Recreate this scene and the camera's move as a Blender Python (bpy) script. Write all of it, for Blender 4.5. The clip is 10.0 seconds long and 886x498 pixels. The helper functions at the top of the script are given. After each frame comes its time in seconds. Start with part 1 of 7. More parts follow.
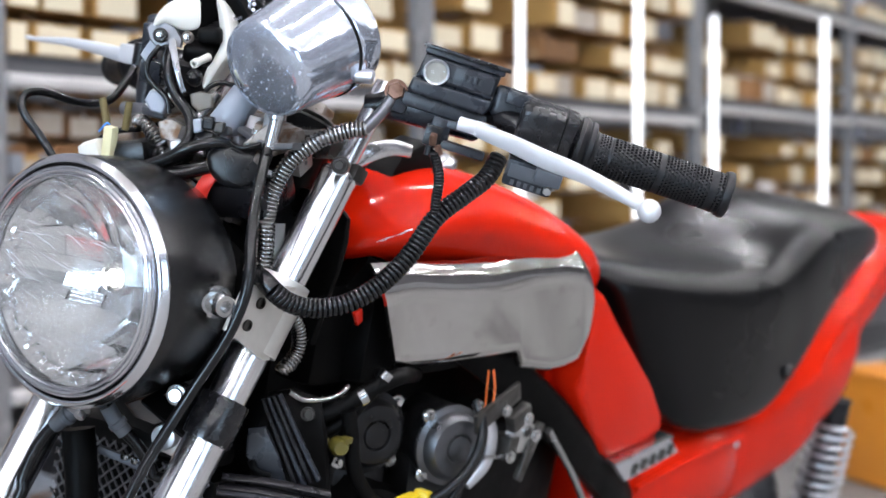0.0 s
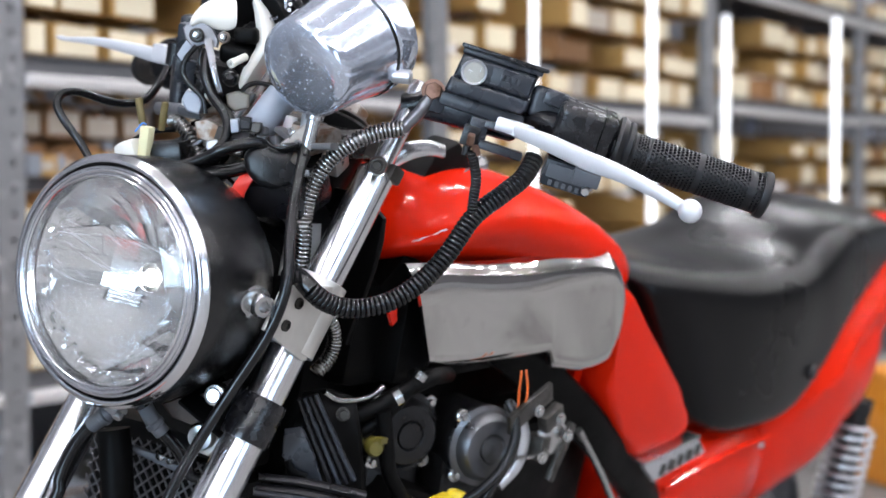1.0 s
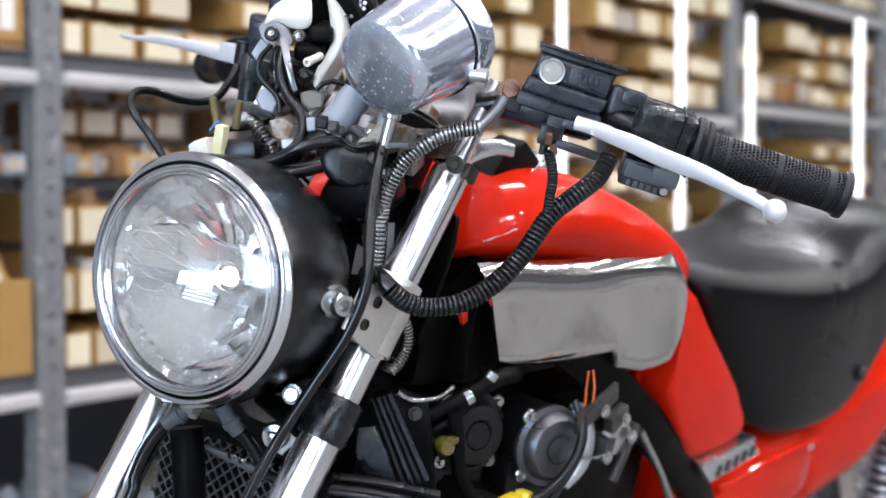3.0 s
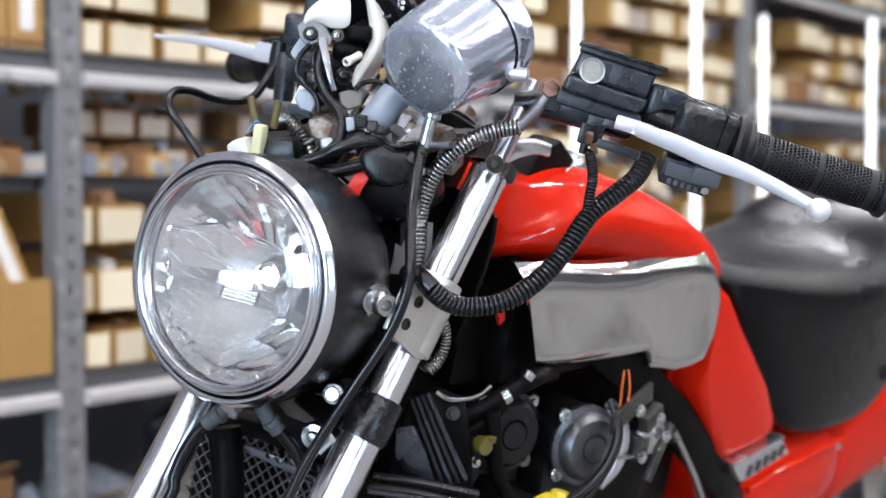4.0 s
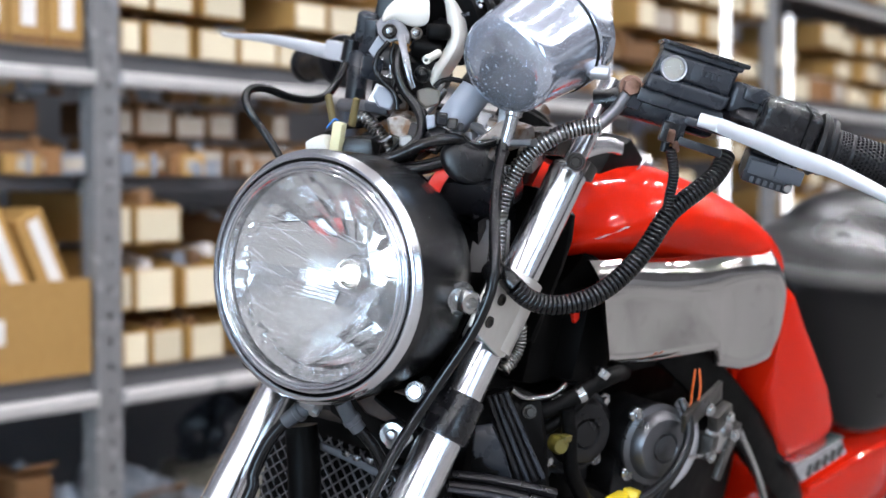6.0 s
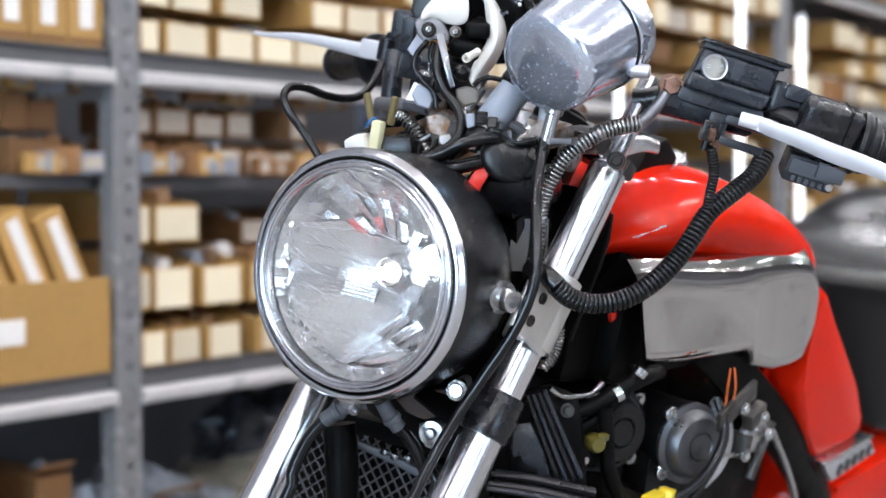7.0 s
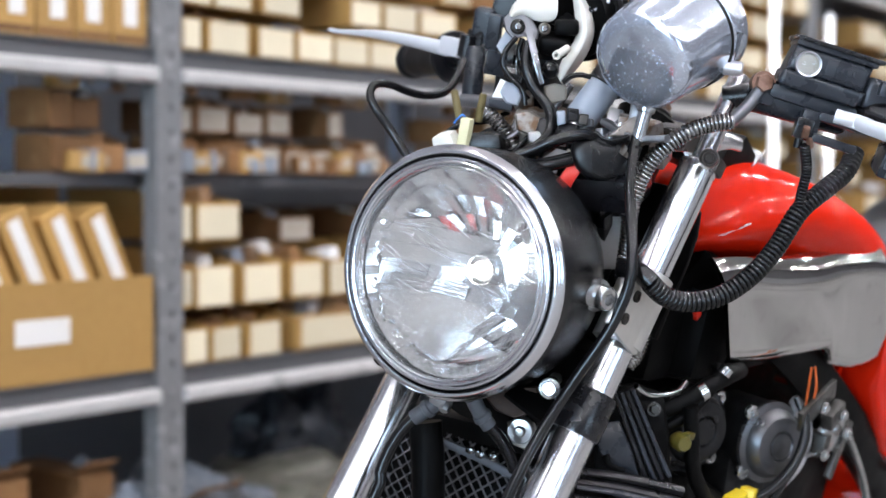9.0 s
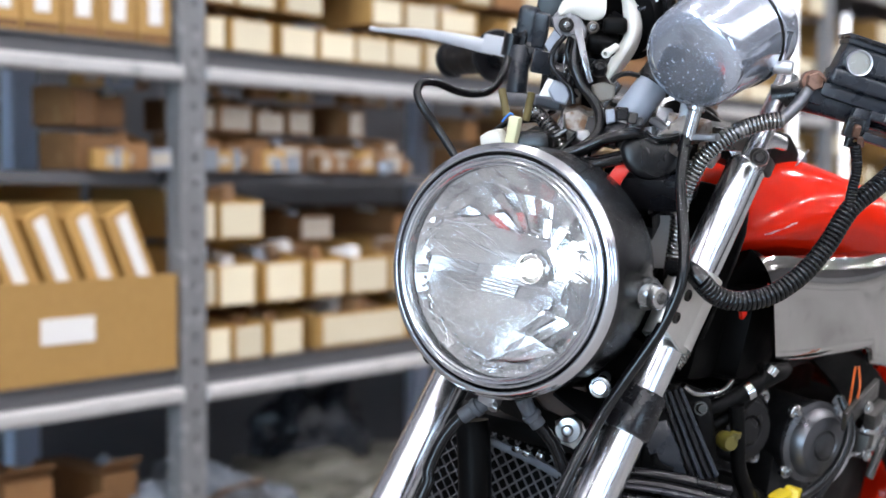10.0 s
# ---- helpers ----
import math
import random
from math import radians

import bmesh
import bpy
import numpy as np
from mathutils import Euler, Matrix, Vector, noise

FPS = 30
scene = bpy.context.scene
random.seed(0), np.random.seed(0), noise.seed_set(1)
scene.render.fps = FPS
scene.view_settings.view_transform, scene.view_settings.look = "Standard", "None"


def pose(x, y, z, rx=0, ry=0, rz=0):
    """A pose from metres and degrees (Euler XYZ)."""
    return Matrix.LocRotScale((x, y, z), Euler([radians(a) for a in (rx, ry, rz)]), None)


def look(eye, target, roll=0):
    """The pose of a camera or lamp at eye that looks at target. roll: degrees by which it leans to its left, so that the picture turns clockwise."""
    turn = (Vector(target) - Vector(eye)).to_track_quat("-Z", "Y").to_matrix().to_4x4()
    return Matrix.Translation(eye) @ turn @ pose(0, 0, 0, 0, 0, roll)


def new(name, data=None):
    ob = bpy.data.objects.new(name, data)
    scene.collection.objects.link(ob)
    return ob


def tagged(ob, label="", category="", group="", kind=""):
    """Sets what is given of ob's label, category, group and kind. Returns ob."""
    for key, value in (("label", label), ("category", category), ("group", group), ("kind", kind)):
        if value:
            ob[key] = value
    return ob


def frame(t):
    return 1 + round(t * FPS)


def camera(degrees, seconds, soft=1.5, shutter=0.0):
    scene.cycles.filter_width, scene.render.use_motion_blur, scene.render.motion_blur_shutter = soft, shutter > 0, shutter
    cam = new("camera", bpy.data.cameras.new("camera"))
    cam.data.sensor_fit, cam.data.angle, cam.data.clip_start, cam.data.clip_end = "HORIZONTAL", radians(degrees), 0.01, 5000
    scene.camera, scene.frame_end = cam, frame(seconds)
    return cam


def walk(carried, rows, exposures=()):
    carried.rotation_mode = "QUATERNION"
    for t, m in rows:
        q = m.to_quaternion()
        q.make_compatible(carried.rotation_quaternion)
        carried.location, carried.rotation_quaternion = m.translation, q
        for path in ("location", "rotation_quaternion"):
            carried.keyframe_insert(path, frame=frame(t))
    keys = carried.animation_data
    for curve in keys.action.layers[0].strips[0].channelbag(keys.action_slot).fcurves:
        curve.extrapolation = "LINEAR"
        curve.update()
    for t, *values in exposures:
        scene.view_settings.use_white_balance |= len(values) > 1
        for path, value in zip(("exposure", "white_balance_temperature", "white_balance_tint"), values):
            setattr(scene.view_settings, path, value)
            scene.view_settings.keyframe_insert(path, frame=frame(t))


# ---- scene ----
cam = camera(33.8, 10.0)
PATH = [
    (0, (0.7122, 0.8360, 0.9555), (-0.9253, -0.3089, 0.8678), -0.15),
    (0.5, (0.7182, 0.8250, 0.9555), (-0.9169, -0.3233, 0.8679), -0.15),
    (1, (0.7262, 0.8140, 0.9556), (-0.9076, -0.3361, 0.8680), -0.15),
    (1.5, (0.7332, 0.8040, 0.9557), (-0.8994, -0.3479, 0.8681), -0.16),
    (2, (0.7412, 0.7930, 0.9558), (-0.8893, -0.3619, 0.8682), -0.16),
    (2.5, (0.7482, 0.7810, 0.9548), (-0.8807, -0.3761, 0.8682), -0.06),
    (4, (0.7712, 0.7460, 0.9540), (-0.8514, -0.4199, 0.8675), -0.07),
    (4.5, (0.7783, 0.7361, 0.9531), (-0.8428, -0.4322, 0.8676), -0.07),
    (5, (0.7863, 0.7241, 0.9532), (-0.8335, -0.4460, 0.8667), 0.03),
    (5.5, (0.7953, 0.7111, 0.9523), (-0.8224, -0.4619, 0.8668), 0.02),
    (7, (0.8203, 0.6761, 0.9506), (-0.7918, -0.5045, 0.8652), 0.02),
    (7.5, (0.8293, 0.6631, 0.9507), (-0.7811, -0.5197, 0.8643), 0.11),
    (8, (0.8383, 0.6491, 0.9497), (-0.7700, -0.5367, 0.8644), 0.11),
    (8.5, (0.8474, 0.6351, 0.9488), (-0.7585, -0.5540, 0.8635), 0.11),
    (9, (0.8554, 0.6221, 0.9489), (-0.7488, -0.5693, 0.8626), 0.11),
    (9.5, (0.8654, 0.6091, 0.9490), (-0.7366, -0.5851, 0.8617), 0.10),
    (10, (0.8754, 0.5941, 0.9481), (-0.7239, -0.6036, 0.8609), 0.20),
]
walk(cam, [(t, look(eye, target, roll)) for t, eye, target, roll in PATH])

cam.data.dof.use_dof = True
cam.data.dof.focus_distance = 1.14
cam.data.dof.aperture_fstop = 4.8
cam.data.dof.aperture_blades = 8

# ---- world and lights ----
scene.view_settings.exposure = 0.0
world = bpy.data.worlds.new("World")
scene.world = world
world.use_nodes = True
world.node_tree.nodes["Background"].inputs[0].default_value = (0.55, 0.62, 0.75, 1)
world.node_tree.nodes["Background"].inputs[1].default_value = 0.05

CEILING = 4.8
LAMPS = [(x, y) for x in (8.8, 6.8, 4.8, 2.8, 0.8, -1.2, -3.2, -5.2) for y in (-0.9, 1.3, 3.5, 5.7, 7.9)]
for lx, ly in LAMPS:
    ld = bpy.data.lights.new("ceiling_lamp_light", "POINT")
    ld.shadow_soft_size = 0.04
    ld.energy, ld.color = 35.5, (0.97, 0.96, 1.06)
    new("ceiling_lamp_light", ld).matrix_world = pose(lx, ly, CEILING - 0.47)


# ---- mesh helpers ----
def part(name, bm, material, parent=None, label="", smooth=40, m=None):
    """Links a bmesh as one mesh object under its thing."""
    me = bpy.data.meshes.new(name)
    if m is not None:
        bm.transform(m)
    bmesh.ops.recalc_face_normals(bm, faces=bm.faces)
    if smooth:
        lim = radians(smooth)
        for f in bm.faces:
            f.smooth = True
        for e in bm.edges:
            if len(e.link_faces) == 2 and e.calc_face_angle(0) > lim:
                e.smooth = False
    bm.to_mesh(me)
    bm.free()
    me.materials.append(material)
    ob = new(name, me)
    if parent is not None:
        ob.parent = parent
    if label:
        ob["label"] = label
    return ob


def frame_to(origin, z, x=(0, 0, 1)):
    """A frame at origin whose z runs along z, and whose x lies near x."""
    z = Vector(z).normalized()
    x = Vector(x)
    x = x - z * x.dot(z)
    if x.length < 1e-4:
        x = z.orthogonal()
    x.normalize()
    y = z.cross(x)
    r = Matrix((x, y, z)).transposed().to_4x4()
    return Matrix.Translation(origin) @ r


def join(*bms):
    out = bms[0]
    for b in bms[1:]:
        me = bpy.data.meshes.new("tmp")
        b.to_mesh(me)
        b.free()
        out.from_mesh(me)
        bpy.data.meshes.remove(me)
    return out


def box(sx, sy, sz, bevel=0.0, m=None, seg=2):
    bm = bmesh.new()
    bmesh.ops.create_cube(bm, size=1.0)
    bm.transform(Matrix.Diagonal((sx, sy, sz, 1)))
    if bevel:
        bmesh.ops.bevel(bm, geom=list(bm.edges), offset=bevel, segments=seg, profile=0.6, affect="EDGES")
    if m is not None:
        bm.transform(m)
    return bm


def lathe(profile, seg=40, m=None, jitter=0.0, closed=False):
    """Turns a list of (radius, height) about z."""
    bm = bmesh.new()
    rings = []
    for r, h in profile:
        if r < 1e-5:
            rings.append([bm.verts.new((0, 0, h))])
        else:
            rings.append([bm.verts.new((r * math.cos(2 * math.pi * i / seg), r * math.sin(2 * math.pi * i / seg),
                                        h + (random.uniform(-jitter, jitter) if jitter else 0))) for i in range(seg)])
    pairs = list(zip(rings, rings[1:]))
    if closed:
        pairs.append((rings[-1], rings[0]))
    for a, b in pairs:
        for i in range(seg):
            j = (i + 1) % seg
            if len(a) == 1 and len(b) > 1:
                bm.faces.new((a[0], b[i], b[j]))
            elif len(b) == 1 and len(a) > 1:
                bm.faces.new((a[i], a[j], b[0]))
            elif len(a) > 1:
                bm.faces.new((a[i], a[j], b[j], b[i]))
    if m is not None:
        bm.transform(m)
    return bm


def smooth_path(pts, n):
    """n points along a Catmull-Rom curve through pts, evenly spaced."""
    p = [Vector(q) for q in pts]
    p = [2 * p[0] - p[1]] + p + [2 * p[-1] - p[-2]]
    fine = []
    for i in range(1, len(p) - 2):
        a, b, c, d = p[i - 1:i + 3]
        for k in range(24):
            t = k / 24
            fine.append(0.5 * (2 * b + (c - a) * t + (2 * a - 5 * b + 4 * c - d) * t * t + (3 * b - a - 3 * c + d) * t ** 3))
    fine.append(p[-2])
    acc = [0.0]
    for a, b in zip(fine, fine[1:]):
        acc.append(acc[-1] + (b - a).length)
    out, j = [], 0
    for i in range(n):
        s = acc[-1] * i / (n - 1)
        while j < len(acc) - 2 and acc[j + 1] < s:
            j += 1
        w = (s - acc[j]) / max(acc[j + 1] - acc[j], 1e-9)
        out.append(fine[j].lerp(fine[j + 1], min(max(w, 0), 1)))
    return out, acc[-1]


def tube(pts, r, seg=10, n=24, caps=True, radius=None):
    """A round tube along a curve; radius(i, s): the radius at step i, s metres along."""
    path, length = smooth_path(pts, n)
    bm = bmesh.new()
    rings = []
    t0 = (path[1] - path[0]).normalized()
    side = t0.orthogonal().normalized()
    for i, q in enumerate(path):
        t = (path[min(i + 1, n - 1)] - path[max(i - 1, 0)]).normalized()
        side = (side - t * side.dot(t)).normalized()
        up = t.cross(side)
        rr = radius(i, length * i / (n - 1)) if radius else r
        rings.append([bm.verts.new(q + (side * math.cos(2 * math.pi * k / seg) + up * math.sin(2 * math.pi * k / seg)) * rr) for k in range(seg)])
    for a, b in zip(rings, rings[1:]):
        for k in range(seg):
            j = (k + 1) % seg
            bm.faces.new((a[k], a[j], b[j], b[k]))
    if caps:
        bm.faces.new(rings[0])
        bm.faces.new(rings[-1])
    return bm


def ribbed(pts, r, pitch, depth, seg=12):
    """A corrugated or spring-wound hose: six rings to each rib."""
    _, length = smooth_path(pts, 8)
    n = int(length / pitch) * 6 + 1
    shape = (1 - depth, 1 - depth * 0.3, 1.0, 1.0, 1.0, 1 - depth * 0.3)
    return tube(pts, r, seg, n, True, lambda i, s: r * shape[i % 6])


def loft(rings, caps=True):
    bm = bmesh.new()
    vs = [[bm.verts.new(p) for p in ring] for ring in rings]
    n = len(vs[0])
    for a, b in zip(vs, vs[1:]):
        for k in range(n):
            j = (k + 1) % n
            bm.faces.new((a[k], a[j], b[j], b[k]))
    if caps:
        bm.faces.new(vs[0])
        bm.faces.new(vs[-1])
    return bm


def slab(poly, t, bevel=0.0, m=None, seg=2):
    """A polygon in the xy plane, given thickness t along z, with bevelled rims."""
    bm = bmesh.new()
    a = [bm.verts.new((x, y, -t / 2)) for x, y in poly]
    b = [bm.verts.new((x, y, t / 2)) for x, y in poly]
    bm.faces.new(a[::-1])
    bm.faces.new(b)
    n = len(poly)
    for i in range(n):
        j = (i + 1) % n
        bm.faces.new((a[i], a[j], b[j], b[i]))
    if bevel:
        rim = [e for e in bm.edges if abs(e.verts[0].co.z - e.verts[1].co.z) < 1e-7]
        bmesh.ops.bevel(bm, geom=rim, offset=bevel, segments=seg, profile=0.6, affect="EDGES")
    if m is not None:
        bm.transform(m)
    return bm


def sheet(rows, t, outward):
    """A thin curved sheet through rows of points, t thick, its back moved against outward."""
    bm = bmesh.new()
    n, k = len(rows), len(rows[0])
    off = Vector(outward).normalized() * -t
    f = [[bm.verts.new(p) for p in r] for r in rows]
    g = [[bm.verts.new(Vector(p) + off) for p in r] for r in rows]
    for i in range(n - 1):
        for j in range(k - 1):
            bm.faces.new((f[i][j], f[i][j + 1], f[i + 1][j + 1], f[i + 1][j]))
            bm.faces.new((g[i][j], g[i + 1][j], g[i + 1][j + 1], g[i][j + 1]))
    for i in range(n - 1):
        for j in (0, k - 1):
            bm.faces.new((f[i][j], f[i + 1][j], g[i + 1][j], g[i][j]))
    for j in range(k - 1):
        for i in (0, n - 1):
            bm.faces.new((f[i][j], g[i][j], g[i][j + 1], f[i][j + 1]))
    return bm


def cyl(p, axis, r, h, bevel=0.0, seg=20, r2=None):
    """A capped round bar from p along axis, h long."""
    r2 = r if r2 is None else r2
    b = bevel
    prof = [(0, 0), (r - b, 0), (r, b), (r2, h - b), (r2 - b, h), (0, h)] if b else [(0, 0), (r, 0), (r2, h), (0, h)]
    return lathe(prof, seg, frame_to(p, axis))


def hexhead(p, axis, r, h, washer=0.0):
    """A hexagonal bolt head on an optional washer."""
    bm = lathe([(0, 0), (r, 0), (r, h * 0.8), (r * 0.86, h), (0, h)], 6, frame_to(p, axis))
    if washer:
        bm = join(bm, lathe([(0, -0.0005), (washer, -0.0005), (washer, 0.0015), (0, 0.0015)], 18, frame_to(p, axis)))
    return bm


def capscrew(p, axis, r, h):
    """A round cap screw with a socket in its head."""
    return lathe([(r * 1.0, 0), (r, h * 0.8), (r * 0.85, h), (r * 0.5, h), (r * 0.45, h * 0.4), (0, h * 0.4)], 18, frame_to(p, axis))


# ---- materials ----
def mat(name, a, b=None, rough=0.5, metal=0.0, grain=40.0, bump=0.0, coat=0.0, stain=None, stain_scale=6.0, stain_at=0.6, rough_var=0.15, bump_scale=None, random_tint=0.0, spec=0.5):
    """A surface of two close tones, with fine grain, larger stains and varied gloss."""
    m = bpy.data.materials.new(name)
    m.use_nodes = True
    nt = m.node_tree
    bs = nt.nodes["Principled BSDF"]
    ln = nt.links.new
    co = nt.nodes.new("ShaderNodeTexCoord")
    n1 = nt.nodes.new("ShaderNodeTexNoise")
    n1.inputs["Scale"].default_value, n1.inputs["Detail"].default_value = grain, 4
    ln(co.outputs["Object"], n1.inputs["Vector"])
    mx = nt.nodes.new("ShaderNodeMix")
    mx.data_type = "RGBA"
    b = b or tuple(c * 0.8 for c in a)
    mx.inputs[6].default_value, mx.inputs[7].default_value = (*a, 1), (*b, 1)
    ln(n1.outputs["Fac"], mx.inputs[0])
    colour = mx.outputs[2]
    n2 = nt.nodes.new("ShaderNodeTexNoise")
    n2.inputs["Scale"].default_value, n2.inputs["Detail"].default_value = stain_scale, 6
    ln(co.outputs["Object"], n2.inputs["Vector"])
    if stain:
        rp = nt.nodes.new("ShaderNodeMapRange")
        rp.inputs["From Min"].default_value, rp.inputs["From Max"].default_value = stain_at, stain_at + 0.12
        ln(n2.outputs["Fac"], rp.inputs["Value"])
        m2 = nt.nodes.new("ShaderNodeMix")
        m2.data_type = "RGBA"
        m2.inputs[7].default_value = (*stain, 1)
        ln(rp.outputs["Result"], m2.inputs[0])
        ln(colour, m2.inputs[6])
        colour = m2.outputs[2]
    if random_tint:
        oi = nt.nodes.new("ShaderNodeObjectInfo")
        hs = nt.nodes.new("ShaderNodeHueSaturation")
        mr = nt.nodes.new("ShaderNodeMapRange")
        mr.inputs["To Min"].default_value, mr.inputs["To Max"].default_value = 1 - random_tint, 1 + random_tint
        ln(oi.outputs["Random"], mr.inputs["Value"])
        ln(mr.outputs["Result"], hs.inputs["Value"])
        ln(colour, hs.inputs["Color"])
        colour = hs.outputs["Color"]
    ln(colour, bs.inputs["Base Color"])
    rr = nt.nodes.new("ShaderNodeMapRange")
    rr.inputs["From Min"].default_value, rr.inputs["From Max"].default_value = 0.3, 0.7
    rr.inputs["To Min"].default_value, rr.inputs["To Max"].default_value = max(rough - rough_var, 0.02), min(rough + rough_var, 1)
    ln(n2.outputs["Fac"], rr.inputs["Value"])
    ln(rr.outputs["Result"], bs.inputs["Roughness"])
    bs.inputs["Metallic"].default_value = metal
    bs.inputs["Specular IOR Level"].default_value = spec
    if coat:
        bs.inputs["Coat Weight"].default_value, bs.inputs["Coat Roughness"].default_value = coat, 0.04
    if bump:
        n3 = nt.nodes.new("ShaderNodeTexNoise")
        n3.inputs["Scale"].default_value, n3.inputs["Detail"].default_value = bump_scale or grain * 2, 5
        ln(co.outputs["Object"], n3.inputs["Vector"])
        bp = nt.nodes.new("ShaderNodeBump")
        bp.inputs["Strength"].default_value, bp.inputs["Distance"].default_value = bump, 0.002
        ln(n3.outputs["Fac"], bp.inputs["Height"])
        ln(bp.outputs["Normal"], bs.inputs["Normal"])
    return m


def glow(name, colour, strength):
    m = bpy.data.materials.new(name)
    m.use_nodes = True
    bs = m.node_tree.nodes["Principled BSDF"]
    bs.inputs["Base Color"].default_value = (*colour, 1)
    bs.inputs["Emission Color"].default_value, bs.inputs["Emission Strength"].default_value = (*colour, 1), strength
    return m


def clear(name, tint=(1, 1, 1), rough=0.0, scratches=0.0):
    m = bpy.data.materials.new(name)
    m.use_nodes = True
    nt = m.node_tree
    bs = nt.nodes["Principled BSDF"]
    bs.inputs["Base Color"].default_value = (*tint, 1)
    bs.inputs["Transmission Weight"].default_value, bs.inputs["Roughness"].default_value, bs.inputs["IOR"].default_value = 1, rough, 1.45
    if scratches:
        co = nt.nodes.new("ShaderNodeTexCoord")
        mp = nt.nodes.new("ShaderNodeMapping")
        mp.inputs["Scale"].default_value, mp.inputs["Rotation"].default_value = (40, 7, 90), (0.12, 0.0, 0.1)
        ns = nt.nodes.new("ShaderNodeTexNoise")
        ns.inputs["Scale"].default_value, ns.inputs["Detail"].default_value = 3, 5
        bp = nt.nodes.new("ShaderNodeBump")
        bp.inputs["Strength"].default_value, bp.inputs["Distance"].default_value = scratches, 0.001
        nt.links.new(co.outputs["Object"], mp.inputs["Vector"])
        nt.links.new(mp.outputs["Vector"], ns.inputs["Vector"])
        nt.links.new(ns.outputs["Fac"], bp.inputs["Height"])
        nt.links.new(bp.outputs["Normal"], bs.inputs["Normal"])
    return m

CHROME = mat("polished_chrome", (0.82, 0.82, 0.84), (0.75, 0.75, 0.77), 0.21, 1, 30, 0.02, rough_var=0.06, stain=(0.5, 0.48, 0.46), stain_scale=90, stain_at=0.68)
# Worn chrome; the blue in its base colour stands in for reflected daylight.
WORN_CHROME = mat("blue_tinted_worn_chrome", (0.78, 0.84, 0.94), (0.64, 0.7, 0.82), 0.14, 1.0, 18, 0.07, rough_var=0.08, stain=(0.46, 0.49, 0.55), stain_scale=24, stain_at=0.6, bump_scale=60)
BRIGHT = mat("bright_steel", (0.6, 0.6, 0.6), (0.48, 0.48, 0.48), 0.25, 1, 90, 0.05, rough_var=0.1)
PLATE = mat("brushed_steel", (0.74, 0.72, 0.68), (0.64, 0.62, 0.58), 0.46, 0.85, 120, 0.08, rough_var=0.08)
RIM = mat("bright_plated_rim", (0.84, 0.84, 0.86), (0.78, 0.78, 0.8), 0.13, 1, 40, 0.02, rough_var=0.05)
ALLOY = mat("satin_alloy", (0.72, 0.73, 0.76), (0.62, 0.63, 0.66), 0.36, 0.9, 60, 0.04, rough_var=0.08)
CAST = mat("cast_alloy", (0.3, 0.3, 0.32), (0.17, 0.17, 0.175), 0.36, 0.85, 50, 0.2, stain=(0.06, 0.057, 0.05), stain_scale=16, stain_at=0.56)
BLACK_GLOSS = mat("black_gloss_enamel", (0.005, 0.005, 0.006), (0.008, 0.008, 0.009), 0.3, 0, 30, 0.03, rough_var=0.08, stain=(0.014, 0.014, 0.015), stain_scale=40, stain_at=0.68, spec=0.4)
BLACK = mat("black_plastic", (0.004, 0.004, 0.005), (0.007, 0.007, 0.009), 0.3, 0, 60, 0.12, rough_var=0.1, stain=(0.014, 0.014, 0.016), stain_scale=26, stain_at=0.64, spec=0.45)
RUBBER = mat("black_rubber", (0.0035, 0.0035, 0.004), (0.006, 0.006, 0.0065), 0.21, 0, 90, 0.06, rough_var=0.07, spec=0.45)
# Near-black: shade of the engine bay and recesses is put into this colour.
SHADE_BLACK = mat("shade_black_metal", (0.0014, 0.0014, 0.0016), (0.003, 0.0028, 0.0026), 0.45, 0, 30, 0.25, stain=(0.006, 0.0055, 0.005), stain_scale=18, stain_at=0.66, spec=0.1)
DUSTY = mat("dusty_dark_plastic", (0.02, 0.022, 0.028), (0.035, 0.037, 0.045), 0.3, 0, 30, 0.15, stain=(0.07, 0.07, 0.075), stain_scale=14, stain_at=0.6)
RED = mat("red_gloss_paint", (0.68, 0.018, 0.003), (0.62, 0.014, 0.0028), 0.5, 0, 12, 0.0, coat=0.45, rough_var=0.04, spec=0.0)
VINYL = mat("black_vinyl", (0.0018, 0.0018, 0.0022), (0.0028, 0.0028, 0.0032), 0.28, 0, 200, 0.03, rough_var=0.015, bump_scale=700, spec=0.22)
CREAM = mat("aged_white_plastic", (0.8, 0.78, 0.72), (0.72, 0.7, 0.63), 0.4, 0, 25, 0.05, stain=(0.5, 0.45, 0.36), stain_scale=40, stain_at=0.64)
YELLOW = mat("yellow_connector_plastic", (0.8, 0.6, 0.03), (0.7, 0.5, 0.02), 0.4)
YELLOW_OLD = mat("dull_yellow_plastic", (0.15, 0.125, 0.02), (0.08, 0.065, 0.014), 0.45, 0, 90)
PALE_YELLOW = mat("pale_yellow_plastic", (0.8, 0.76, 0.48), (0.75, 0.7, 0.42), 0.4)
ORANGE_WIRE = mat("orange_wire", (0.75, 0.16, 0.02), (0.6, 0.1, 0.02), 0.4)
RED_WIRE = mat("red_plastic", (0.75, 0.03, 0.015), (0.6, 0.02, 0.01), 0.4)
BLUE_WIRE = mat("blue_wire", (0.05, 0.25, 0.75), None, 0.4)
OLIVE = mat("olive_tape", (0.16, 0.12, 0.04), (0.1, 0.08, 0.03), 0.6)
GREY = mat("grey_plastic", (0.1, 0.11, 0.13), (0.075, 0.08, 0.09), 0.35, 0, 40, 0.05)
RUST = mat("rusty_steel", (0.2, 0.1, 0.07), (0.32, 0.2, 0.15), 0.5, 0.6, 80, 0.3, stain=(0.1, 0.045, 0.025), stain_scale=40, stain_at=0.5)
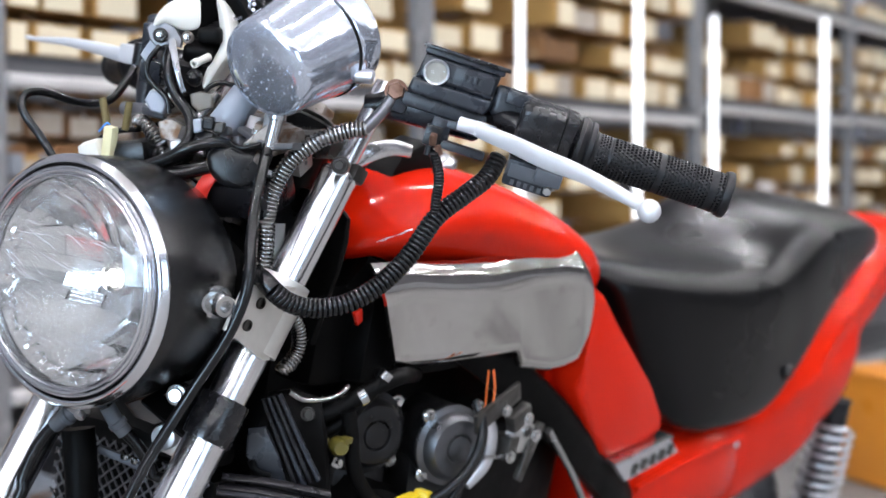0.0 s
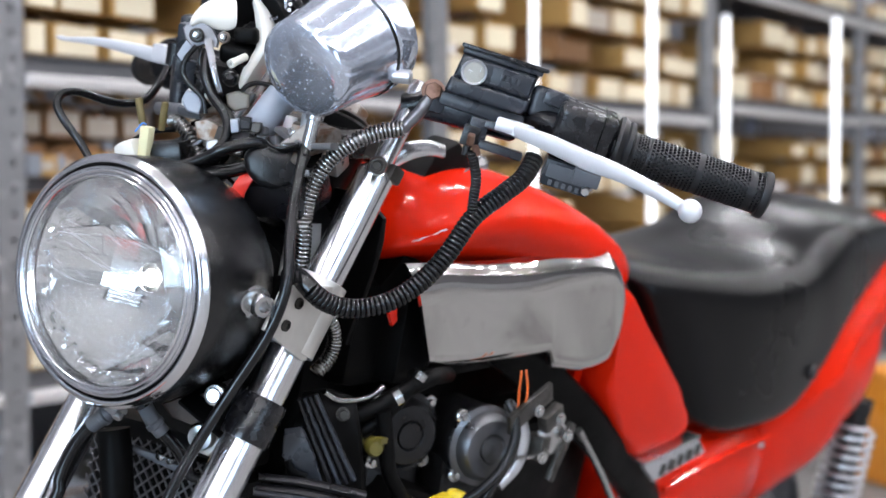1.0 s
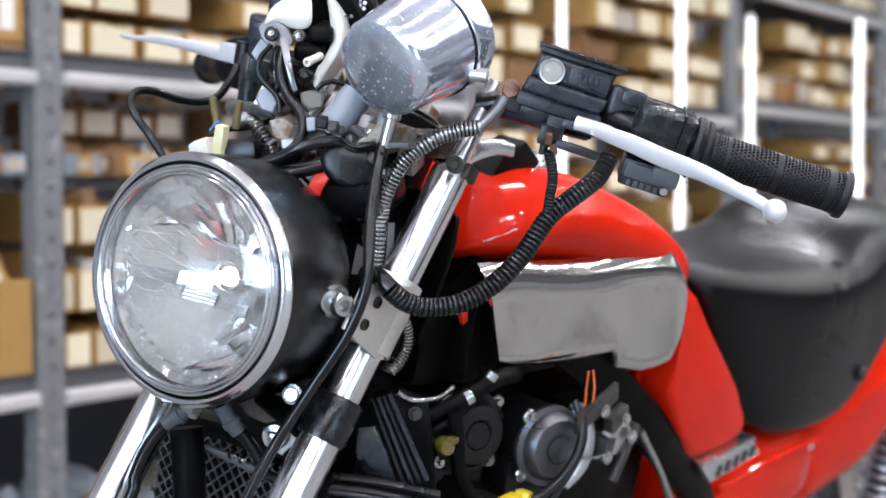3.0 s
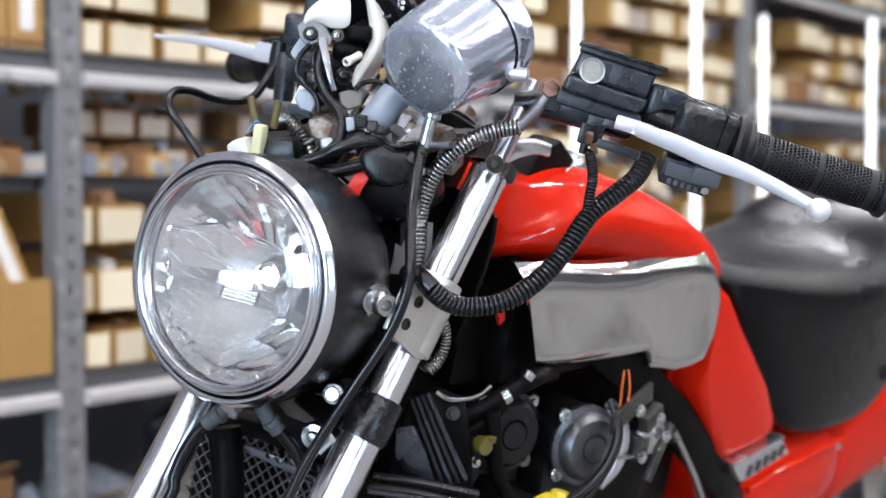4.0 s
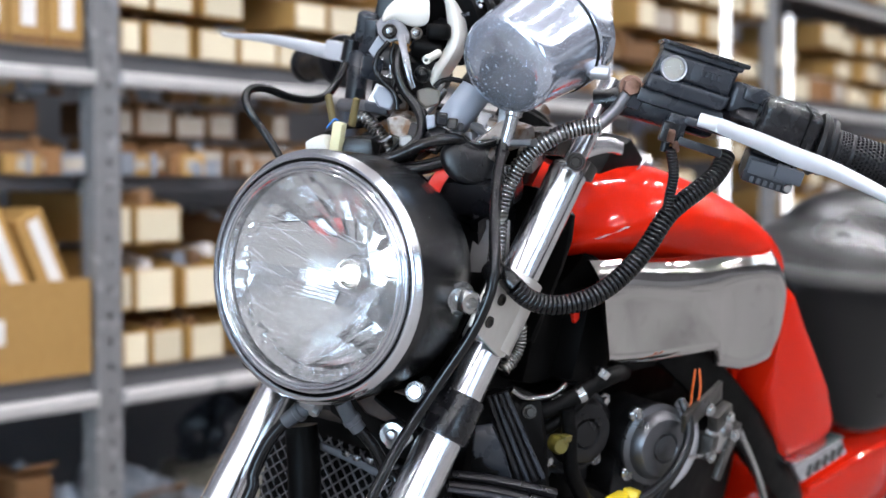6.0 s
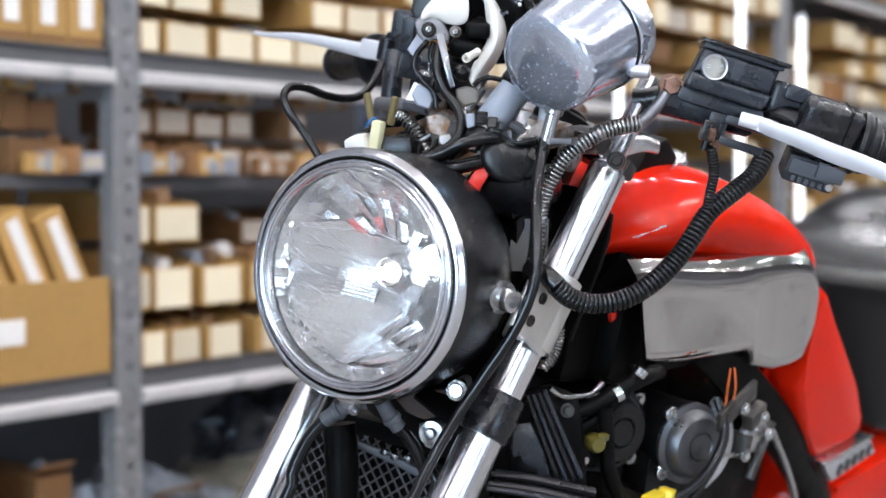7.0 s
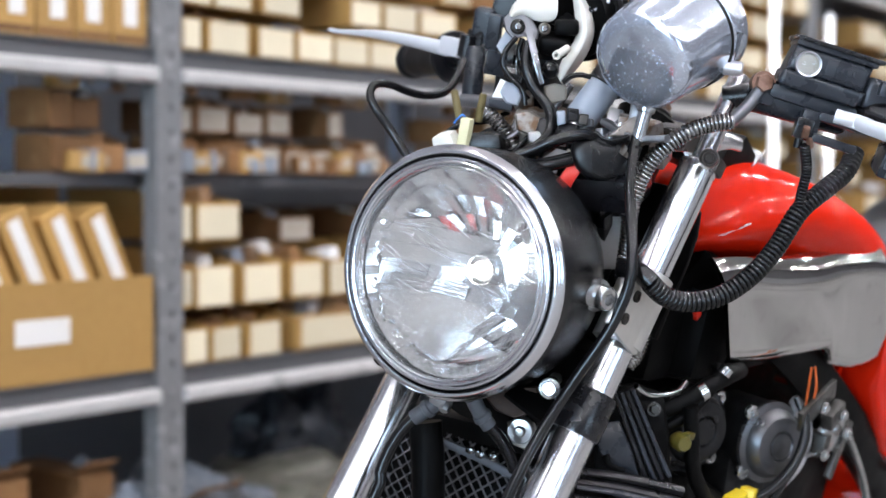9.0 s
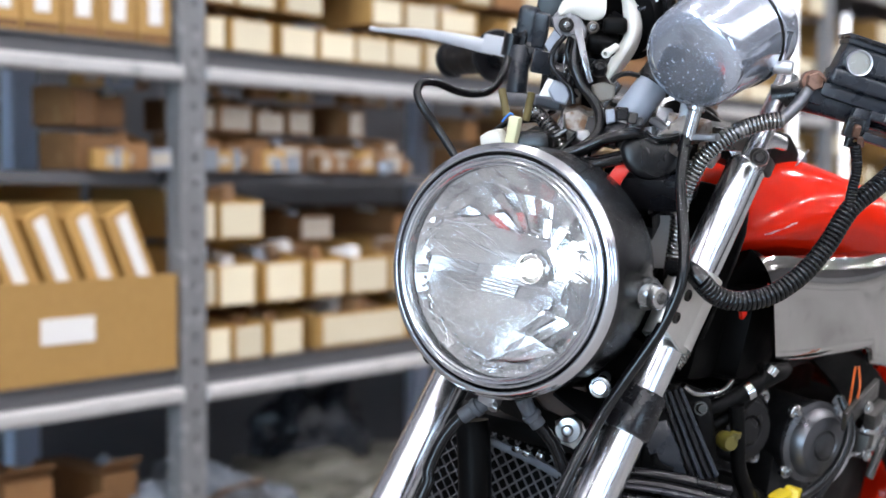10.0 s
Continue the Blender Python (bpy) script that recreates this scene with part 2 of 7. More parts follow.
RUSTY_CAST = mat("stained_cast_alloy", (0.46, 0.43, 0.4), (0.14, 0.11, 0.09), 0.42, 0.7, 110, 0.3, stain=(0.16, 0.09, 0.05), stain_scale=70, stain_at=0.5)
CONCRETE = mat("concrete_floor", (0.22, 0.217, 0.21), (0.17, 0.167, 0.163), 0.5, 0, 8, 0.15, stain=(0.12, 0.118, 0.115), stain_scale=1.2, stain_at=0.56)
CEIL = mat("pale_roof_sheet", (0.44, 0.43, 0.42), (0.37, 0.36, 0.35), 0.6, 0, 6)
STEEL_GREY = mat("grey_shelf_paint", (0.12, 0.12, 0.125), (0.09, 0.09, 0.095), 0.5, 0.1, 14, 0.05, stain=(0.17, 0.17, 0.17), stain_scale=9, stain_at=0.62)
GALVANISED = mat("galvanised_steel", (0.41, 0.405, 0.4), (0.31, 0.305, 0.3), 0.5, 0.3, 22, 0.05, stain=(0.23, 0.23, 0.23), stain_scale=12, stain_at=0.58)
POST = mat("dull_slotted_steel", (0.24, 0.24, 0.245), (0.17, 0.17, 0.175), 0.5, 0.2, 30, 0.05, stain=(0.33, 0.33, 0.33), stain_scale=30, stain_at=0.56)
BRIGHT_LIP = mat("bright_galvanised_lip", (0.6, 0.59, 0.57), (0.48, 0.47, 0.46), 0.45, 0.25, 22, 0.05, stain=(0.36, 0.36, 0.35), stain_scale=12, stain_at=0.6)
# Pale blue of the rear posts is daylight put into the colour.
DAYLIT_POST = mat("daylit_post_blue", (0.6, 0.68, 0.84), (0.52, 0.6, 0.76), 0.5, 0, 14)
WHITE = mat("white_gloss_paint", (0.93, 0.93, 0.94), (0.9, 0.9, 0.92), 0.3, 0, 10)
CARD = mat("brown_cardboard", (0.46, 0.27, 0.08), (0.38, 0.21, 0.06), 0.75, 0, 60, 0.15, stain=(0.3, 0.17, 0.055), stain_scale=5, stain_at=0.62, random_tint=0.18)
# Darker card; on the dim shelves its colour holds their shade.
CARD_DARK = mat("shaded_worn_cardboard", (0.27, 0.13, 0.045), (0.17, 0.08, 0.028), 0.75, 0, 60, 0.15, stain=(0.4, 0.27, 0.16), stain_scale=12, stain_at=0.62, random_tint=0.3)
PAPER = mat("cream_paper", (0.75, 0.67, 0.49), (0.68, 0.59, 0.41), 0.7, 0, 20, 0.05, stain=(0.56, 0.43, 0.25), stain_scale=8, stain_at=0.62, random_tint=0.15)
# Label paper toned down with the shade of the dim shelves.
DIM_LABEL = mat("dim_grubby_label_paper", (0.5, 0.45, 0.38), (0.36, 0.3, 0.23), 0.6, 0, 30, stain=(0.25, 0.18, 0.12), stain_scale=20, stain_at=0.55)
LABEL = mat("white_label_paper", (0.82, 0.8, 0.76), (0.76, 0.74, 0.7), 0.6, 0, 30)
OLIVE_FILM = mat("olive_grey_film", (0.22, 0.21, 0.17), (0.13, 0.125, 0.1), 0.32, 0, 10, 0.3, stain=(0.3, 0.29, 0.25), stain_scale=8, stain_at=0.58)
FILM = mat("grey_plastic_film", (0.3, 0.33, 0.38), (0.18, 0.2, 0.22), 0.25, 0, 10, 0.3, stain=(0.1, 0.1, 0.1), stain_scale=8, stain_at=0.55)
ORANGE = mat("orange_enamel", (0.8, 0.3, 0.03), (0.7, 0.25, 0.03), 0.4, 0, 10)
MIRROR = mat("silvered_reflector", (0.89, 0.89, 0.89), (0.84, 0.84, 0.85), 0.06, 1.0, 20, 0.0, rough_var=0.03)
FLUTED = mat("silvered_fluted_band", (0.88, 0.89, 0.9), (0.8, 0.81, 0.83), 0.09, 1.0, 20, 0.0, rough_var=0.04)
POLISHED = mat("polished_cover_metal", (0.64, 0.63, 0.61), (0.6, 0.59, 0.57), 0.045, 1, 14, 0.05, rough_var=0.025, stain=(0.52, 0.51, 0.49), stain_scale=40, stain_at=0.62, bump_scale=14)
BULB = glow("lit_bulb", (0.84, 0.92, 1.0), 165.0)
TUBE_LIGHT = glow("lit_lens", (1.0, 0.985, 1.02), 215.0)
# Glow added so the upright white bars read fully bright.
WHITE_GLOW = glow("white_bar_glow", (0.95, 0.97, 1.0), 1.3)
LENS = clear("headlamp_glass", (0.97, 0.96, 0.95), 0.0)
LENS.node_tree.nodes["Principled BSDF"].inputs["Transmission Weight"].default_value = 0.95  # slight milkiness stands in for the bulb's bloom
SMALL_GLASS = clear("sight_glass", (0.9, 0.9, 0.88), 0.15)
DAYLIGHT = glow("daylight_backdrop", (0.58, 0.79, 1.0), 11.0)
# Glow of the panel added outside the south doorway, a side fill.
SIDE_FILL = glow("side_fill_glow", (0.6, 0.8, 1.0), 4.0)
BLUE_CAN = mat("pale_blue_grey_plastic", (0.36, 0.4, 0.46), (0.28, 0.31, 0.36), 0.32, 0, 40, 0.04)
INK = mat("dark_blue_black_plastic", (0.014, 0.017, 0.023), (0.022, 0.026, 0.034), 0.3, 0, 40, 0.12, stain=(0.09, 0.095, 0.105), stain_scale=70, stain_at=0.66, rough_var=0.1)

LEVER = mat("worn_lever_alloy", (0.75, 0.76, 0.79), (0.67, 0.68, 0.71), 0.36, 0.35, 60, 0.05)
SCUFFED = mat("scuffed_black_enamel", (0.006, 0.006, 0.007), (0.011, 0.011, 0.013), 0.24, 0, 40, 0.15, stain=(0.07, 0.07, 0.075), stain_scale=110, stain_at=0.7)
DULL_CAST = mat("dull_cast_alloy", (0.17, 0.17, 0.18), (0.1, 0.1, 0.105), 0.34, 0.85, 50, 0.15, stain=(0.06, 0.057, 0.05), stain_scale=16, stain_at=0.58)
DIRTY_CREAM = mat("dusty_cream_rubber", (0.36, 0.33, 0.28), (0.25, 0.23, 0.2), 0.5, 0, 40, 0.1, stain=(0.16, 0.14, 0.12), stain_scale=60, stain_at=0.55)
HOSE_GREY = mat("grey_crimped_rubber", (0.1, 0.105, 0.115), (0.07, 0.075, 0.085), 0.4, 0, 60, 0.05)
GRIP = mat("black_grip_rubber", (0.006, 0.006, 0.007), (0.009, 0.009, 0.011), 0.42, 0, 90, 0.0, rough_var=0.04, spec=0.4)
HAZY = mat("hazed_silver_field", (0.84, 0.84, 0.84), (0.76, 0.76, 0.77), 0.14, 1.0, 30, 0.0, rough_var=0.06)
HOSE_STEEL = mat("tarnished_hose_steel", (0.42, 0.41, 0.4), (0.3, 0.29, 0.28), 0.22, 1, 60, 0.04, stain=(0.16, 0.14, 0.11), stain_scale=50, stain_at=0.6)


SATIN = mat("satin_black_enamel", (0.004, 0.004, 0.0045), (0.007, 0.007, 0.008), 0.17, 0, 30, 0.0, rough_var=0.04, spec=0.6)


def streaks(material, scale, strength, turn=0.12):
    """Adds long fine scratches, running sideways, to a surface."""
    nt = material.node_tree
    co = nt.nodes.new("ShaderNodeTexCoord")
    mp = nt.nodes.new("ShaderNodeMapping")
    mp.inputs["Scale"].default_value, mp.inputs["Rotation"].default_value = scale, (turn, 0.0, 0.0)
    ns = nt.nodes.new("ShaderNodeTexNoise")
    ns.inputs["Scale"].default_value, ns.inputs["Detail"].default_value, ns.inputs["Roughness"].default_value = 1.0, 6, 0.7
    bp = nt.nodes.new("ShaderNodeBump")
    bp.inputs["Strength"].default_value, bp.inputs["Distance"].default_value = strength, 0.0012
    nt.links.new(co.outputs["Object"], mp.inputs["Vector"])
    nt.links.new(mp.outputs["Vector"], ns.inputs["Vector"])
    nt.links.new(ns.outputs["Fac"], bp.inputs["Height"])
    nt.links.new(bp.outputs["Normal"], nt.nodes["Principled BSDF"].inputs["Normal"])


streaks(FLUTED, (30, 26, 420), 0.15)
streaks(MIRROR, (36, 30, 300), 0.1, 0.5)
streaks(HAZY, (30, 40, 420), 0.3, 0.2)
streaks(SATIN, (1100, 12, 12), 0.25)


def speckle(material, scale, at, clean=1.0):
    """Pits the plating: small dull pale spots."""
    nt = material.node_tree
    bs = nt.nodes["Principled BSDF"]
    co = nt.nodes.new("ShaderNodeTexCoord")
    ns = nt.nodes.new("ShaderNodeTexNoise")
    ns.inputs["Scale"].default_value, ns.inputs["Detail"].default_value = scale, 3
    nt.links.new(co.outputs["Object"], ns.inputs["Vector"])
    mr = nt.nodes.new("ShaderNodeMapRange")
    mr.inputs["From Min"].default_value, mr.inputs["From Max"].default_value = at, at + 0.04
    mr.inputs["To Min"].default_value, mr.inputs["To Max"].default_value = clean, 0.35
    nt.links.new(ns.outputs["Fac"], mr.inputs["Value"])
    nt.links.new(mr.outputs["Result"], bs.inputs["Metallic"])


speckle(WORN_CHROME, 430, 0.645, 0.84)
speckle(CHROME, 420, 0.72)

PALE_WALL = mat("pale_wall_paint", (0.36, 0.365, 0.38), (0.3, 0.305, 0.32), 0.7, 0, 10, 0.1, stain=(0.24, 0.24, 0.25), stain_scale=1.5)
GREASY = mat("greasy_steel", (0.11, 0.105, 0.1), (0.05, 0.047, 0.042), 0.34, 0.8, 60, 0.2, stain=(0.03, 0.026, 0.02), stain_scale=30, stain_at=0.56)

# Darkened alloy: shade around the carburettors is put into the colour.
SHADED_ALLOY = mat("shaded_dark_alloy", (0.028, 0.028, 0.03), (0.016, 0.016, 0.017), 0.36, 0.6, 60, 0.2, stain=(0.06, 0.058, 0.055), stain_scale=40, stain_at=0.62)
SCRATCH = mat("white_scratched_glass", (0.85, 0.87, 0.92), (0.7, 0.72, 0.76), 0.3, 0.2, 60)
PACKET = mat("brown_and_white_packets", (0.3, 0.16, 0.07), (0.13, 0.07, 0.03), 0.4, 0, 30, 0.1, stain=(0.6, 0.56, 0.5), stain_scale=16, stain_at=0.56, random_tint=0.4)

DARK_WALL = mat("dark_wall_cladding", (0.15, 0.15, 0.16), (0.12, 0.12, 0.13), 0.7, 0, 10, 0.1)

# ---- room ----
def setting(name, bm, material, label, cat):
    return tagged(part(name, bm, material), label, cat, kind="structure")


X0, X1, Y0, Y1 = -17.0, 11.0, -2.4, 10.0
setting("floor", box(X1 - X0, Y1 - Y0, 0.1, m=pose((X0 + X1) / 2, (Y0 + Y1) / 2, -0.05)), CONCRETE, "stained grey concrete floor of a storage hall", "floor")
setting("wall_north", box(X1 - X0, 0.15, CEILING, m=pose((X0 + X1) / 2, Y0 - 0.075, CEILING / 2)), DARK_WALL, "dark grey clad wall behind the shelving", "wall")
DX0, DX1, DZ = 1.6, 4.8, 3.2  # unseen doorway, added for a glowing side fill
bm = join(box(DX0 - X0, 0.15, CEILING, m=pose((X0 + DX0) / 2, Y1 + 0.075, CEILING / 2)), box(X1 - DX1, 0.15, CEILING, m=pose((X1 + DX1) / 2, Y1 + 0.075, CEILING / 2)),
          box(DX1 - DX0, 0.15, CEILING - DZ, m=pose((DX0 + DX1) / 2, Y1 + 0.075, (CEILING + DZ) / 2)))
setting("wall_south", bm, DARK_WALL, "unseen dark grey clad wall with an added doorway", "wall")
# Unseen pale lower walls added so the side cover reflects grey.
for xa, xb in ((X0, DX0), (DX1, X1)):
    setting("dado", box(xb - xa, 0.03, 1.5, m=pose((xa + xb) / 2, Y1 - 0.016, 0.75)), PALE_WALL, "unseen pale lower wall, added for reflections", "wall")
setting("backdrop", box(DX1 - DX0 + 2, 0.05, DZ + 1, m=pose((DX0 + DX1) / 2, Y1 + 1.0, DZ / 2)), SIDE_FILL, "unseen glowing panel added outside the doorway as side fill", "backdrop")
EY0, EY1, EZ = -0.6, 4.6, 3.3  # unseen wide gateway ahead of the motorcycle, added for cool daylight from the front
bm = join(box(0.15, EY0 - Y0, CEILING, m=pose(X1 + 0.075, (Y0 + EY0) / 2, CEILING / 2)), box(0.15, Y1 - EY1, CEILING, m=pose(X1 + 0.075, (Y1 + EY1) / 2, CEILING / 2)),
          box(0.15, EY1 - EY0, CEILING - EZ, m=pose(X1 + 0.075, (EY0 + EY1) / 2, (CEILING + EZ) / 2)))
setting("wall_east", bm, PALE_WALL, "unseen plain pale painted wall with an added gateway", "wall")
# Unseen glowing panel added to supply the cool front light.
setting("backdrop", box(0.05, EY1 - EY0 + 2, EZ + 1, m=pose(X1 + 1.0, (EY0 + EY1) / 2, EZ / 2)), DAYLIGHT, "unseen daylight panel added outside the gateway for cool front light", "backdrop")
setting("wall_west", box(0.15, Y1 - Y0, CEILING, m=pose(X0 - 0.075, (Y0 + Y1) / 2, CEILING / 2)), DARK_WALL, "dark grey clad wall", "wall")
setting("dado", box(0.03, Y1 - Y0 - 0.1, 1.5, m=pose(X0 + 0.016, (Y0 + Y1) / 2, 0.75)), PALE_WALL, "unseen pale lower wall, added for reflections", "wall")
setting("ceiling", box(X1 - X0 + 0.3, Y1 - Y0 + 0.3, 0.1, m=pose((X0 + X1) / 2, (Y0 + Y1) / 2, CEILING + 0.05)), CEIL, "pale grey sheet roof of the hall", "ceiling")


def ceiling_light(x, y):
    e = tagged(new("ceiling_light"), "long grey ceiling light with a row of bright lenses, lit", "lamp", "long lights on the ceiling")
    e.matrix_world = pose(x, y, CEILING)
    for sx in (-0.45, 0.45):
        part("stem", cyl((sx, 0, -0.2), (0, 0, 1), 0.008, 0.2), STEEL_GREY, e)
    part("housing", box(1.35, 0.11, 0.07, 0.012, pose(0, 0, -0.235)), STEEL_GREY, e)
    for k in range(5):
        part("lens", lathe([(0, -0.279), (0.027, -0.278), (0.04, -0.272), (0.04, -0.268), (0, -0.268)], 20, pose(-0.5 + 0.25 * k, 0, 0)), TUBE_LIGHT, e)


for lx, ly in LAMPS + [(x, y) for x in (-7.2, -9.2, -11.2, -13.2, -15.2) for y in (-0.9, 1.3, 3.5, 5.7, 7.9)]:
    ceiling_light(lx, ly)

# ---- shelving ----
FRONT, BACK = -1.50, -2.02
POSTS = (0.34, -1.108, -2.553, -4.30, -5.95, -7.6)


def slotted_post(height):
    """A perforated angle post: two strips joined by bars, and a side flange."""
    w = 0.066
    bm = join(box(0.025, 0.003, height, m=pose(-w / 2 + 0.0125, 0, height / 2)), box(0.025, 0.003, height, m=pose(w / 2 - 0.0125, 0, height / 2)),
              box(0.003, 0.038, height, m=pose(-w / 2 + 0.0015, -0.0205, height / 2)), box(0.003, 0.038, height, m=pose(w / 2 - 0.0015, -0.0205, height / 2)))
    bm = join(bm, box(0.02, 0.002, height, m=pose(0, -0.006, height / 2)))
    k = 0
    while k * 0.05 < height - 0.05:
        bm = join(bm, box(0.0165, 0.003, 0.038, m=pose(0, 0, k * 0.05 + 0.025)))
        k += 1
    return bm


rack = tagged(new("storage_rack"), "long grey steel storage rack with slotted posts and loaded shelves", "shelving")
rack.matrix_world = pose(0, 0, 0)
for px in POSTS:
    for py, m_ in ((FRONT, POST), (BACK, DAYLIT_POST)):
        part("post", slotted_post(2.6), m_, rack, "slotted galvanised upright" if py == FRONT else "rear upright, pale blue daylight in its colour", m=pose(px + (0.035 if py == BACK and px < -1.2 else 0), py, 0), smooth=0)

LEVELS = [  # left post, right post, top of the board
    (0, 1, 0.15), (0, 1, 0.592), (0, 1, 1.213), (0, 1, 1.83), (1, 2, 0.15), (1, 2, 0.588), (1, 2, 1.214), (1, 2, 1.83),
    (2, 3, 0.15), (2, 3, 0.60), (2, 3, 1.235), (2, 3, 1.83), (3, 4, 0.15), (3, 4, 0.62), (3, 4, 1.29), (3, 4, 1.74), (4, 5, 0.15), (4, 5, 0.62), (4, 5, 1.3), (4, 5, 1.74)]
for a, b, z in LEVELS:
    xa, xb = POSTS[a] - 0.034, POSTS[b] + 0.034
    w, xc = xa - xb, (xa + xb) / 2
    part("shelf_board", box(w, FRONT - BACK - 0.03, 0.022, m=pose(xc, (FRONT + BACK) / 2 - 0.004, z - 0.011)), STEEL_GREY, rack, smooth=0)
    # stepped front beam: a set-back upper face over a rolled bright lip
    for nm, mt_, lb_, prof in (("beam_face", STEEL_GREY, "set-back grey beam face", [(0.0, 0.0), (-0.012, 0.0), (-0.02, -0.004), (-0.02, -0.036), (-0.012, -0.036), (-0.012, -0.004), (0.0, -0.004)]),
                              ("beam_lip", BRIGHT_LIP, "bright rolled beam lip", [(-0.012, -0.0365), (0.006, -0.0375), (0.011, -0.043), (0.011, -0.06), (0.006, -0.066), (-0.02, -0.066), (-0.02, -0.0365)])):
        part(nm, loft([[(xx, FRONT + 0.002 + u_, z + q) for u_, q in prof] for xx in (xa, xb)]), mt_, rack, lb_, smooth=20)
for a, b in ((0, 1), (1, 2)):
    xa, xb = POSTS[a] - 0.034, POSTS[b] + 0.034
    part("middle_shelf", box(xa - xb, 0.46, 0.024, m=pose((xa + xb) / 2, FRONT - 0.29, 0.96)), STEEL_GREY, rack, "dark grey middle shelf board", smooth=0)

# ---- boxes on the rack ----
rng = random.Random(7)


def parts_bin(x, z, w, h, front, depth=0.36, dark=False, fill=0.72):
    """An open cardboard parts bin with a pasted paper front; x, z: middle of its foot."""
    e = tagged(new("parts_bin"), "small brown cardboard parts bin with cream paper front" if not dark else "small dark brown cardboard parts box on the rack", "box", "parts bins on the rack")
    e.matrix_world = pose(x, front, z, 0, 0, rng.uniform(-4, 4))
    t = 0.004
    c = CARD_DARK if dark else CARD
    part("base", box(w, depth, t, m=pose(0, -depth / 2, t / 2)), c, e, smooth=0)
    side = [(0, 0), (depth, 0), (depth, h), (depth * 0.45, h), (0, h * fill)]
    for sx in (-1, 1):
        part("side_wall", slab([(-p, q) for p, q in side], t, m=Matrix.Translation((sx * (w / 2 - t / 2), 0, 0)) @ Matrix(((0, 0, 1, 0), (1, 0, 0, 0), (0, 1, 0, 0), (0, 0, 0, 1)))), c, e, smooth=0)
    part("front_wall", box(w, t, h * fill, 0.0012, pose(0, -t / 2, h * fill / 2)), c, e, smooth=0)
    part("rear_wall", box(w - 2 * t, t, h, m=pose(0, -depth + t / 2, h / 2)), c, e, smooth=0)
    if not dark or rng.random() < 0.55:
        part("paper_front", box(w * rng.uniform(0.84, 0.95), 0.0016, h * fill * rng.uniform(0.78, 0.94), 0.0005, pose(rng.uniform(-0.003, 0.003), 0.0012, h * fill * 0.5)), DIM_LABEL if dark else PAPER, e, "pasted cream paper front", smooth=0)
    for k in range(rng.choice((1, 1, 2, 3))):
        s_ = rng.uniform(0.2, 0.42) * w
        part("packet", box(s_, depth * rng.uniform(0.14, 0.33), h * rng.uniform(0.3, 0.5), 0.004, pose(rng.uniform(-0.25, 0.25) * w, -depth * rng.uniform(0.2, 0.4), h * rng.uniform(0.62, 0.85), rng.uniform(-14, 14), rng.uniform(-16, 16), rng.uniform(-20, 20)), 1), rng.choice((PACKET, PACKET, CARD_DARK, LABEL, FILM)), e)
    return e


def row(z, h, start, end, wlo, whi, front=FRONT - 0.01, gap=0.0, dark=False, fill=0.72, depth=0.36):
    x = start
    while x - wlo > end:
        w = rng.uniform(wlo, whi)
        if rng.random() > gap:
            parts_bin(x - w / 2, z, w - 0.006, h * rng.uniform(0.82, 1.04), front - rng.uniform(0, 0.06) * depth / 0.36, depth=depth, dark=dark or rng.random() < 0.12, fill=fill * rng.uniform(0.85, 1.1))
        x -= w * rng.uniform(1.0, 1.12)


def bins(z, h, edges, front=FRONT - 0.006, fill=0.72):
    for a, b in edges:
        parts_bin((a + b) / 2, z, a - b - 0.003, h, front, fill=fill)


# second bay, lower shelf: three uneven rows of bins
bins(0.592, 0.098, ((-1.145, -1.213), (-1.221, -1.311), (-1.327, -1.432)))
bins(0.592, 0.105, ((-1.475, -1.80), (-1.81, -1.95), (-1.96, -2.12), (-2.13, -2.25), (-2.27, -2.41)))
bins(0.704, 0.115, ((-1.146, -1.17), (-1.182, -1.289), (-1.311, -1.441), (-1.458, -1.571), (-1.583, -1.72), (-1.73, -1.85), (-1.86, -2.0), (-2.02, -2.14), (-2.16, -2.3)))
bins(0.838, 0.105, ((-1.146, -1.172), (-1.181, -1.311)))
part_tops = [(-1.6, 0.825), (-1.93, 0.825), (-2.2, 0.825)]
for bx, bz in part_tops:
    parts_bin(bx, bz, 0.1, 0.07, FRONT - 0.12, dark=True)
# second bay, upper shelf
bins(1.217, 0.088, ((-1.148, -1.2), (-1.213, -1.346), (-1.362, -1.48), (-1.483, -1.6), (-1.604, -1.72), (-1.724, -1.84), (-1.85, -1.98), (-1.99, -2.1), (-2.11, -2.24), (-2.25, -2.38), (-2.39, -2.5)))
bins(1.308, 0.085, ((-1.148, -1.23), (-1.24, -1.345), (-1.372, -1.496), (-1.66, -1.77), (-1.78, -1.9), (-1.92, -2.06), (-2.2, -2.32), (-2.33, -2.48)))
row(1.397, 0.09, -1.15, -2.5, 0.1, 0.14, gap=0.2)
row(1.49, 0.09, -1.15, -2.5, 0.1, 0.14, gap=0.3)
# dim rows on the middle shelf, first and second bay; shade is in the darker card
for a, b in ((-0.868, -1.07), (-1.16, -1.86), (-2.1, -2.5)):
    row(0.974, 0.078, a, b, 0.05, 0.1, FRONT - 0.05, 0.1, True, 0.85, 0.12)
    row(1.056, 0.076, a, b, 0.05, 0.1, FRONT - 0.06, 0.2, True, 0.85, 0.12)
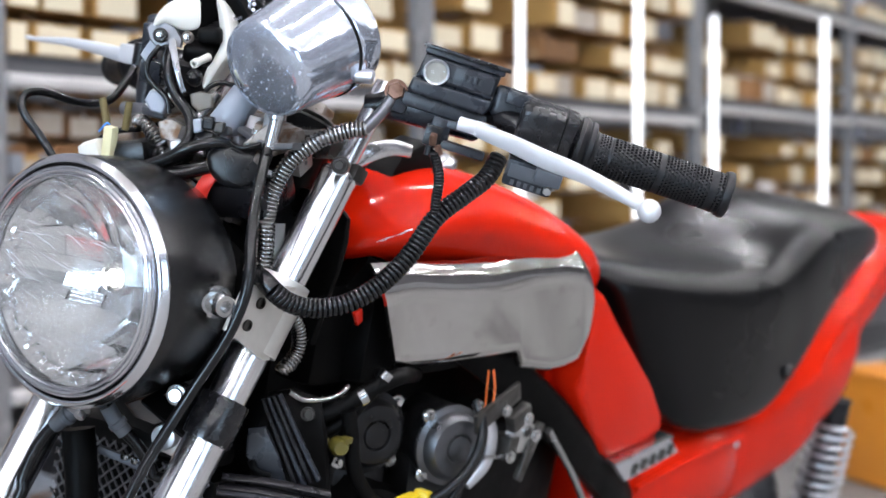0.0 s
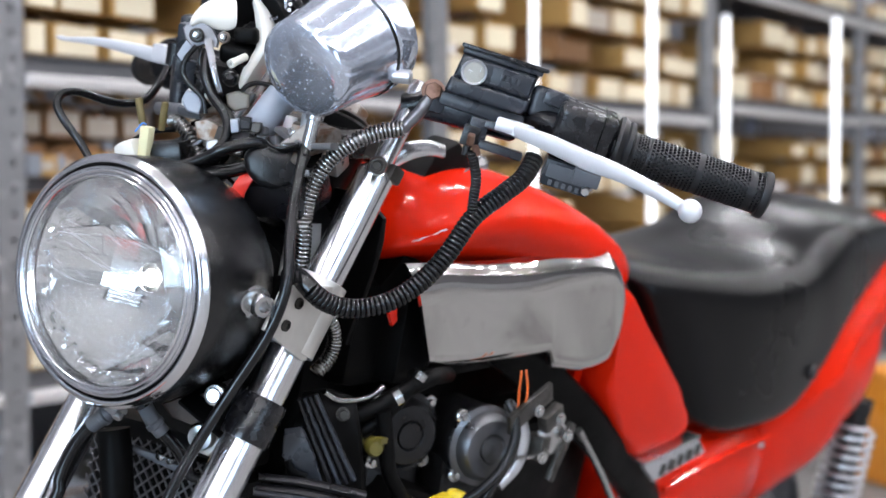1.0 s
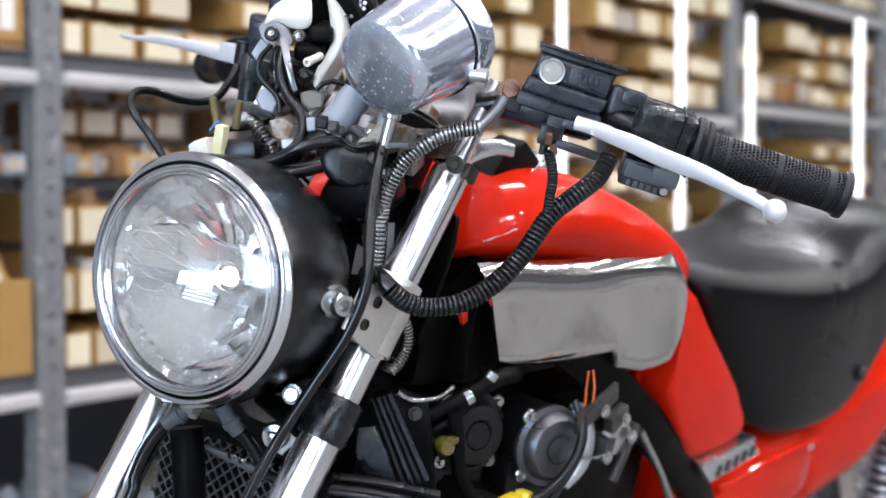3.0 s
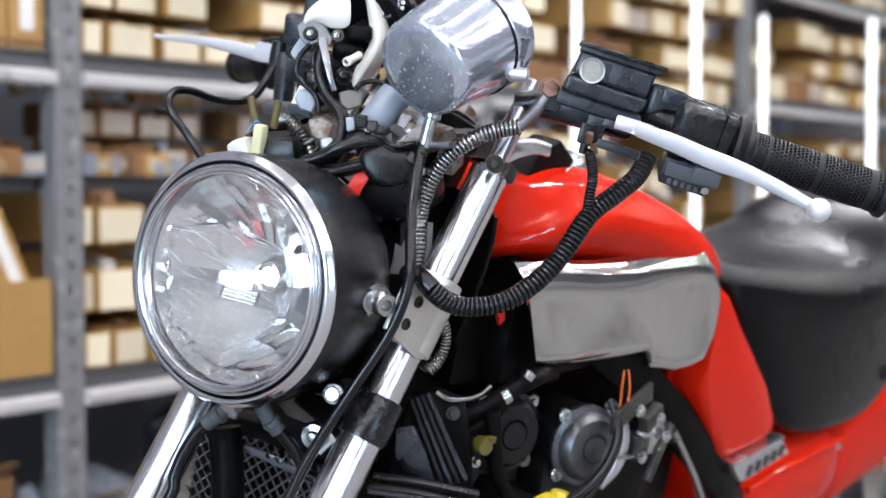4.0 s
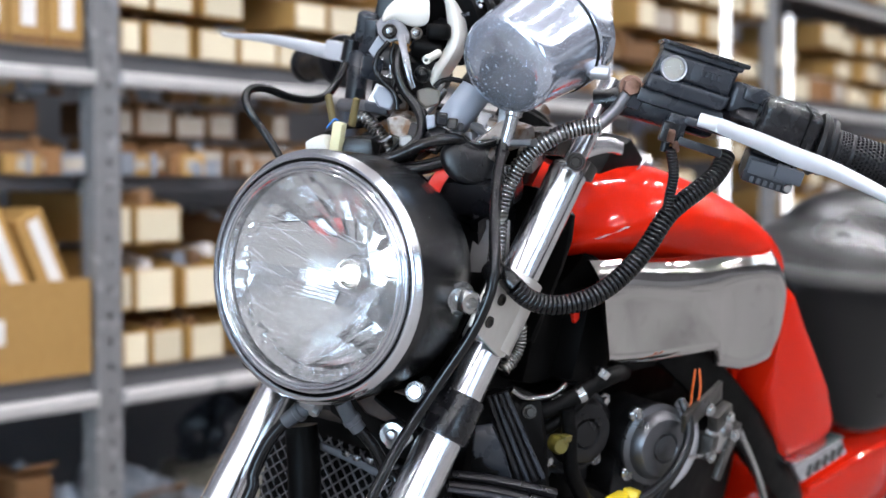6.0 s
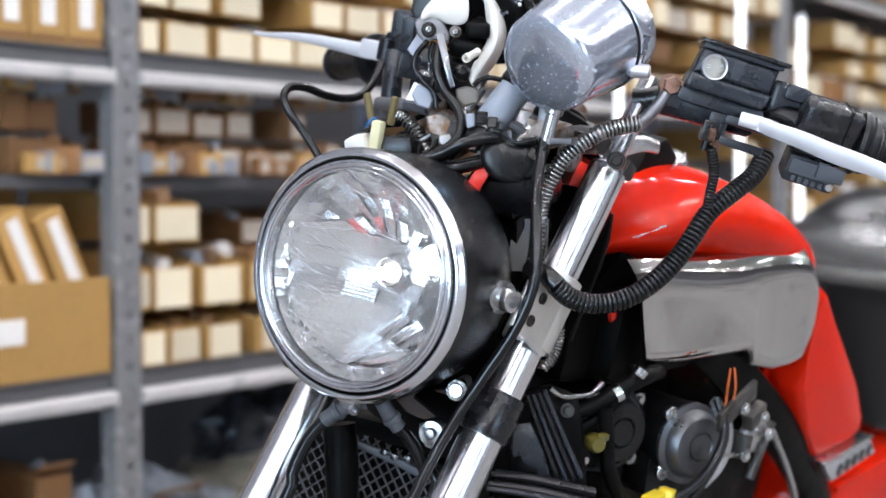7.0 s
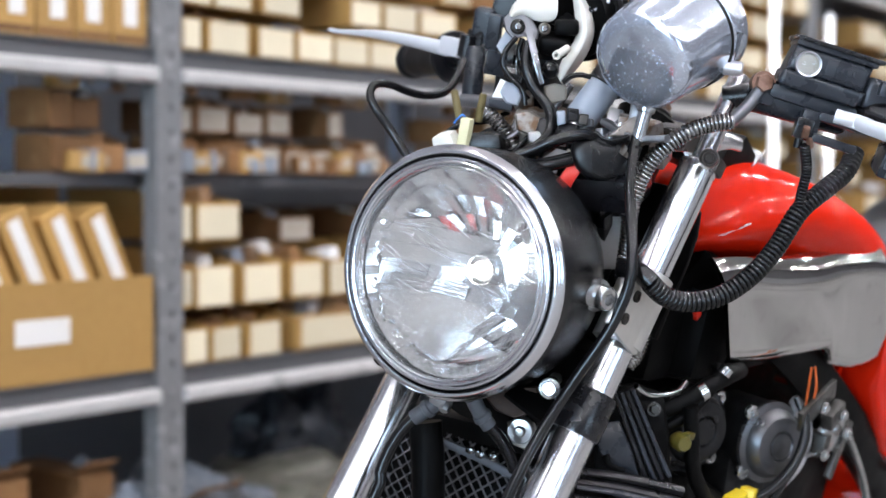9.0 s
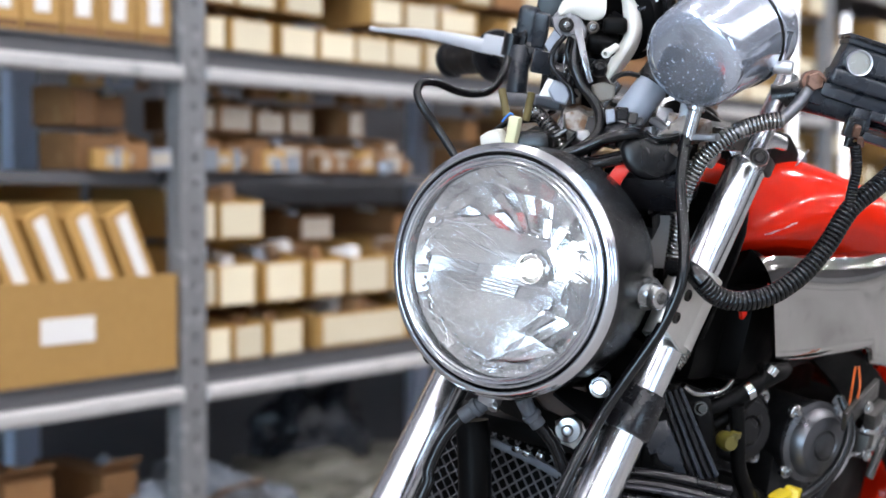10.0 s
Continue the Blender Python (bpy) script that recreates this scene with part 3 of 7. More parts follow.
# far bays: rows of bins, with gaps
for a, b, z0, n in ((-2.62, -4.25, 0.602, 5), (-2.62, -4.25, 1.237, 5), (-4.36, -5.9, 0.622, 5), (-4.36, -5.9, 1.292, 3), (-6.02, -7.5, 0.622, 5), (-6.02, -7.5, 1.302, 3)):
    for i in range(n):
        row(z0 + i * 0.112, 0.11, a, b, 0.12, 0.24, gap=0.16 + 0.08 * i, fill=rng.uniform(0.6, 0.85))
for a, b, z0 in ((-4.36, -5.9, 1.742), (-6.02, -7.5, 1.742)):
    row(z0, 0.12, a, b, 0.14, 0.24, gap=0.3)


def file_box(x, z, front, h, lean=0.0, w=0.082):
    """A narrow cardboard file box with a white spine label."""
    e = tagged(new("file_box"), "narrow brown cardboard file box with white spine label", "box", "file boxes on the rack")
    e.matrix_world = pose(x, front, z, 0, lean, 0)
    part("carton", box(w, 0.28, h, 0.003, pose(0, -0.14, h / 2)), CARD, e, smooth=0)
    part("spine_label", box(w * 0.4, 0.0015, h * 0.8, m=pose(rng.uniform(-0.006, 0.006), 0.001, h * 0.52)), LABEL, e, "white paper spine label", smooth=0)
    part("tape", box(w * 0.94, 0.0012, 0.012, m=pose(0, 0.0008, 0.012)), CARD_DARK, e, smooth=0)
    return e


for i in range(9):
    file_box(-1.02 + 0.087 * i, 1.2135, FRONT - 0.01, 0.3)

# large carton with four slanted file boxes standing in its open top
big = tagged(new("large_carton"), "large open brown cardboard carton with white label", "box")
big.matrix_world = pose(-0.80, FRONT + 0.004, 0.594)
for nm, sx, sy, sz, x, y, z in (("front_panel", 0.522, 0.005, 0.182, 0, -0.0025, 0.091), ("rear_panel", 0.522, 0.005, 0.182, 0, -0.36, 0.091), ("side_panel", 0.005, 0.352, 0.182, -0.2585, -0.181, 0.091),
                                ("side_panel", 0.005, 0.352, 0.182, 0.2585, -0.181, 0.091), ("base", 0.51, 0.352, 0.005, 0, -0.181, 0.003)):
    part(nm, box(sx, sy, sz, 0.001, pose(x, y, z)), CARD, big, smooth=0)
part("label", box(0.12, 0.0015, 0.046, m=pose(0.0, 0.001, 0.093)), LABEL, big, "blank white paper label", smooth=0)
for i in range(6):
    file_box(-1.0 + 0.09 * i, 0.745, FRONT - 0.012, 0.172, 25, 0.066)
panel = tagged(new("cardboard_sheet"), "plain brown cardboard sheet standing behind the carton", "cardboard")
panel.matrix_world = pose(-0.90, FRONT - 0.32, 0.594, 4, 0, 0)
part("sheet", box(0.42, 0.006, 0.375, m=pose(0, 0, 0.1875)), CARD, panel, smooth=0)


def lump(name, label, cat, x, y, z, sx, sy, sz, material, seed, rough=0.22, fine=4):
    """A slack bundle with folds, flat where it lies."""
    bm = bmesh.new()
    bmesh.ops.create_icosphere(bm, subdivisions=fine, radius=1)
    for v in bm.verts:
        k = 1 + rough * noise.noise(v.co * 1.7 + Vector((seed, 0, 0))) + rough * 0.6 * noise.noise(v.co * 4.3 + Vector((0, seed, 0))) + rough * 0.3 * noise.noise(v.co * 9 + Vector((0, 0, seed)))
        v.co = Vector((v.co.x * sx * k, v.co.y * sy * k, max(v.co.z * sz * k, -sz * 0.55)))
    ob = part(name, bm, material)
    ob.matrix_world = pose(x, y, z + sz * 0.55)
    return tagged(ob, label, cat)


lump("red_packet", "small crimson packet deep on the shelf", "packet", -1.86, FRONT - 0.36, 0.812, 0.035, 0.03, 0.03, mat("crimson_film", (0.5, 0.02, 0.08), (0.35, 0.015, 0.05), 0.4), 4.2, 0.25, 3)
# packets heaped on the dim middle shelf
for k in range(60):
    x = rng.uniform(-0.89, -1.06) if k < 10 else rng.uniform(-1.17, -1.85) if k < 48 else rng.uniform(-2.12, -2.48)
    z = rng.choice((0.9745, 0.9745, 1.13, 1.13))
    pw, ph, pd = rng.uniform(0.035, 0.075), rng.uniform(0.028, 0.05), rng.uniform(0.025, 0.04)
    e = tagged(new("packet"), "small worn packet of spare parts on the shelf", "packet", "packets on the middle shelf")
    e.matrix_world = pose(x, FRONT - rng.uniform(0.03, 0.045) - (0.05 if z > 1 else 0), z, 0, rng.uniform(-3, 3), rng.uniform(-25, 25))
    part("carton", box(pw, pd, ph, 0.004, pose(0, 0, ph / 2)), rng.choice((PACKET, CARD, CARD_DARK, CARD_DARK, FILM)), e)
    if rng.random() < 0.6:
        part("label", box(pw * rng.uniform(0.4, 0.7), 0.001, ph * rng.uniform(0.4, 0.7), m=pose(rng.uniform(-0.006, 0.006), pd / 2 + 0.0004, ph / 2)), DIM_LABEL, e, "pale paper label", smooth=0)


lump("plastic_bag", "slack bundle of olive-grey plastic film on the bottom shelf", "bundle", -1.72, FRONT - 0.26, 0.151, 0.46, 0.2, 0.1, OLIVE_FILM, 1.0, 0.3)
lump("plastic_bag", "slack bundle of grey plastic film on the bottom shelf", "bundle", -1.34, FRONT - 0.22, 0.151, 0.18, 0.18, 0.12, FILM, 3.0, 0.35)
lump("dark_bag", "dark peaked fabric bundle on the bottom shelf", "bundle", -1.78, FRONT - 0.3, 0.21, 0.16, 0.12, 0.16, INK, 5.0, 0.35)
lump("plastic_bag", "flat blue-grey plastic sheet along the shelf front", "bundle", -1.55, FRONT - 0.1, 0.151, 0.36, 0.06, 0.045, FILM, 8.0, 0.3)
lump("plastic_bag", "slack bundle of blue-grey plastic film on the bottom shelf", "bundle", -1.05, FRONT - 0.16, 0.151, 0.07, 0.14, 0.15, FILM, 11.0, 0.35)
# Dark card again holds the bottom shelf's shade in its colour.
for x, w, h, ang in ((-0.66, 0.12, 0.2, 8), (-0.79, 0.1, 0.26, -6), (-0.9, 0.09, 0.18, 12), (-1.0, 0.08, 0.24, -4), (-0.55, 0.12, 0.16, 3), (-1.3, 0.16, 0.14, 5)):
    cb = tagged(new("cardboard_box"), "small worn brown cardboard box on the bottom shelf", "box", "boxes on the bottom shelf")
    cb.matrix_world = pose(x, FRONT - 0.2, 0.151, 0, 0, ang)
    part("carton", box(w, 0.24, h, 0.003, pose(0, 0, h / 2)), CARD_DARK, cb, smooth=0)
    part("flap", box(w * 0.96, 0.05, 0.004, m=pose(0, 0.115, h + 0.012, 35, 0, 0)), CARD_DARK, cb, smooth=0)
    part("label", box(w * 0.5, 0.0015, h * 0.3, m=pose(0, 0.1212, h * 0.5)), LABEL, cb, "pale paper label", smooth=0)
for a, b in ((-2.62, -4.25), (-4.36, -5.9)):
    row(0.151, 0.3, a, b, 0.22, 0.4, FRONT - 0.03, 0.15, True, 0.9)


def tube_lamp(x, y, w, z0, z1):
    """An upright white bar with added glow and end caps, hung from the roof on an added wire."""
    e = tagged(new("tube_lamp"), "upright white bar with added glow, hung before the rack", "lamp", "upright tube lamps before the rack")
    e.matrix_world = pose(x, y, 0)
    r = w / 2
    part("tube", lathe([(0, z0 + 0.012), (r, z0 + 0.012), (r, z1 - 0.012), (0, z1 - 0.012)], 24), WHITE_GLOW, e, "glowing white tube")
    for z in (z0, z1 - 0.014):
        part("end_cap", lathe([(0, z), (r * 0.8, z), (r * 1.04, z + 0.003), (r * 1.04, z + 0.011), (r * 0.8, z + 0.014), (0, z + 0.014)], 24), WHITE, e, "white end cap")
    part("wire", cyl((0, 0, z1), (0, 0, 1), 0.0015, CEILING - z1), STEEL_GREY, e)


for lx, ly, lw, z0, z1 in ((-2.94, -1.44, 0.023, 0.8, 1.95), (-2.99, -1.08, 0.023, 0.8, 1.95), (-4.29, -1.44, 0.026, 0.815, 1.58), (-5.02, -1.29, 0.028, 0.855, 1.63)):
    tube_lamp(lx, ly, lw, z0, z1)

crate = tagged(new("orange_crate"), "orange enamelled steel crate on the floor", "crate")
crate.matrix_world = pose(-4.02, -0.56, 0, 0, 0, -35)
part("body", box(0.5, 0.4, 0.33, 0.01, pose(0, 0, 0.17)), ORANGE, crate)
part("lid", box(0.51, 0.41, 0.025, 0.006, pose(0, 0, 0.348)), ORANGE, crate)
part("plinth", box(0.46, 0.36, 0.01, m=pose(0, 0, 0.005)), BLACK, crate)

# ---- motorcycle ----
# bike frame: x ahead, y to its left, z up; it leans on its side stand
bike = tagged(new("motorcycle"), "red naked motorcycle with lit round headlamp, stripped for repair", "motorcycle")
bike.matrix_world = Matrix.Translation((0, -0.239, 0)) @ Matrix.Rotation(radians(-13.7), 4, "X")


def V(*a):
    return Vector(a)


def ribbon(pts, half_h, half_t, up=(0, 0, 1), n=28):
    """A blade along a curve: half height and half thickness given as functions of 0..1."""
    path, _ = smooth_path(pts, n)
    rings = []
    up = Vector(up)
    for i, q in enumerate(path):
        s = i / (n - 1)
        t = (path[min(i + 1, n - 1)] - path[max(i - 1, 0)]).normalized()
        w = (up - t * up.dot(t)).normalized()
        k = t.cross(w)
        a, b = half_h(s), half_t(s)
        rings.append([q + w * (a * math.copysign(abs(math.sin(g)) ** 0.6, math.sin(g))) + k * (b * math.copysign(abs(math.cos(g)) ** 0.6, math.cos(g)))
                      for g in [2 * math.pi * j / 12 for j in range(12)]])
    return loft(rings)


def fork_x(z):
    return -0.222 + 0.496 * (1.0175 - z)


FY = 0.083
FDIR = V(0.496, 0, -1).normalized()


def fork_at(z, side=1):
    return V(fork_x(z), side * FY, z)


# headlamp
HC, HA = V(-0.028, -0.007, 0.907), V(0.996, 0.085, 0.02)
HM = frame_to(HC, HA) @ Matrix.Diagonal((0.962, 0.962, 0.962, 1))
lamp = part("headlamp", lathe([(0.0985, -0.005), (0.0996, -0.0068), (0.1006, -0.028), (0.1, -0.055), (0.0965, -0.078), (0.088, -0.102), (0.073, -0.124), (0.052, -0.139), (0.025, -0.147), (0, -0.149)], 72, HM), SATIN, bike, "satin black headlamp bucket")
part("rim", lathe([(0.0936, -0.012), (0.0938, -0.0015), (0.0946, 0.0004), (0.096, 0.0008), (0.0978, 0.0), (0.0994, -0.0018), (0.1004, -0.0036), (0.1012, -0.0042), (0.1016, -0.0058), (0.1012, -0.007), (0.0998, -0.0074), (0.0985, -0.0066)], 96, HM), RIM, lamp, "polished chrome outer rim")
# Near-black ring stands for the shade in the gap inside the rim.
part("gasket", lathe([(0.0865, -0.0045), (0.0934, -0.0045), (0.0934, -0.0115), (0.0865, -0.0115)], 72, HM, closed=True), SHADE_BLACK, lamp, "near-black ring for the shade between bezel and rim")
part("bezel", lathe([(0.0919, -0.011), (0.0922, -0.003), (0.0919, 0.0), (0.0912, 0.0014), (0.0902, 0.0016), (0.0896, 0.0006), (0.089, 0.002), (0.0878, 0.0028), (0.0866, 0.0024), (0.086, 0.0012), (0.0855, 0.0026), (0.0845, 0.0036), (0.0834, 0.003), (0.0828, 0.0015), (0.0828, -0.008)], 96, HM), RIM, lamp, "bright stepped lens bezel")
lens_out = [(0, 0.0142), (0.02, 0.014), (0.045, 0.0125), (0.066, 0.0095), (0.078, 0.0055), (0.0835, 0.0015), (0.0835, -0.0015)]
part("lens", lathe(lens_out + [(r * 0.985, hh - 0.0028) for r, hh in lens_out[-2::-1]], 64, HM), LENS, lamp, "clear scratched lens")
lamp.children[-1].visible_shadow = False
# block reflector: a bowl cut into a fan of facets above, a fluted band across, a plain field and slant blocks below
rngf = random.Random(11)


def bowl(r):
    return -0.007 - 0.055 * (1 - min(r / 0.0815, 1.0) ** 2)


def facet(bm, corner, nu, nv, tu, tv, lift, crown, flute=0.0):
    """One mirror cell: corner(a, b) gives its place across the bowl for a, b in 0..1; it is tilted and crowned, or fluted level."""
    cx, cy = corner(0.5, 0.5)
    calm = min(1.0, (math.hypot(cx, cy) / 0.036) ** 2)
    tu, tv, lift, crown = tu * calm, tv * calm, lift * calm, crown * calm
    grid = []
    for a in range(nu + 1):
        line = []
        for b in range(nv + 1):
            x, y = corner(a / nu, b / nv)
            r = math.hypot(x, y)
            k = min(1.0, 0.0815 / max(r, 1e-6))
            x, y, r = x * k, y * k, r * k
            edge = max(0.0, 1 - (r / 0.0815) ** 8)
            dx, dy = x - cx, y - cy
            line.append(bm.verts.new((x, y, bowl(r) + edge * (tu * dx + tv * dy + lift - crown * (dx * dx + dy * dy) + flute * calm * math.sin(x * 2100 + 9 * cy)))))
        grid.append(line)
    for a in range(nu):
        for b in range(nv):
            q = (grid[a][b], grid[a][b + 1], grid[a + 1][b + 1], grid[a + 1][b])
            if (q[0].co - q[2].co).length > 1e-5 and (q[1].co - q[3].co).length > 1e-5:
                bm.faces.new(q)


def span(x):
    return math.sqrt(max(0.0745 ** 2 - x * x, 0.0))


bm, bm_p = bmesh.new(), bmesh.new()
# fan above the band
cuts = [8, 26, 38, 48, 57, 66, 74, 82, 90, 99, 108, 118, 128, 139, 152, 172]
for i, (a0, a1) in enumerate(zip(cuts, cuts[1:])):
    for r0, r1 in ((0.0, 0.4), (0.4, 0.72), (0.72, 1.0)):
        def fan(u, v, a0=a0, a1=a1, r0=r0, r1=r1):
            g = radians(a0 + (a1 - a0) * v)
            lo, hi = 0.026 / math.sin(g), 0.0745
            lo = min(lo, hi)
            r = lo + (hi - lo) * (r0 + (r1 - r0) * u)
            return r * math.sin(g), r * math.cos(g)
        facet(bm, fan, 6, 6, rngf.uniform(-0.2, 0.2), (0.2 if i % 2 else -0.18) + rngf.uniform(-0.1, 0.1), rngf.uniform(-0.001, 0.001), rngf.uniform(3, 14))
# plain field and slant blocks below the band
for xa, xb in ((-0.028, -0.05), (-0.05, -0.0745)):
    w = span(xa)
    edges = [-1.0, -0.9, -0.8, -0.71, -0.62, -0.53, -0.44, -0.35, -0.26, 1.0] if xa > -0.04 else [-1.0, -0.85, -0.7, -0.56, -0.42, -0.28, 1.0]
    for e0, e1 in zip(edges, edges[1:]):
        def field(u, v, e0=e0, e1=e1, xa=xa, xb=xb):
            x = xa + (xb - xa) * u
            return x, (e0 + (e1 - e0) * v) * span(x) + (0.012 * u if e1 < 0.5 else 0)
        plain = e1 - e0 > 0.4
        facet(bm_p if plain else bm, field, 5, 5, rngf.uniform(-0.05, 0.05) if plain else rngf.uniform(-0.06, 0.06), 0.0 if plain else rngf.choice((-0.1, 0.06, 0.12)), 0 if plain else rngf.uniform(-0.0006, 0.0006), 0.5 if plain else rngf.uniform(4, 14))
# ring of narrow cells at the edge
for k in range(66):
    def ring_cell(u, v, k=k):
        g = radians(360 / 66 * (k + v))
        r = 0.0742 + 0.0072 * u
        return r * math.sin(g), r * math.cos(g)
    facet(bm, ring_cell, 2, 2, rngf.uniform(-0.6, 0.6), rngf.uniform(-0.6, 0.6), rngf.uniform(0, 0.001), 30)
part("reflector", bm, MIRROR, lamp, "silvered faceted reflector", smooth=30, m=HM)
part("plain_field", bm_p, HAZY, lamp, "hazy silvered lower field of the reflector", smooth=30, m=HM)
bm = bmesh.new()
rows_ = (-0.028, -0.017, -0.006, 0.008, 0.026)
for xa, xb in zip(rows_, rows_[1:]):
    y = -0.0745
    while y < 0.0745:
        yb = min(y + rngf.choice((0.014, 0.02, 0.028, 0.036)), 0.0745)
        def band(u, v, y=y, yb=yb, xa=xa, xb=xb):
            return xa + (xb - xa) * u, max(-span(xa), min(span(xa), y + (yb - y) * v))
        facet(bm, band, 24, 4, rngf.uniform(-0.1, 0.1), rngf.uniform(-0.14, 0.14), rngf.uniform(-0.0006, 0.0006), rngf.uniform(2, 9), 0.00003)
        y = yb
part("fluted_band", bm, FLUTED, lamp, "silvered band with fine level flutes", smooth=30, m=HM)
bm = None
for k in range(64):
    g = radians(70 + 215 * k / 63 + rngf.uniform(-1.5, 1.5))
    r = rngf.uniform(0.0745, 0.0795)
    b = box(rngf.uniform(0.003, 0.006), rngf.uniform(0.0025, 0.006), 0.004, 0.0004, Matrix.Rotation(g, 4, "Z") @ Matrix.Translation((r, 0, -0.011 - 0.055 * (1 - (r / 0.0815) ** 2) + 0.002)) @ Matrix.Rotation(rngf.uniform(-0.5, 0.5), 4, "Y") @ Matrix.Rotation(rngf.uniform(-0.5, 0.5), 4, "X"), 1)
    bm = b if bm is None else join(bm, b)
part("edge_prism", bm, MIRROR, lamp, "small bright prisms along the reflector edge", smooth=0, m=HM)
part("back_bowl", lathe([(0.0812, -0.0095), (0.07, -0.026), (0.055, -0.043), (0.035, -0.058), (0.014, -0.066), (0, -0.067)], 48, HM), MIRROR, lamp, "silvered bowl behind the cells")
for k in range(46):
    y0, x0 = rngf.uniform(-0.076, 0.06), rngf.triangular(-0.074, 0.07, -0.005)
    ln = rngf.choice((0.006, 0.01, 0.016, 0.026, 0.04))
    tilt, wd = rngf.gauss(0.16, 0.12), rngf.uniform(0.00012, 0.0004)
    ends = [V(x0, y0, 0), V(x0 + tilt * ln * 0.5 + rngf.uniform(-0.0006, 0.0006), y0 + ln * 0.5, 0), V(x0 + tilt * ln, y0 + ln, 0)]
    if max(q.length for q in ends) > 0.077:
        continue
    for q in ends:
        q.z = 0.0095 - 0.0105 * (q.length / 0.08) ** 2.2
    part("scratch", ribbon(ends, lambda s: wd * math.sin(0.2 + 2.7 * s), lambda s: 0.0001, (1, 0, 0), 7), SCRATCH, lamp, m=HM)
part("bulb", lathe([(0, -0.036), (0.003, -0.0365), (0.0048, -0.039), (0.0048, -0.054), (0.0055, -0.056), (0.0058, -0.064), (0, -0.065)], 20, HM), BULB, lamp, "lit clear bulb")
part("bulb_socket", lathe([(0.0068, -0.064), (0.0068, -0.0565), (0.0076, -0.0555), (0.0108, -0.0555), (0.0116, -0.0565), (0.0116, -0.064)], 40, HM), GREASY, lamp, "dark round bulb socket")
part("socket_ring", lathe([(0.0116, -0.062), (0.0116, -0.055), (0.0124, -0.054), (0.0132, -0.055), (0.0132, -0.062)], 40, HM), BRIGHT, lamp, "bright ring round the bulb socket")
# mounting ear and bolt of the bucket
ax_p = V(0.35, 0.93, 0.05)
part("pivot_bolt", join(capscrew(V(-0.096, 0.088, 0.913), ax_p, 0.0095, 0.012), lathe([(0, 0), (0.013, 0), (0.013, 0.003), (0, 0.003)], 24, frame_to(V(-0.097, 0.083, 0.913), ax_p)), cyl(V(-0.1, 0.06, 0.912), ax_p, 0.009, 0.03)), BRIGHT, lamp, "bright cap bolt on the bucket's side")
part("rim_screw", hexhead(HM @ V(-0.087, 0.05, -0.012), HM.to_3x3() @ V(-0.86, 0.5, 0), 0.006, 0.004), BLACK, lamp, "dark rim clamp screw")

# front fork
for side, nm in ((1, "left"), (-1, "right")):
    fk = part("fork_leg", join(lathe([(0.0, 0), (0.0160, 0.0), (0.0160, 0.215), (0, 0.215)], 36, frame_to(fork_at(1.0095, side), FDIR)),
                               lathe([(0.0, -0.003), (0.012, -0.0025), (0.0152, 0.0), (0.0165, 0.002), (0.0165, 0.007), (0, 0.007)], 36, frame_to(fork_at(1.0145, side), FDIR))), CHROME, bike, "chromed upper fork tube")
    part("slider", lathe([(0, 0), (0.0168, 0), (0.0176, 0.004), (0.018, 0.48), (0.0235, 0.49), (0.0235, 0.55), (0.012, 0.56), (0, 0.56)], 36, frame_to(fork_at(0.806, side), FDIR)), CHROME, fk, "chromed lower fork slider")
    part("dust_seal", lathe([(0.0165, 0), (0.0195, 0.0005), (0.0202, 0.003), (0.0202, 0.017), (0.0206, 0.019), (0.0204, 0.034), (0.0198, 0.037), (0.017, 0.0375)], 36, frame_to(fork_at(0.831, side), FDIR)), SCUFFED, fk, "worn black dust seal band")
    part("riser", lathe([(0, 0), (0.009, 0), (0.009, 0.083), (0.0085, 0.087), (0.006, 0.088), (0, 0.088)], 28, frame_to(fork_at(1.012, side), -FDIR)), CHROME, fk, "chromed handlebar riser tube")
    part("top_clamp", box(0.016, 0.008, 0.014, 0.003, frame_to(fork_at(1.016, side) + V(-0.004, side * 0.014, 0), -FDIR, (1, 0, 0)), 2), GREASY, fk, "dark pinch clamp")
cb_ = part("clamp_boss", lathe([(0.0, 0), (0.0072, 0), (0.0076, 0.002), (0.0076, 0.007), (0.0064, 0.0095), (0.005, 0.0095), (0.0048, 0.007), (0, 0.007)], 24, frame_to(V(-0.1958, 0.1012, 1.0247), V(0.8, 0.58, 0.05))), GREASY, bike, "dark round clamp boss")
part("clamp_bolt", hexhead(V(-0.1896, 0.1046, 1.0254), V(0.8, 0.58, 0.05), 0.0042, 0.004), GREASY, cb_, "tarnished clamp bolt")
# triple clamps and steering stem
for z, t in ((1.03, 0.018), (0.838, 0.03)):
    xs = fork_x(z)
    hw_ = 0.064 if z > 1 else 0.066
    part("triple_clamp", slab([(xs + (0.02 if z > 1 else -0.01), -hw_), (xs + (0.02 if z > 1 else -0.01), hw_), (xs - 0.02, hw_ + 0.005), (xs - 0.06, 0.04), (xs - 0.085, 0.0), (xs - 0.06, -0.04), (xs - 0.02, -hw_ - 0.005)], t, 0.004, Matrix.Translation((0, 0, z))), GREASY if z > 1 else SHADE_BLACK, bike, "stained alloy fork clamp")
part("steering_stem", cyl(V(fork_x(1.03) - 0.045, 0, 1.04), FDIR, 0.028, 0.24, 0.003), SHADE_BLACK, bike)
part("stem_nut", join(hexhead(V(fork_x(1.03) - 0.045, 0, 1.045), -FDIR, 0.016, 0.012, 0.02)), RUSTY_CAST, bike, "stained stem nut")

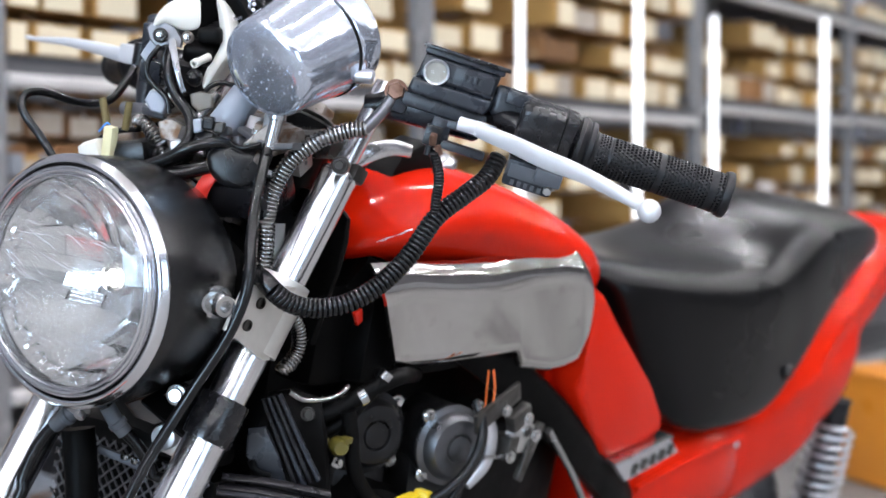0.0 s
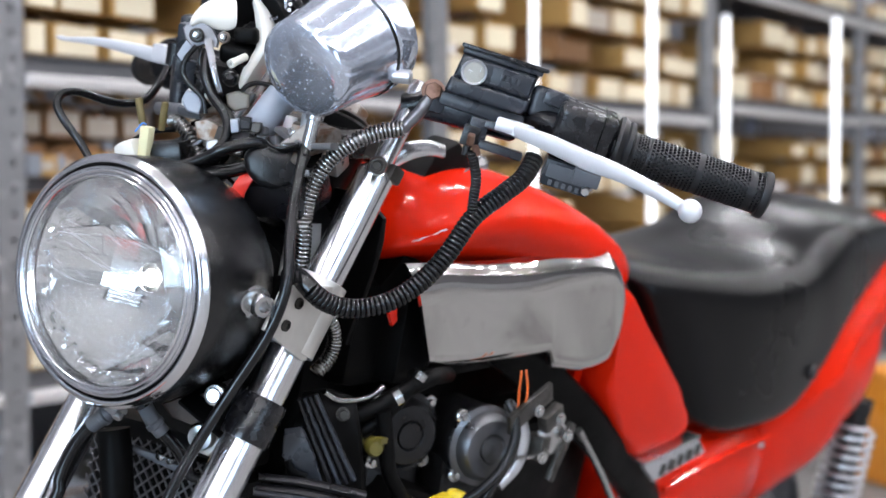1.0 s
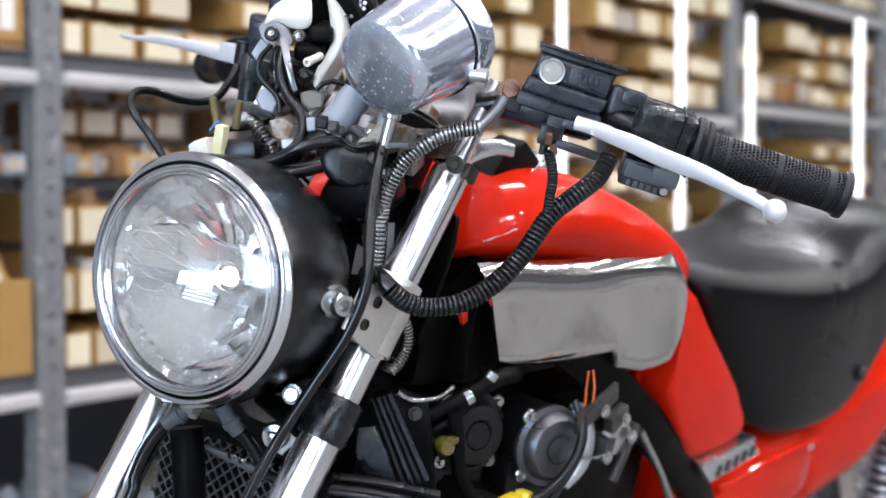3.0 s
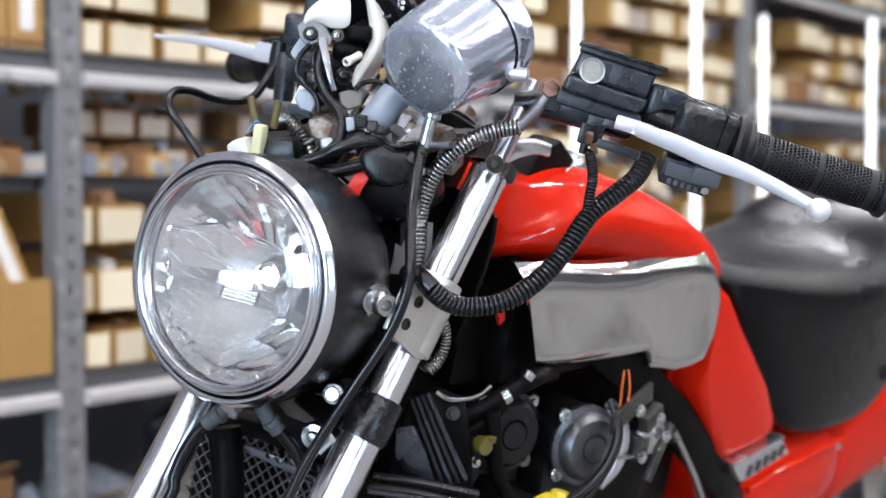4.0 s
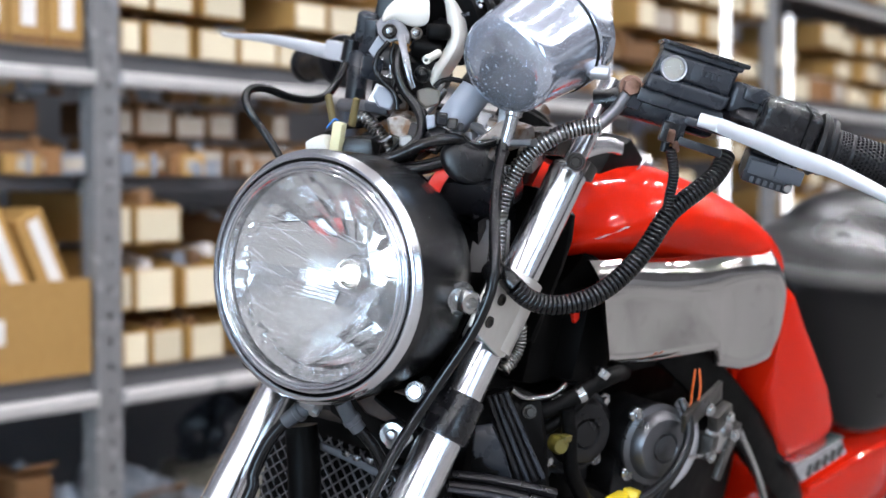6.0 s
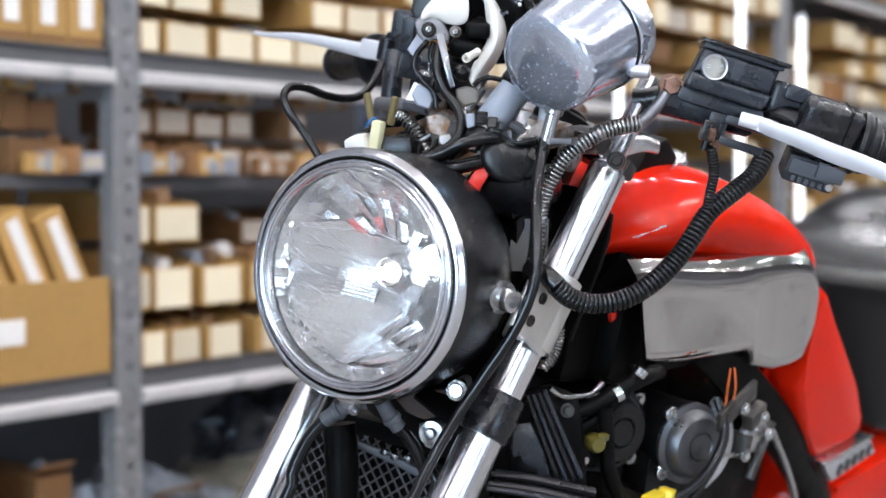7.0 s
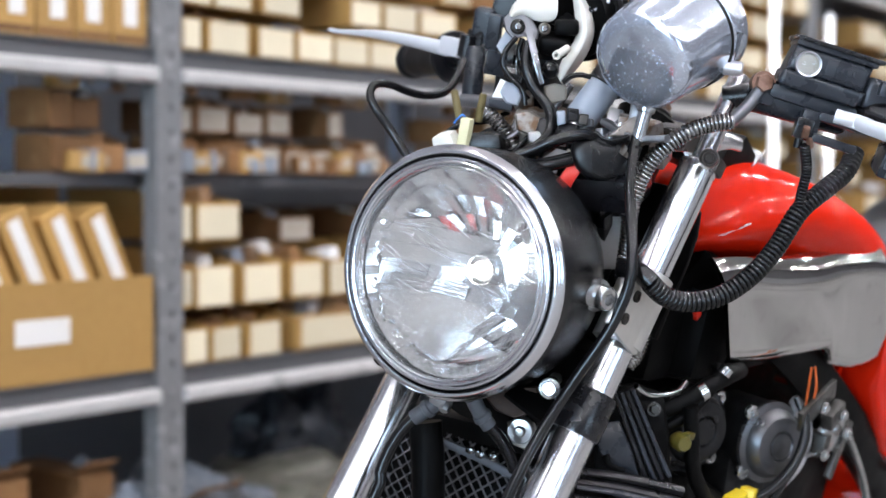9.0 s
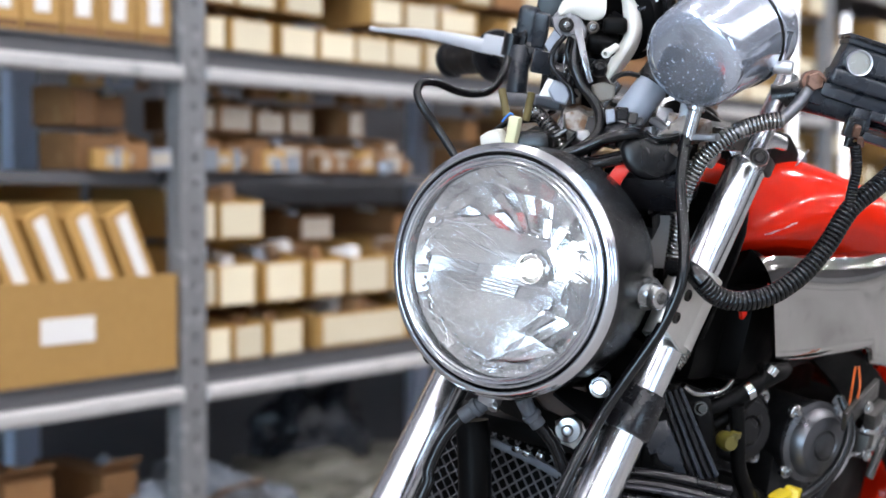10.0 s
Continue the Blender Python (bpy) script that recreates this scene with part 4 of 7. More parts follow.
# headlamp bracket plate with its screws
MY = Matrix(((1, 0, 0, 0), (0, 0, -1, 0), (0, 1, 0, 0), (0, 0, 0, 1)))
br = part("lamp_bracket", slab([(-0.108, 0.930), (-0.172, 0.925), (-0.176, 0.914), (-0.150, 0.866), (-0.144, 0.866), (-0.093, 0.896)], 0.004, 0.0012, Matrix.Translation((0, 0.1, 0)) @ MY), PLATE, bike, "brushed steel lamp bracket plate")
bm = lathe([(0.0178, 0), (0.0208, 0), (0.0208, 0.062), (0.0178, 0.062)], 32, frame_to(fork_at(0.925), FDIR), closed=True)
part("sleeve", bm, PLATE, br, "brushed steel fork sleeve")
for sx, sz in ((-0.127, 0.915), (-0.116, 0.898)):
    part("screw", lathe([(0.0048, 0), (0.0046, 0.0018), (0.003, 0.0024), (0.0026, 0.0004), (0, 0.0004)], 14, frame_to(V(sx, 0.1022, sz), V(0, 1, 0))), GREASY, br, "dark socket screw")

# handlebars
GU = V(-0.526, 0.842, -0.113).normalized()
B0, B1 = V(-0.205, 0.11, 1.095), V(-0.360, 0.3585, 1.0615)


def dimpled_grip(p0, p1):
    """A rubber grip with rows of round-cornered dimples between plain bands."""
    L = (p1 - p0).length
    bm = bmesh.new()
    seg, R0 = 32, 0.0163
    def pt(k, h, r=R0):
        g = 2 * math.pi * k / seg
        return (r * math.cos(g), r * math.sin(g), h)
    for h0, h1, n in ((0.017, 0.026, 4), (0.0285, L * 0.53, 12), (L * 0.53 + 0.004, L - 0.0175, 14), (L - 0.0125, L - 0.0065, 2)):
        step = (h1 - h0) / n
        rings = [[bm.verts.new(pt(k + 0.5 * i, h0 + step * i)) for k in range(seg)] for i in range(n + 1)]
        for i in range(n):
            for k in range(seg):
                j = (k + 1) % seg
                c = [rings[i][k], rings[i][j], rings[i + 1][j], rings[i + 1][k]]
                kc, hc = k + 0.5 * i + 0.75, h0 + step * (i + 0.5)
                rim, low = [], []
                for q in range(8):
                    g = math.pi * (-0.625 + 0.25 * q)
                    du, dv = 0.39 * math.cos(g), 0.39 * math.sin(g)
                    rim.append(bm.verts.new(pt(kc + du, hc + dv * step)))
                    low.append(bm.verts.new(pt(kc + du * 0.9, hc + dv * 0.9 * step, R0 - 0.002)))
                for q in range(4):
                    bm.faces.new((c[q], c[(q + 1) % 4], rim[2 * q + 1], rim[2 * q]))
                    bm.faces.new((c[(q + 1) % 4], rim[(2 * q + 2) % 8], rim[2 * q + 1]))
                for q in range(8):
                    bm.faces.new((rim[q], rim[(q + 1) % 8], low[(q + 1) % 8], low[q]))
                bm.faces.new(low)
    plain = [lathe([(R0, a), (R0 - 0.0004, (a + b) / 2), (R0, b)], seg) for a, b in ((0.0125, 0.017), (0.026, 0.0285), (L * 0.53, L * 0.53 + 0.004), (L - 0.0175, L - 0.0125), (L - 0.0065, L - 0.004))]
    bm = join(bm, *plain)
    bmesh.ops.remove_doubles(bm, verts=bm.verts, dist=0.00002)
    collars = lathe([(0.011, 0), (0.024, 0.0), (0.0255, 0.003), (0.0235, 0.006), (0.0222, 0.0075), (0.0235, 0.009), (0.0225, 0.0125), (0.0175, 0.014), (0.0163, 0.016)], 36)
    end = lathe([(0.0163, L - 0.0062), (0.0182, L - 0.006), (0.0192, L - 0.003), (0.0188, L), (0.0165, L + 0.0012), (0, L + 0.0012)], 36)
    return bm, collars, end, frame_to(p0, p1 - p0)


def handlebar(pts, g0, g1, label):
    hb_ = part("handlebar", tube(pts, 0.011, 16, 30), BLACK, bike, label)
    bm_, collar_, end_, m_ = dimpled_grip(g0, g1)
    gr_ = part("grip", bm_, GRIP, hb_, "dimpled black rubber grip", m=m_, smooth=35)
    part("collar", collar_, GRIP, gr_, "stepped rubber collar", m=m_)
    part("end_flange", end_, GRIP, gr_, "rounded rubber end flange", m=m_)
    return hb_


handlebar([V(-0.247, 0.078, 1.07), V(-0.262, 0.118, 1.083), V(-0.277, 0.165, 1.086), B0.lerp(B1, 0.5), B1], B0.lerp(B1, 0.57), B1, "black clip-on handlebar")
FB0, FB1 = V(-0.255, -0.185, 1.056), V(-0.33, -0.312, 1.033)
handlebar([V(-0.247, -0.078, 1.06), V(-0.25, -0.13, 1.062), FB0, FB1], FB0.lerp(FB1, 0.25), FB1, "black clip-on handlebar")

# near-side switch housing on the bar
SWF = frame_to(B0.lerp(B1, 0.485), GU, (0.1, 0.1, 1))
sw = part("switch_housing", box(0.044, 0.042, 0.048, 0.007, SWF @ Matrix.Translation((0.002, 0, 0)), 3), SCUFFED, bike, "black handlebar switch housing")
part("seam", box(0.0455, 0.0435, 0.0015, 0.0005, SWF @ Matrix.Translation((0.002, 0, 0.012))), SHADE_BLACK, sw)
part("lower_case", box(0.022, 0.036, 0.04, 0.003, SWF @ Matrix.Translation((-0.031, 0.003, -0.002))), INK, sw, "black lower switch case")
part("switch_button", box(0.012, 0.008, 0.022, 0.002, SWF @ Matrix.Translation((-0.026, 0.0215, 0.012))), GREY, sw, "grey switch slider")
part("case_screw", hexhead(SWF @ V(-0.04, -0.014, 0.018), V(0.5, 0.5, -0.6), 0.004, 0.004), BRIGHT, sw, "bright case screw")

part("case_panel", box(0.011, 0.0012, 0.034, 0.0004, SWF @ Matrix.Translation((-0.0285, 0.0214, -0.002))), GREY, sw, "lighter grey case panel")
part("case_mark", join(*[box(0.0042, 0.0012, 0.003, 0.0003, SWF @ Matrix.Translation((-0.038, 0.0213, -0.014 + 0.0055 * i))) for i in range(5)]), GREY, sw, "small raised illegible mark")
part("case_bolt", hexhead(SWF @ V(-0.036, 0.0205, 0.0145), SWF.to_3x3() @ V(0, 1, 0), 0.0036, 0.004), BRIGHT, sw, "bright case bolt")

# clutch master cylinder
MN = V(0.84, 0.53, 0.06)
MN = (MN - GU * MN.dot(GU)).normalized()
MW = MN.cross(GU) if MN.cross(GU).z > 0 else GU.cross(MN)
MF = Matrix((GU, MN, MW)).transposed().to_4x4()
MF.translation = V(-0.2605, 0.153, 1.1035)
ms = lambda bm: (bm.transform(MF), bm)[1]
XZ = Matrix(((1, 0, 0, 0), (0, 0, 1, 0), (0, 1, 0, 0), (0, 0, 0, 1)))
body = join(slab([(-0.034, -0.004), (0.029, -0.004), (0.0315, 0.0175), (-0.031, 0.0175)], 0.039, 0.006, XZ, 4),
            slab([(-0.037, -0.0145), (-0.034, -0.017), (0.026, -0.017), (0.03, -0.012), (0.031, -0.0035), (-0.035, -0.0035)], 0.044, 0.004, XZ, 3))
mc = part("master_cylinder", ms(body), INK, bike, "scuffed black fluid reservoir on the handlebar")
part("lid", ms(box(0.066, 0.0405, 0.0045, 0.0015, pose(0.001, 0, 0.0193))), INK, mc, "worn black reservoir lid")
part("lid_rim", ms(box(0.072, 0.046, 0.0034, 0.0012, pose(0.002, 0, 0.0229))), SCUFFED, mc, "scuffed lid edge")
part("sight_glass", ms(lathe([(0.0, 0.0048), (0.0052, 0.0042), (0.0076, 0.003), (0.0085, 0.0)], 28, frame_to((-0.0185, 0.02, 0.0045), (0, 1, 0)))), SMALL_GLASS, mc, "clear round sight glass")
part("sight_ring", ms(lathe([(0.0082, 0), (0.0088, 0.0035), (0.0099, 0.004), (0.0106, 0.0)], 28, frame_to((-0.0185, 0.0195, 0.0045), (0, 1, 0)))), ALLOY, mc, "bright sight glass ring")
part("sight_disc", ms(lathe([(0, 0.0006), (0.0084, 0.0006)], 28, frame_to((-0.0185, 0.0195, 0.0045), (0, 1, 0)))), CREAM, mc, "pale float disc")
part("raised_mark", ms(join(*[box(w, 0.0012, 0.0052, 0.0004, pose(x, 0.0208, 0.0075)) for x, w in ((0.0045, 0.0034), (0.0092, 0.003), (0.0135, 0.0034), (0.018, 0.003))])), INK, mc, "raised illegible moulded mark")
part("mark_plate", ms(join(box(0.032, 0.0012, 0.0008, 0.0003, pose(0.0112, 0.0199, 0.0135)), box(0.032, 0.0012, 0.0008, 0.0003, pose(0.0112, 0.0199, 0.0005)), box(0.0008, 0.0012, 0.0135, 0.0003, pose(0.0275, 0.0199, 0.007)), box(0.0312, 0.0006, 0.0125, 0.0002, pose(0.0112, 0.0198, 0.007)))), INK, mc, "framed name panel")
part("barrel", ms(join(lathe([(0, -0.006), (0.0115, -0.006), (0.0135, -0.002), (0.0135, 0.07), (0.011, 0.074), (0, 0.074)], 28, frame_to((-0.046, -0.004, -0.03), (1, 0, 0.05))),
                       box(0.07, 0.034, 0.012, 0.004, pose(-0.004, -0.001, -0.022)), box(0.018, 0.03, 0.02, 0.004, pose(-0.042, -0.002, -0.026)))), INK, mc, "black cylinder barrel")
part("bar_clamp", ms(join(box(0.032, 0.034, 0.026, 0.006, pose(0.046, -0.002, -0.002), 3), box(0.02, 0.024, 0.012, 0.003, pose(0.05, 0.01, 0.004)), box(0.02, 0.03, 0.016, 0.003, pose(0.052, -0.002, -0.018)))), INK, mc, "black bar clamp")
part("lever_bracket", ms(join(box(0.04, 0.03, 0.007, 0.002, pose(0.022, 0.012, -0.031)), box(0.036, 0.028, 0.007, 0.002, pose(0.02, 0.012, -0.048)), box(0.016, 0.014, 0.024, 0.003, pose(-0.002, 0.014, -0.04)))), INK, mc, "black lever bracket")
part("clutch_switch", ms(join(box(0.014, 0.013, 0.017, 0.002, pose(-0.006, 0.02, -0.044)), lathe([(0, 0), (0.0035, 0), (0.003, 0.008), (0, 0.008)], 12, frame_to((-0.006, 0.02, -0.052), (0.05, 0, -1))))), BLACK, mc, "small black lever switch")
part("pivot_bolt", ms(hexhead((0.03, 0.013, -0.0265), (0, 0, 1), 0.006, 0.005, 0.008)), RUST, mc, "tarnished lever pivot bolt")
part("banjo_bolt", join(hexhead(V(-0.226, 0.119, 1.09), V(0.8, 0.55, 0.1), 0.0075, 0.008, 0.0095), lathe([(0, -0.01), (0.0095, -0.01), (0.0095, 0), (0, 0)], 18, frame_to(V(-0.226, 0.119, 1.09), V(0.8, 0.55, 0.1)))), RUST, mc, "rusty banjo bolt")
lever_pts = [V(-0.237, 0.192, 1.0765), V(-0.235, 0.205, 1.0745), V(-0.234, 0.23, 1.072), V(-0.234, 0.262, 1.067), V(-0.2345, 0.295, 1.0635), V(-0.236, 0.325, 1.0575), V(-0.238, 0.348, 1.0515)]
lv = part("clutch_lever", ribbon(lever_pts, lambda s: 0.0052 + 0.002 * math.sin(min(s * 1.6, 1) * math.pi * 0.7) - 0.0027 * max(s - 0.55, 0) / 0.45, lambda s: 0.0045 - 0.0008 * s, (0.15, 0.12, 1)), LEVER, bike, "worn satin alloy clutch lever")
bm = bmesh.new()
bmesh.ops.create_uvsphere(bm, u_segments=24, v_segments=16, radius=0.0088)
part("ball_end", bm, LEVER, lv, m=Matrix.Translation((-0.238, 0.354, 1.05)))
part("lever_boss", join(lathe([(0, 0), (0.0105, 0), (0.0105, 0.011), (0, 0.011)], 20, frame_to(V(-0.242, 0.195, 1.07), MW)), ribbon([V(-0.234, 0.18, 1.077), V(-0.236, 0.187, 1.0765), V(-0.237, 0.196, 1.076)], lambda s: 0.0056, lambda s: 0.006)), LEVER, lv)
part("pivot_boss", ms(join(cyl((0.03, 0.012, -0.028), (0, 0, 1), 0.0105, 0.006, 0.001), box(0.02, 0.014, 0.006, 0.002, pose(0.044, 0.01, -0.026, 0, 0, 20)))), RUSTY_CAST, lv, "dirty tarnished pivot boss")

# hoses and cables on the near side
h = part("clutch_hose", ribbed([V(-0.212, 0.107, 1.056), V(-0.2, 0.096, 1.051), V(-0.184, 0.082, 1.039), V(-0.172, 0.067, 1.016), V(-0.168, 0.059, 0.982), V(-0.169, 0.062, 0.947), V(-0.176, 0.062, 0.915), V(-0.21, 0.058, 0.895), V(-0.232, 0.06, 0.872), V(-0.234, 0.06, 0.85), V(-0.218, 0.06, 0.834)], 0.0071, 0.0034, 0.26, 18), HOSE_STEEL, bike, "spring-wound metal clutch hose", smooth=60)
part("hose_fitting", tube([V(-0.226, 0.118, 1.087), V(-0.22, 0.114, 1.072), V(-0.211, 0.106, 1.055)], 0.005, 14, 10), CAST, h, "grey banjo hose fitting")
h = part("wiring_conduit", ribbed([V(-0.1269, 0.1103, 0.9288), V(-0.1421, 0.1175, 0.9190), V(-0.1615, 0.1286, 0.9158), V(-0.1853, 0.1427, 0.9234), V(-0.2090, 0.1534, 0.9413), V(-0.2308, 0.1593, 0.9653), V(-0.2524, 0.1626, 0.9961), V(-0.2751, 0.1708, 1.0168), V(-0.2943, 0.1757, 1.0322), V(-0.3095, 0.1739, 1.0497)], 0.0082, 0.0042, 0.2, 18), RUBBER, bike, "black corrugated wiring conduit", smooth=60)
part("conduit_sleeve", tube([V(-0.1333, 0.0826, 0.9315), V(-0.1279, 0.0957, 0.9340), V(-0.1261, 0.1044, 0.9325), V(-0.1279, 0.1121, 0.9279)], 0.0078, 14, 16), RUBBER, h, "black heat-shrink sleeve")
part("speedometer_cable", tube([V(-0.159, 0.055, 1.03), V(-0.142, 0.067, 0.998), V(-0.116, 0.091, 0.966), V(-0.106, 0.105, 0.932), V(-0.098, 0.102, 0.893), V(-0.084, 0.088, 0.845), V(-0.066, 0.08, 0.803), V(-0.048, 0.078, 0.767), V(-0.014, 0.075, 0.68), V(0.05, 0.07, 0.5), V(0.1, 0.05, 0.32)], 0.0045, 12, 60), RUBBER, bike, "long black speedometer cable")
part("sensor_lead", ribbed([V(-0.232, 0.162, 1.05), V(-0.243, 0.164, 1.03), V(-0.247, 0.163, 1.01), V(-0.25, 0.163, 0.992)], 0.0045, 0.0028, 0.2, 8), RUBBER, bike, "short black braided lead")
part("sensor_plug", join(box(0.006, 0.006, 0.01, 0.002, pose(-0.228, 0.162, 1.06, 0, 20, 30)), box(0.0045, 0.0045, 0.009, 0.0015, pose(-0.234, 0.165, 1.052, 10, 30, 0))), RUST, bike, "brown lead plug")

# speedometer cup
GC, GA = V(-0.137, 0.054, 1.0875), V(-0.908, -0.03, 0.42)
GM = frame_to(GC, GA)
sp = part("speedometer", lathe([(0, -0.0022), (0.018, -0.0017), (0.03, -0.0004), (0.0362, 0.0012), (0.0392, 0.0036), (0.0408, 0.0078), (0.0414, 0.014), (0.0436, 0.038), (0.0472, 0.066)], 64, GM), WORN_CHROME, bike, "scuffed chrome speedometer cup")
part("rim", lathe([(0.0468, 0.0655), (0.0482, 0.0668), (0.0488, 0.07), (0.0488, 0.088), (0.0475, 0.0905), (0.044, 0.091), (0.0435, 0.087)], 64, GM), WORN_CHROME, sp, "chrome rim")
part("seam", lathe([(0.0465, 0.0635), (0.0482, 0.0645), (0.0482, 0.066), (0.0465, 0.067)], 64, GM), RUBBER, sp)
part("dial", lathe([(0, 0.086), (0.0436, 0.086)], 48, GM), BLACK, sp, "black dial")
part("reset_knob", lathe([(0, 0), (0.0056, 0), (0.0058, 0.003), (0.0058, 0.014), (0.004, 0.0155), (0.0036, 0.013), (0, 0.013)], 16, frame_to(V(-0.205, 0.092, 1.096), V(-0.45, 0.88, 0.1))), ALLOY, sp, "grey reset knob")
part("cable_ferrule", join(cyl(V(-0.163, 0.056, 1.062), V(0.1, 0.0, -1), 0.0075, 0.012, 0.001, 14), cyl(V(-0.162, 0.056, 1.052), V(0.1, 0, -1), 0.0055, 0.026, 0.001, 14)), BRIGHT, sp, "bright cable ferrule")
part("mount_bracket", ribbon([V(-0.165, 0.02, 1.035), V(-0.163, 0.05, 1.029), V(-0.166, 0.078, 1.034)], lambda s: 0.003, lambda s: 0.006), CAST, sp, "bent dull bracket")

# bare second instrument: an opened case with its inside showing
TC = V(-0.172, -0.055, 1.102)
TM = frame_to(TC, GA)
rows = [[V(-0.1767, -0.0376, 1.1341), V(-0.1862, -0.0294, 1.1234), V(-0.1932, -0.0239, 1.1099), V(-0.1960, -0.0237, 1.0941), V(-0.1936, -0.0274, 1.0779), V(-0.1883, -0.0336, 1.0630), V(-0.1833, -0.0374, 1.0523)],
        [V(-0.1662, -0.0344, 1.1326), V(-0.1701, -0.0250, 1.1207), V(-0.1724, -0.0177, 1.1082), V(-0.1714, -0.0151, 1.0956), V(-0.1666, -0.0175, 1.0817), V(-0.1613, -0.0209, 1.0685), V(-0.1574, -0.0229, 1.0576)],
        [V(-0.1737, -0.0411, 1.1314), V(-0.1740, -0.0361, 1.1173), V(-0.1743, -0.0316, 1.1050), V(-0.1745, -0.0280, 1.0944), V(-0.1695, -0.0317, 1.0839), V(-0.1656, -0.0336, 1.0720), V(-0.1635, -0.0328, 1.0607)]]
tc = part("tachometer", sheet(rows, 0.003, (0.8, 0.55, 0.1)), CREAM, bike, "opened white plastic instrument case")
mod = tc.modifiers.new("round", "SUBSURF")
mod.levels = mod.render_levels = 2
part("inner_case", lathe([(0, 0.02), (0.039, 0.02), (0.0415, 0.022), (0.0415, 0.058), (0, 0.058)], 40, TM), SHADE_BLACK, tc, "dark inside of the case")
rows = [[V(-0.1419, -0.0769, 1.1016), V(-0.1445, -0.0769, 1.1130), V(-0.1514, -0.0706, 1.1242), V(-0.1586, -0.0619, 1.1292), V(-0.1669, -0.0509, 1.1318)],
        [V(-0.1333, -0.0678, 1.1014), V(-0.1375, -0.0652, 1.1115), V(-0.1441, -0.0570, 1.1154), V(-0.1501, -0.0493, 1.1183), V(-0.1569, -0.0405, 1.1213)],
        [V(-0.1414, -0.0703, 1.1008), V(-0.1458, -0.0653, 1.1049), V(-0.1511, -0.0565, 1.1013), V(-0.1565, -0.0488, 1.1013), V(-0.1629, -0.0410, 1.1056)]]
bs_ = part("back_shell", sheet(rows, 0.003, (0.8, 0.55, 0.1)), CREAM, tc, "white inner shell")
mod = bs_.modifiers.new("round", "SUBSURF")
mod.levels = mod.render_levels = 2
for sx, sy, sz, px, py, pz, rz in ((0.024, 0.03, 0.014, -0.012, 0.014, 0.014, 20), (0.02, 0.026, 0.016, -0.024, -0.006, 0.012, 40)):
    part("inner_block", box(sx, sy, sz, 0.003, TM @ pose(px, py, pz, 0, 0, rz)), BLACK_GLOSS, tc, "black block inside the case")
part("gasket_ring", lathe([(0.0434, 0.034), (0.0468, 0.035), (0.0473, 0.039), (0.0468, 0.042), (0.0434, 0.043)], 56, TM), RUBBER, tc, "black rubber ring")
part("rear_rim", lathe([(0.044, 0.055), (0.0485, 0.056), (0.0488, 0.078), (0.045, 0.08)], 56, TM), CHROME, tc, "chrome rim")
part("spout", lathe([(0.0018, 0.0), (0.0036, 0.0), (0.0038, 0.004), (0.0032, 0.006), (0.0034, 0.02), (0.0018, 0.02)], 18, frame_to(V(-0.1404, -0.0221, 1.0789), V(-0.1683, -0.0262, 1.0886) - V(-0.1404, -0.0221, 1.0789)), closed=True), CREAM, tc, "white plastic spout")
part("foam_block", join(box(0.02, 0.02, 0.014, 0.005, Matrix.Translation(V(-0.1702, -0.0366, 1.1019)) @ pose(0, 0, 0, 10, 0, 30), 3), box(0.022, 0.026, 0.016, 0.006, Matrix.Translation(V(-0.1680, -0.0435, 1.0863)) @ pose(0, 0, 0, 0, 20, 30), 3)), SHADE_BLACK, tc, "torn black foam")
face_ = V(0.82, 0.56, 0.08).normalized()


def plate(pts, t):
    """A flat plate with the outline given, t thick towards the front."""
    return loft([[q - face_ * t for q in pts], pts, [sum(pts, V(0, 0, 0)) / len(pts) * 0.08 + q * 0.92 + face_ * t * 0.4 for q in pts]])


part("switch_plate", plate([V(-0.1361, -0.0770, 1.0982), V(-0.1388, -0.0749, 1.1035), V(-0.1459, -0.0655, 1.1058), V(-0.1504, -0.0581, 1.1028), V(-0.1533, -0.0511, 1.0941), V(-0.1523, -0.0505, 1.0875), V(-0.1458, -0.0599, 1.0881), V(-0.1408, -0.0657, 1.0838), V(-0.1372, -0.0728, 1.0897)], 0.003), CAST, tc, "grey mounting plate")
part("side_clip", plate([V(-0.1408, -0.0736, 1.0917), V(-0.1427, -0.0685, 1.0844), V(-0.1399, -0.0696, 1.0755), V(-0.1375, -0.0711, 1.0694), V(-0.1345, -0.0774, 1.0755), V(-0.1366, -0.0763, 1.0815)], 0.002), BLUE_CAN, tc, "pale blue side clip")
part("strap", ribbon([V(-0.1436, -0.0542, 1.0936), V(-0.1429, -0.0482, 1.0830), V(-0.1425, -0.0416, 1.0717), V(-0.1437, -0.0363, 1.0607), V(-0.1456, -0.0332, 1.0539)], lambda s: 0.0034 - 0.0012 * s, lambda s: 0.0012, (-0.58, 0.8, 0.0)), CAST, tc, "bent grey steel strap")
for q, r_, m_ in ((V(-0.1406, -0.0642, 1.0948), 0.0062, GREASY), (V(-0.1559, -0.0484, 1.0971), 0.0052, RUSTY_CAST)):
    part("washer", lathe([(0.0026, 0), (r_, 0), (r_, 0.002), (r_ * 0.82, 0.0032), (r_ * 0.7, 0.0022), (0.0026, 0.0022)], 24, frame_to(q, face_)), m_, tc, "tarnished washer")
    part("plate_bolt", lathe([(0, 0.007), (0.0022, 0.0068), (0.003, 0.0055), (0.003, 0), (0, 0)], 16, frame_to(q, face_)), BRIGHT, tc, "bright domed bolt")
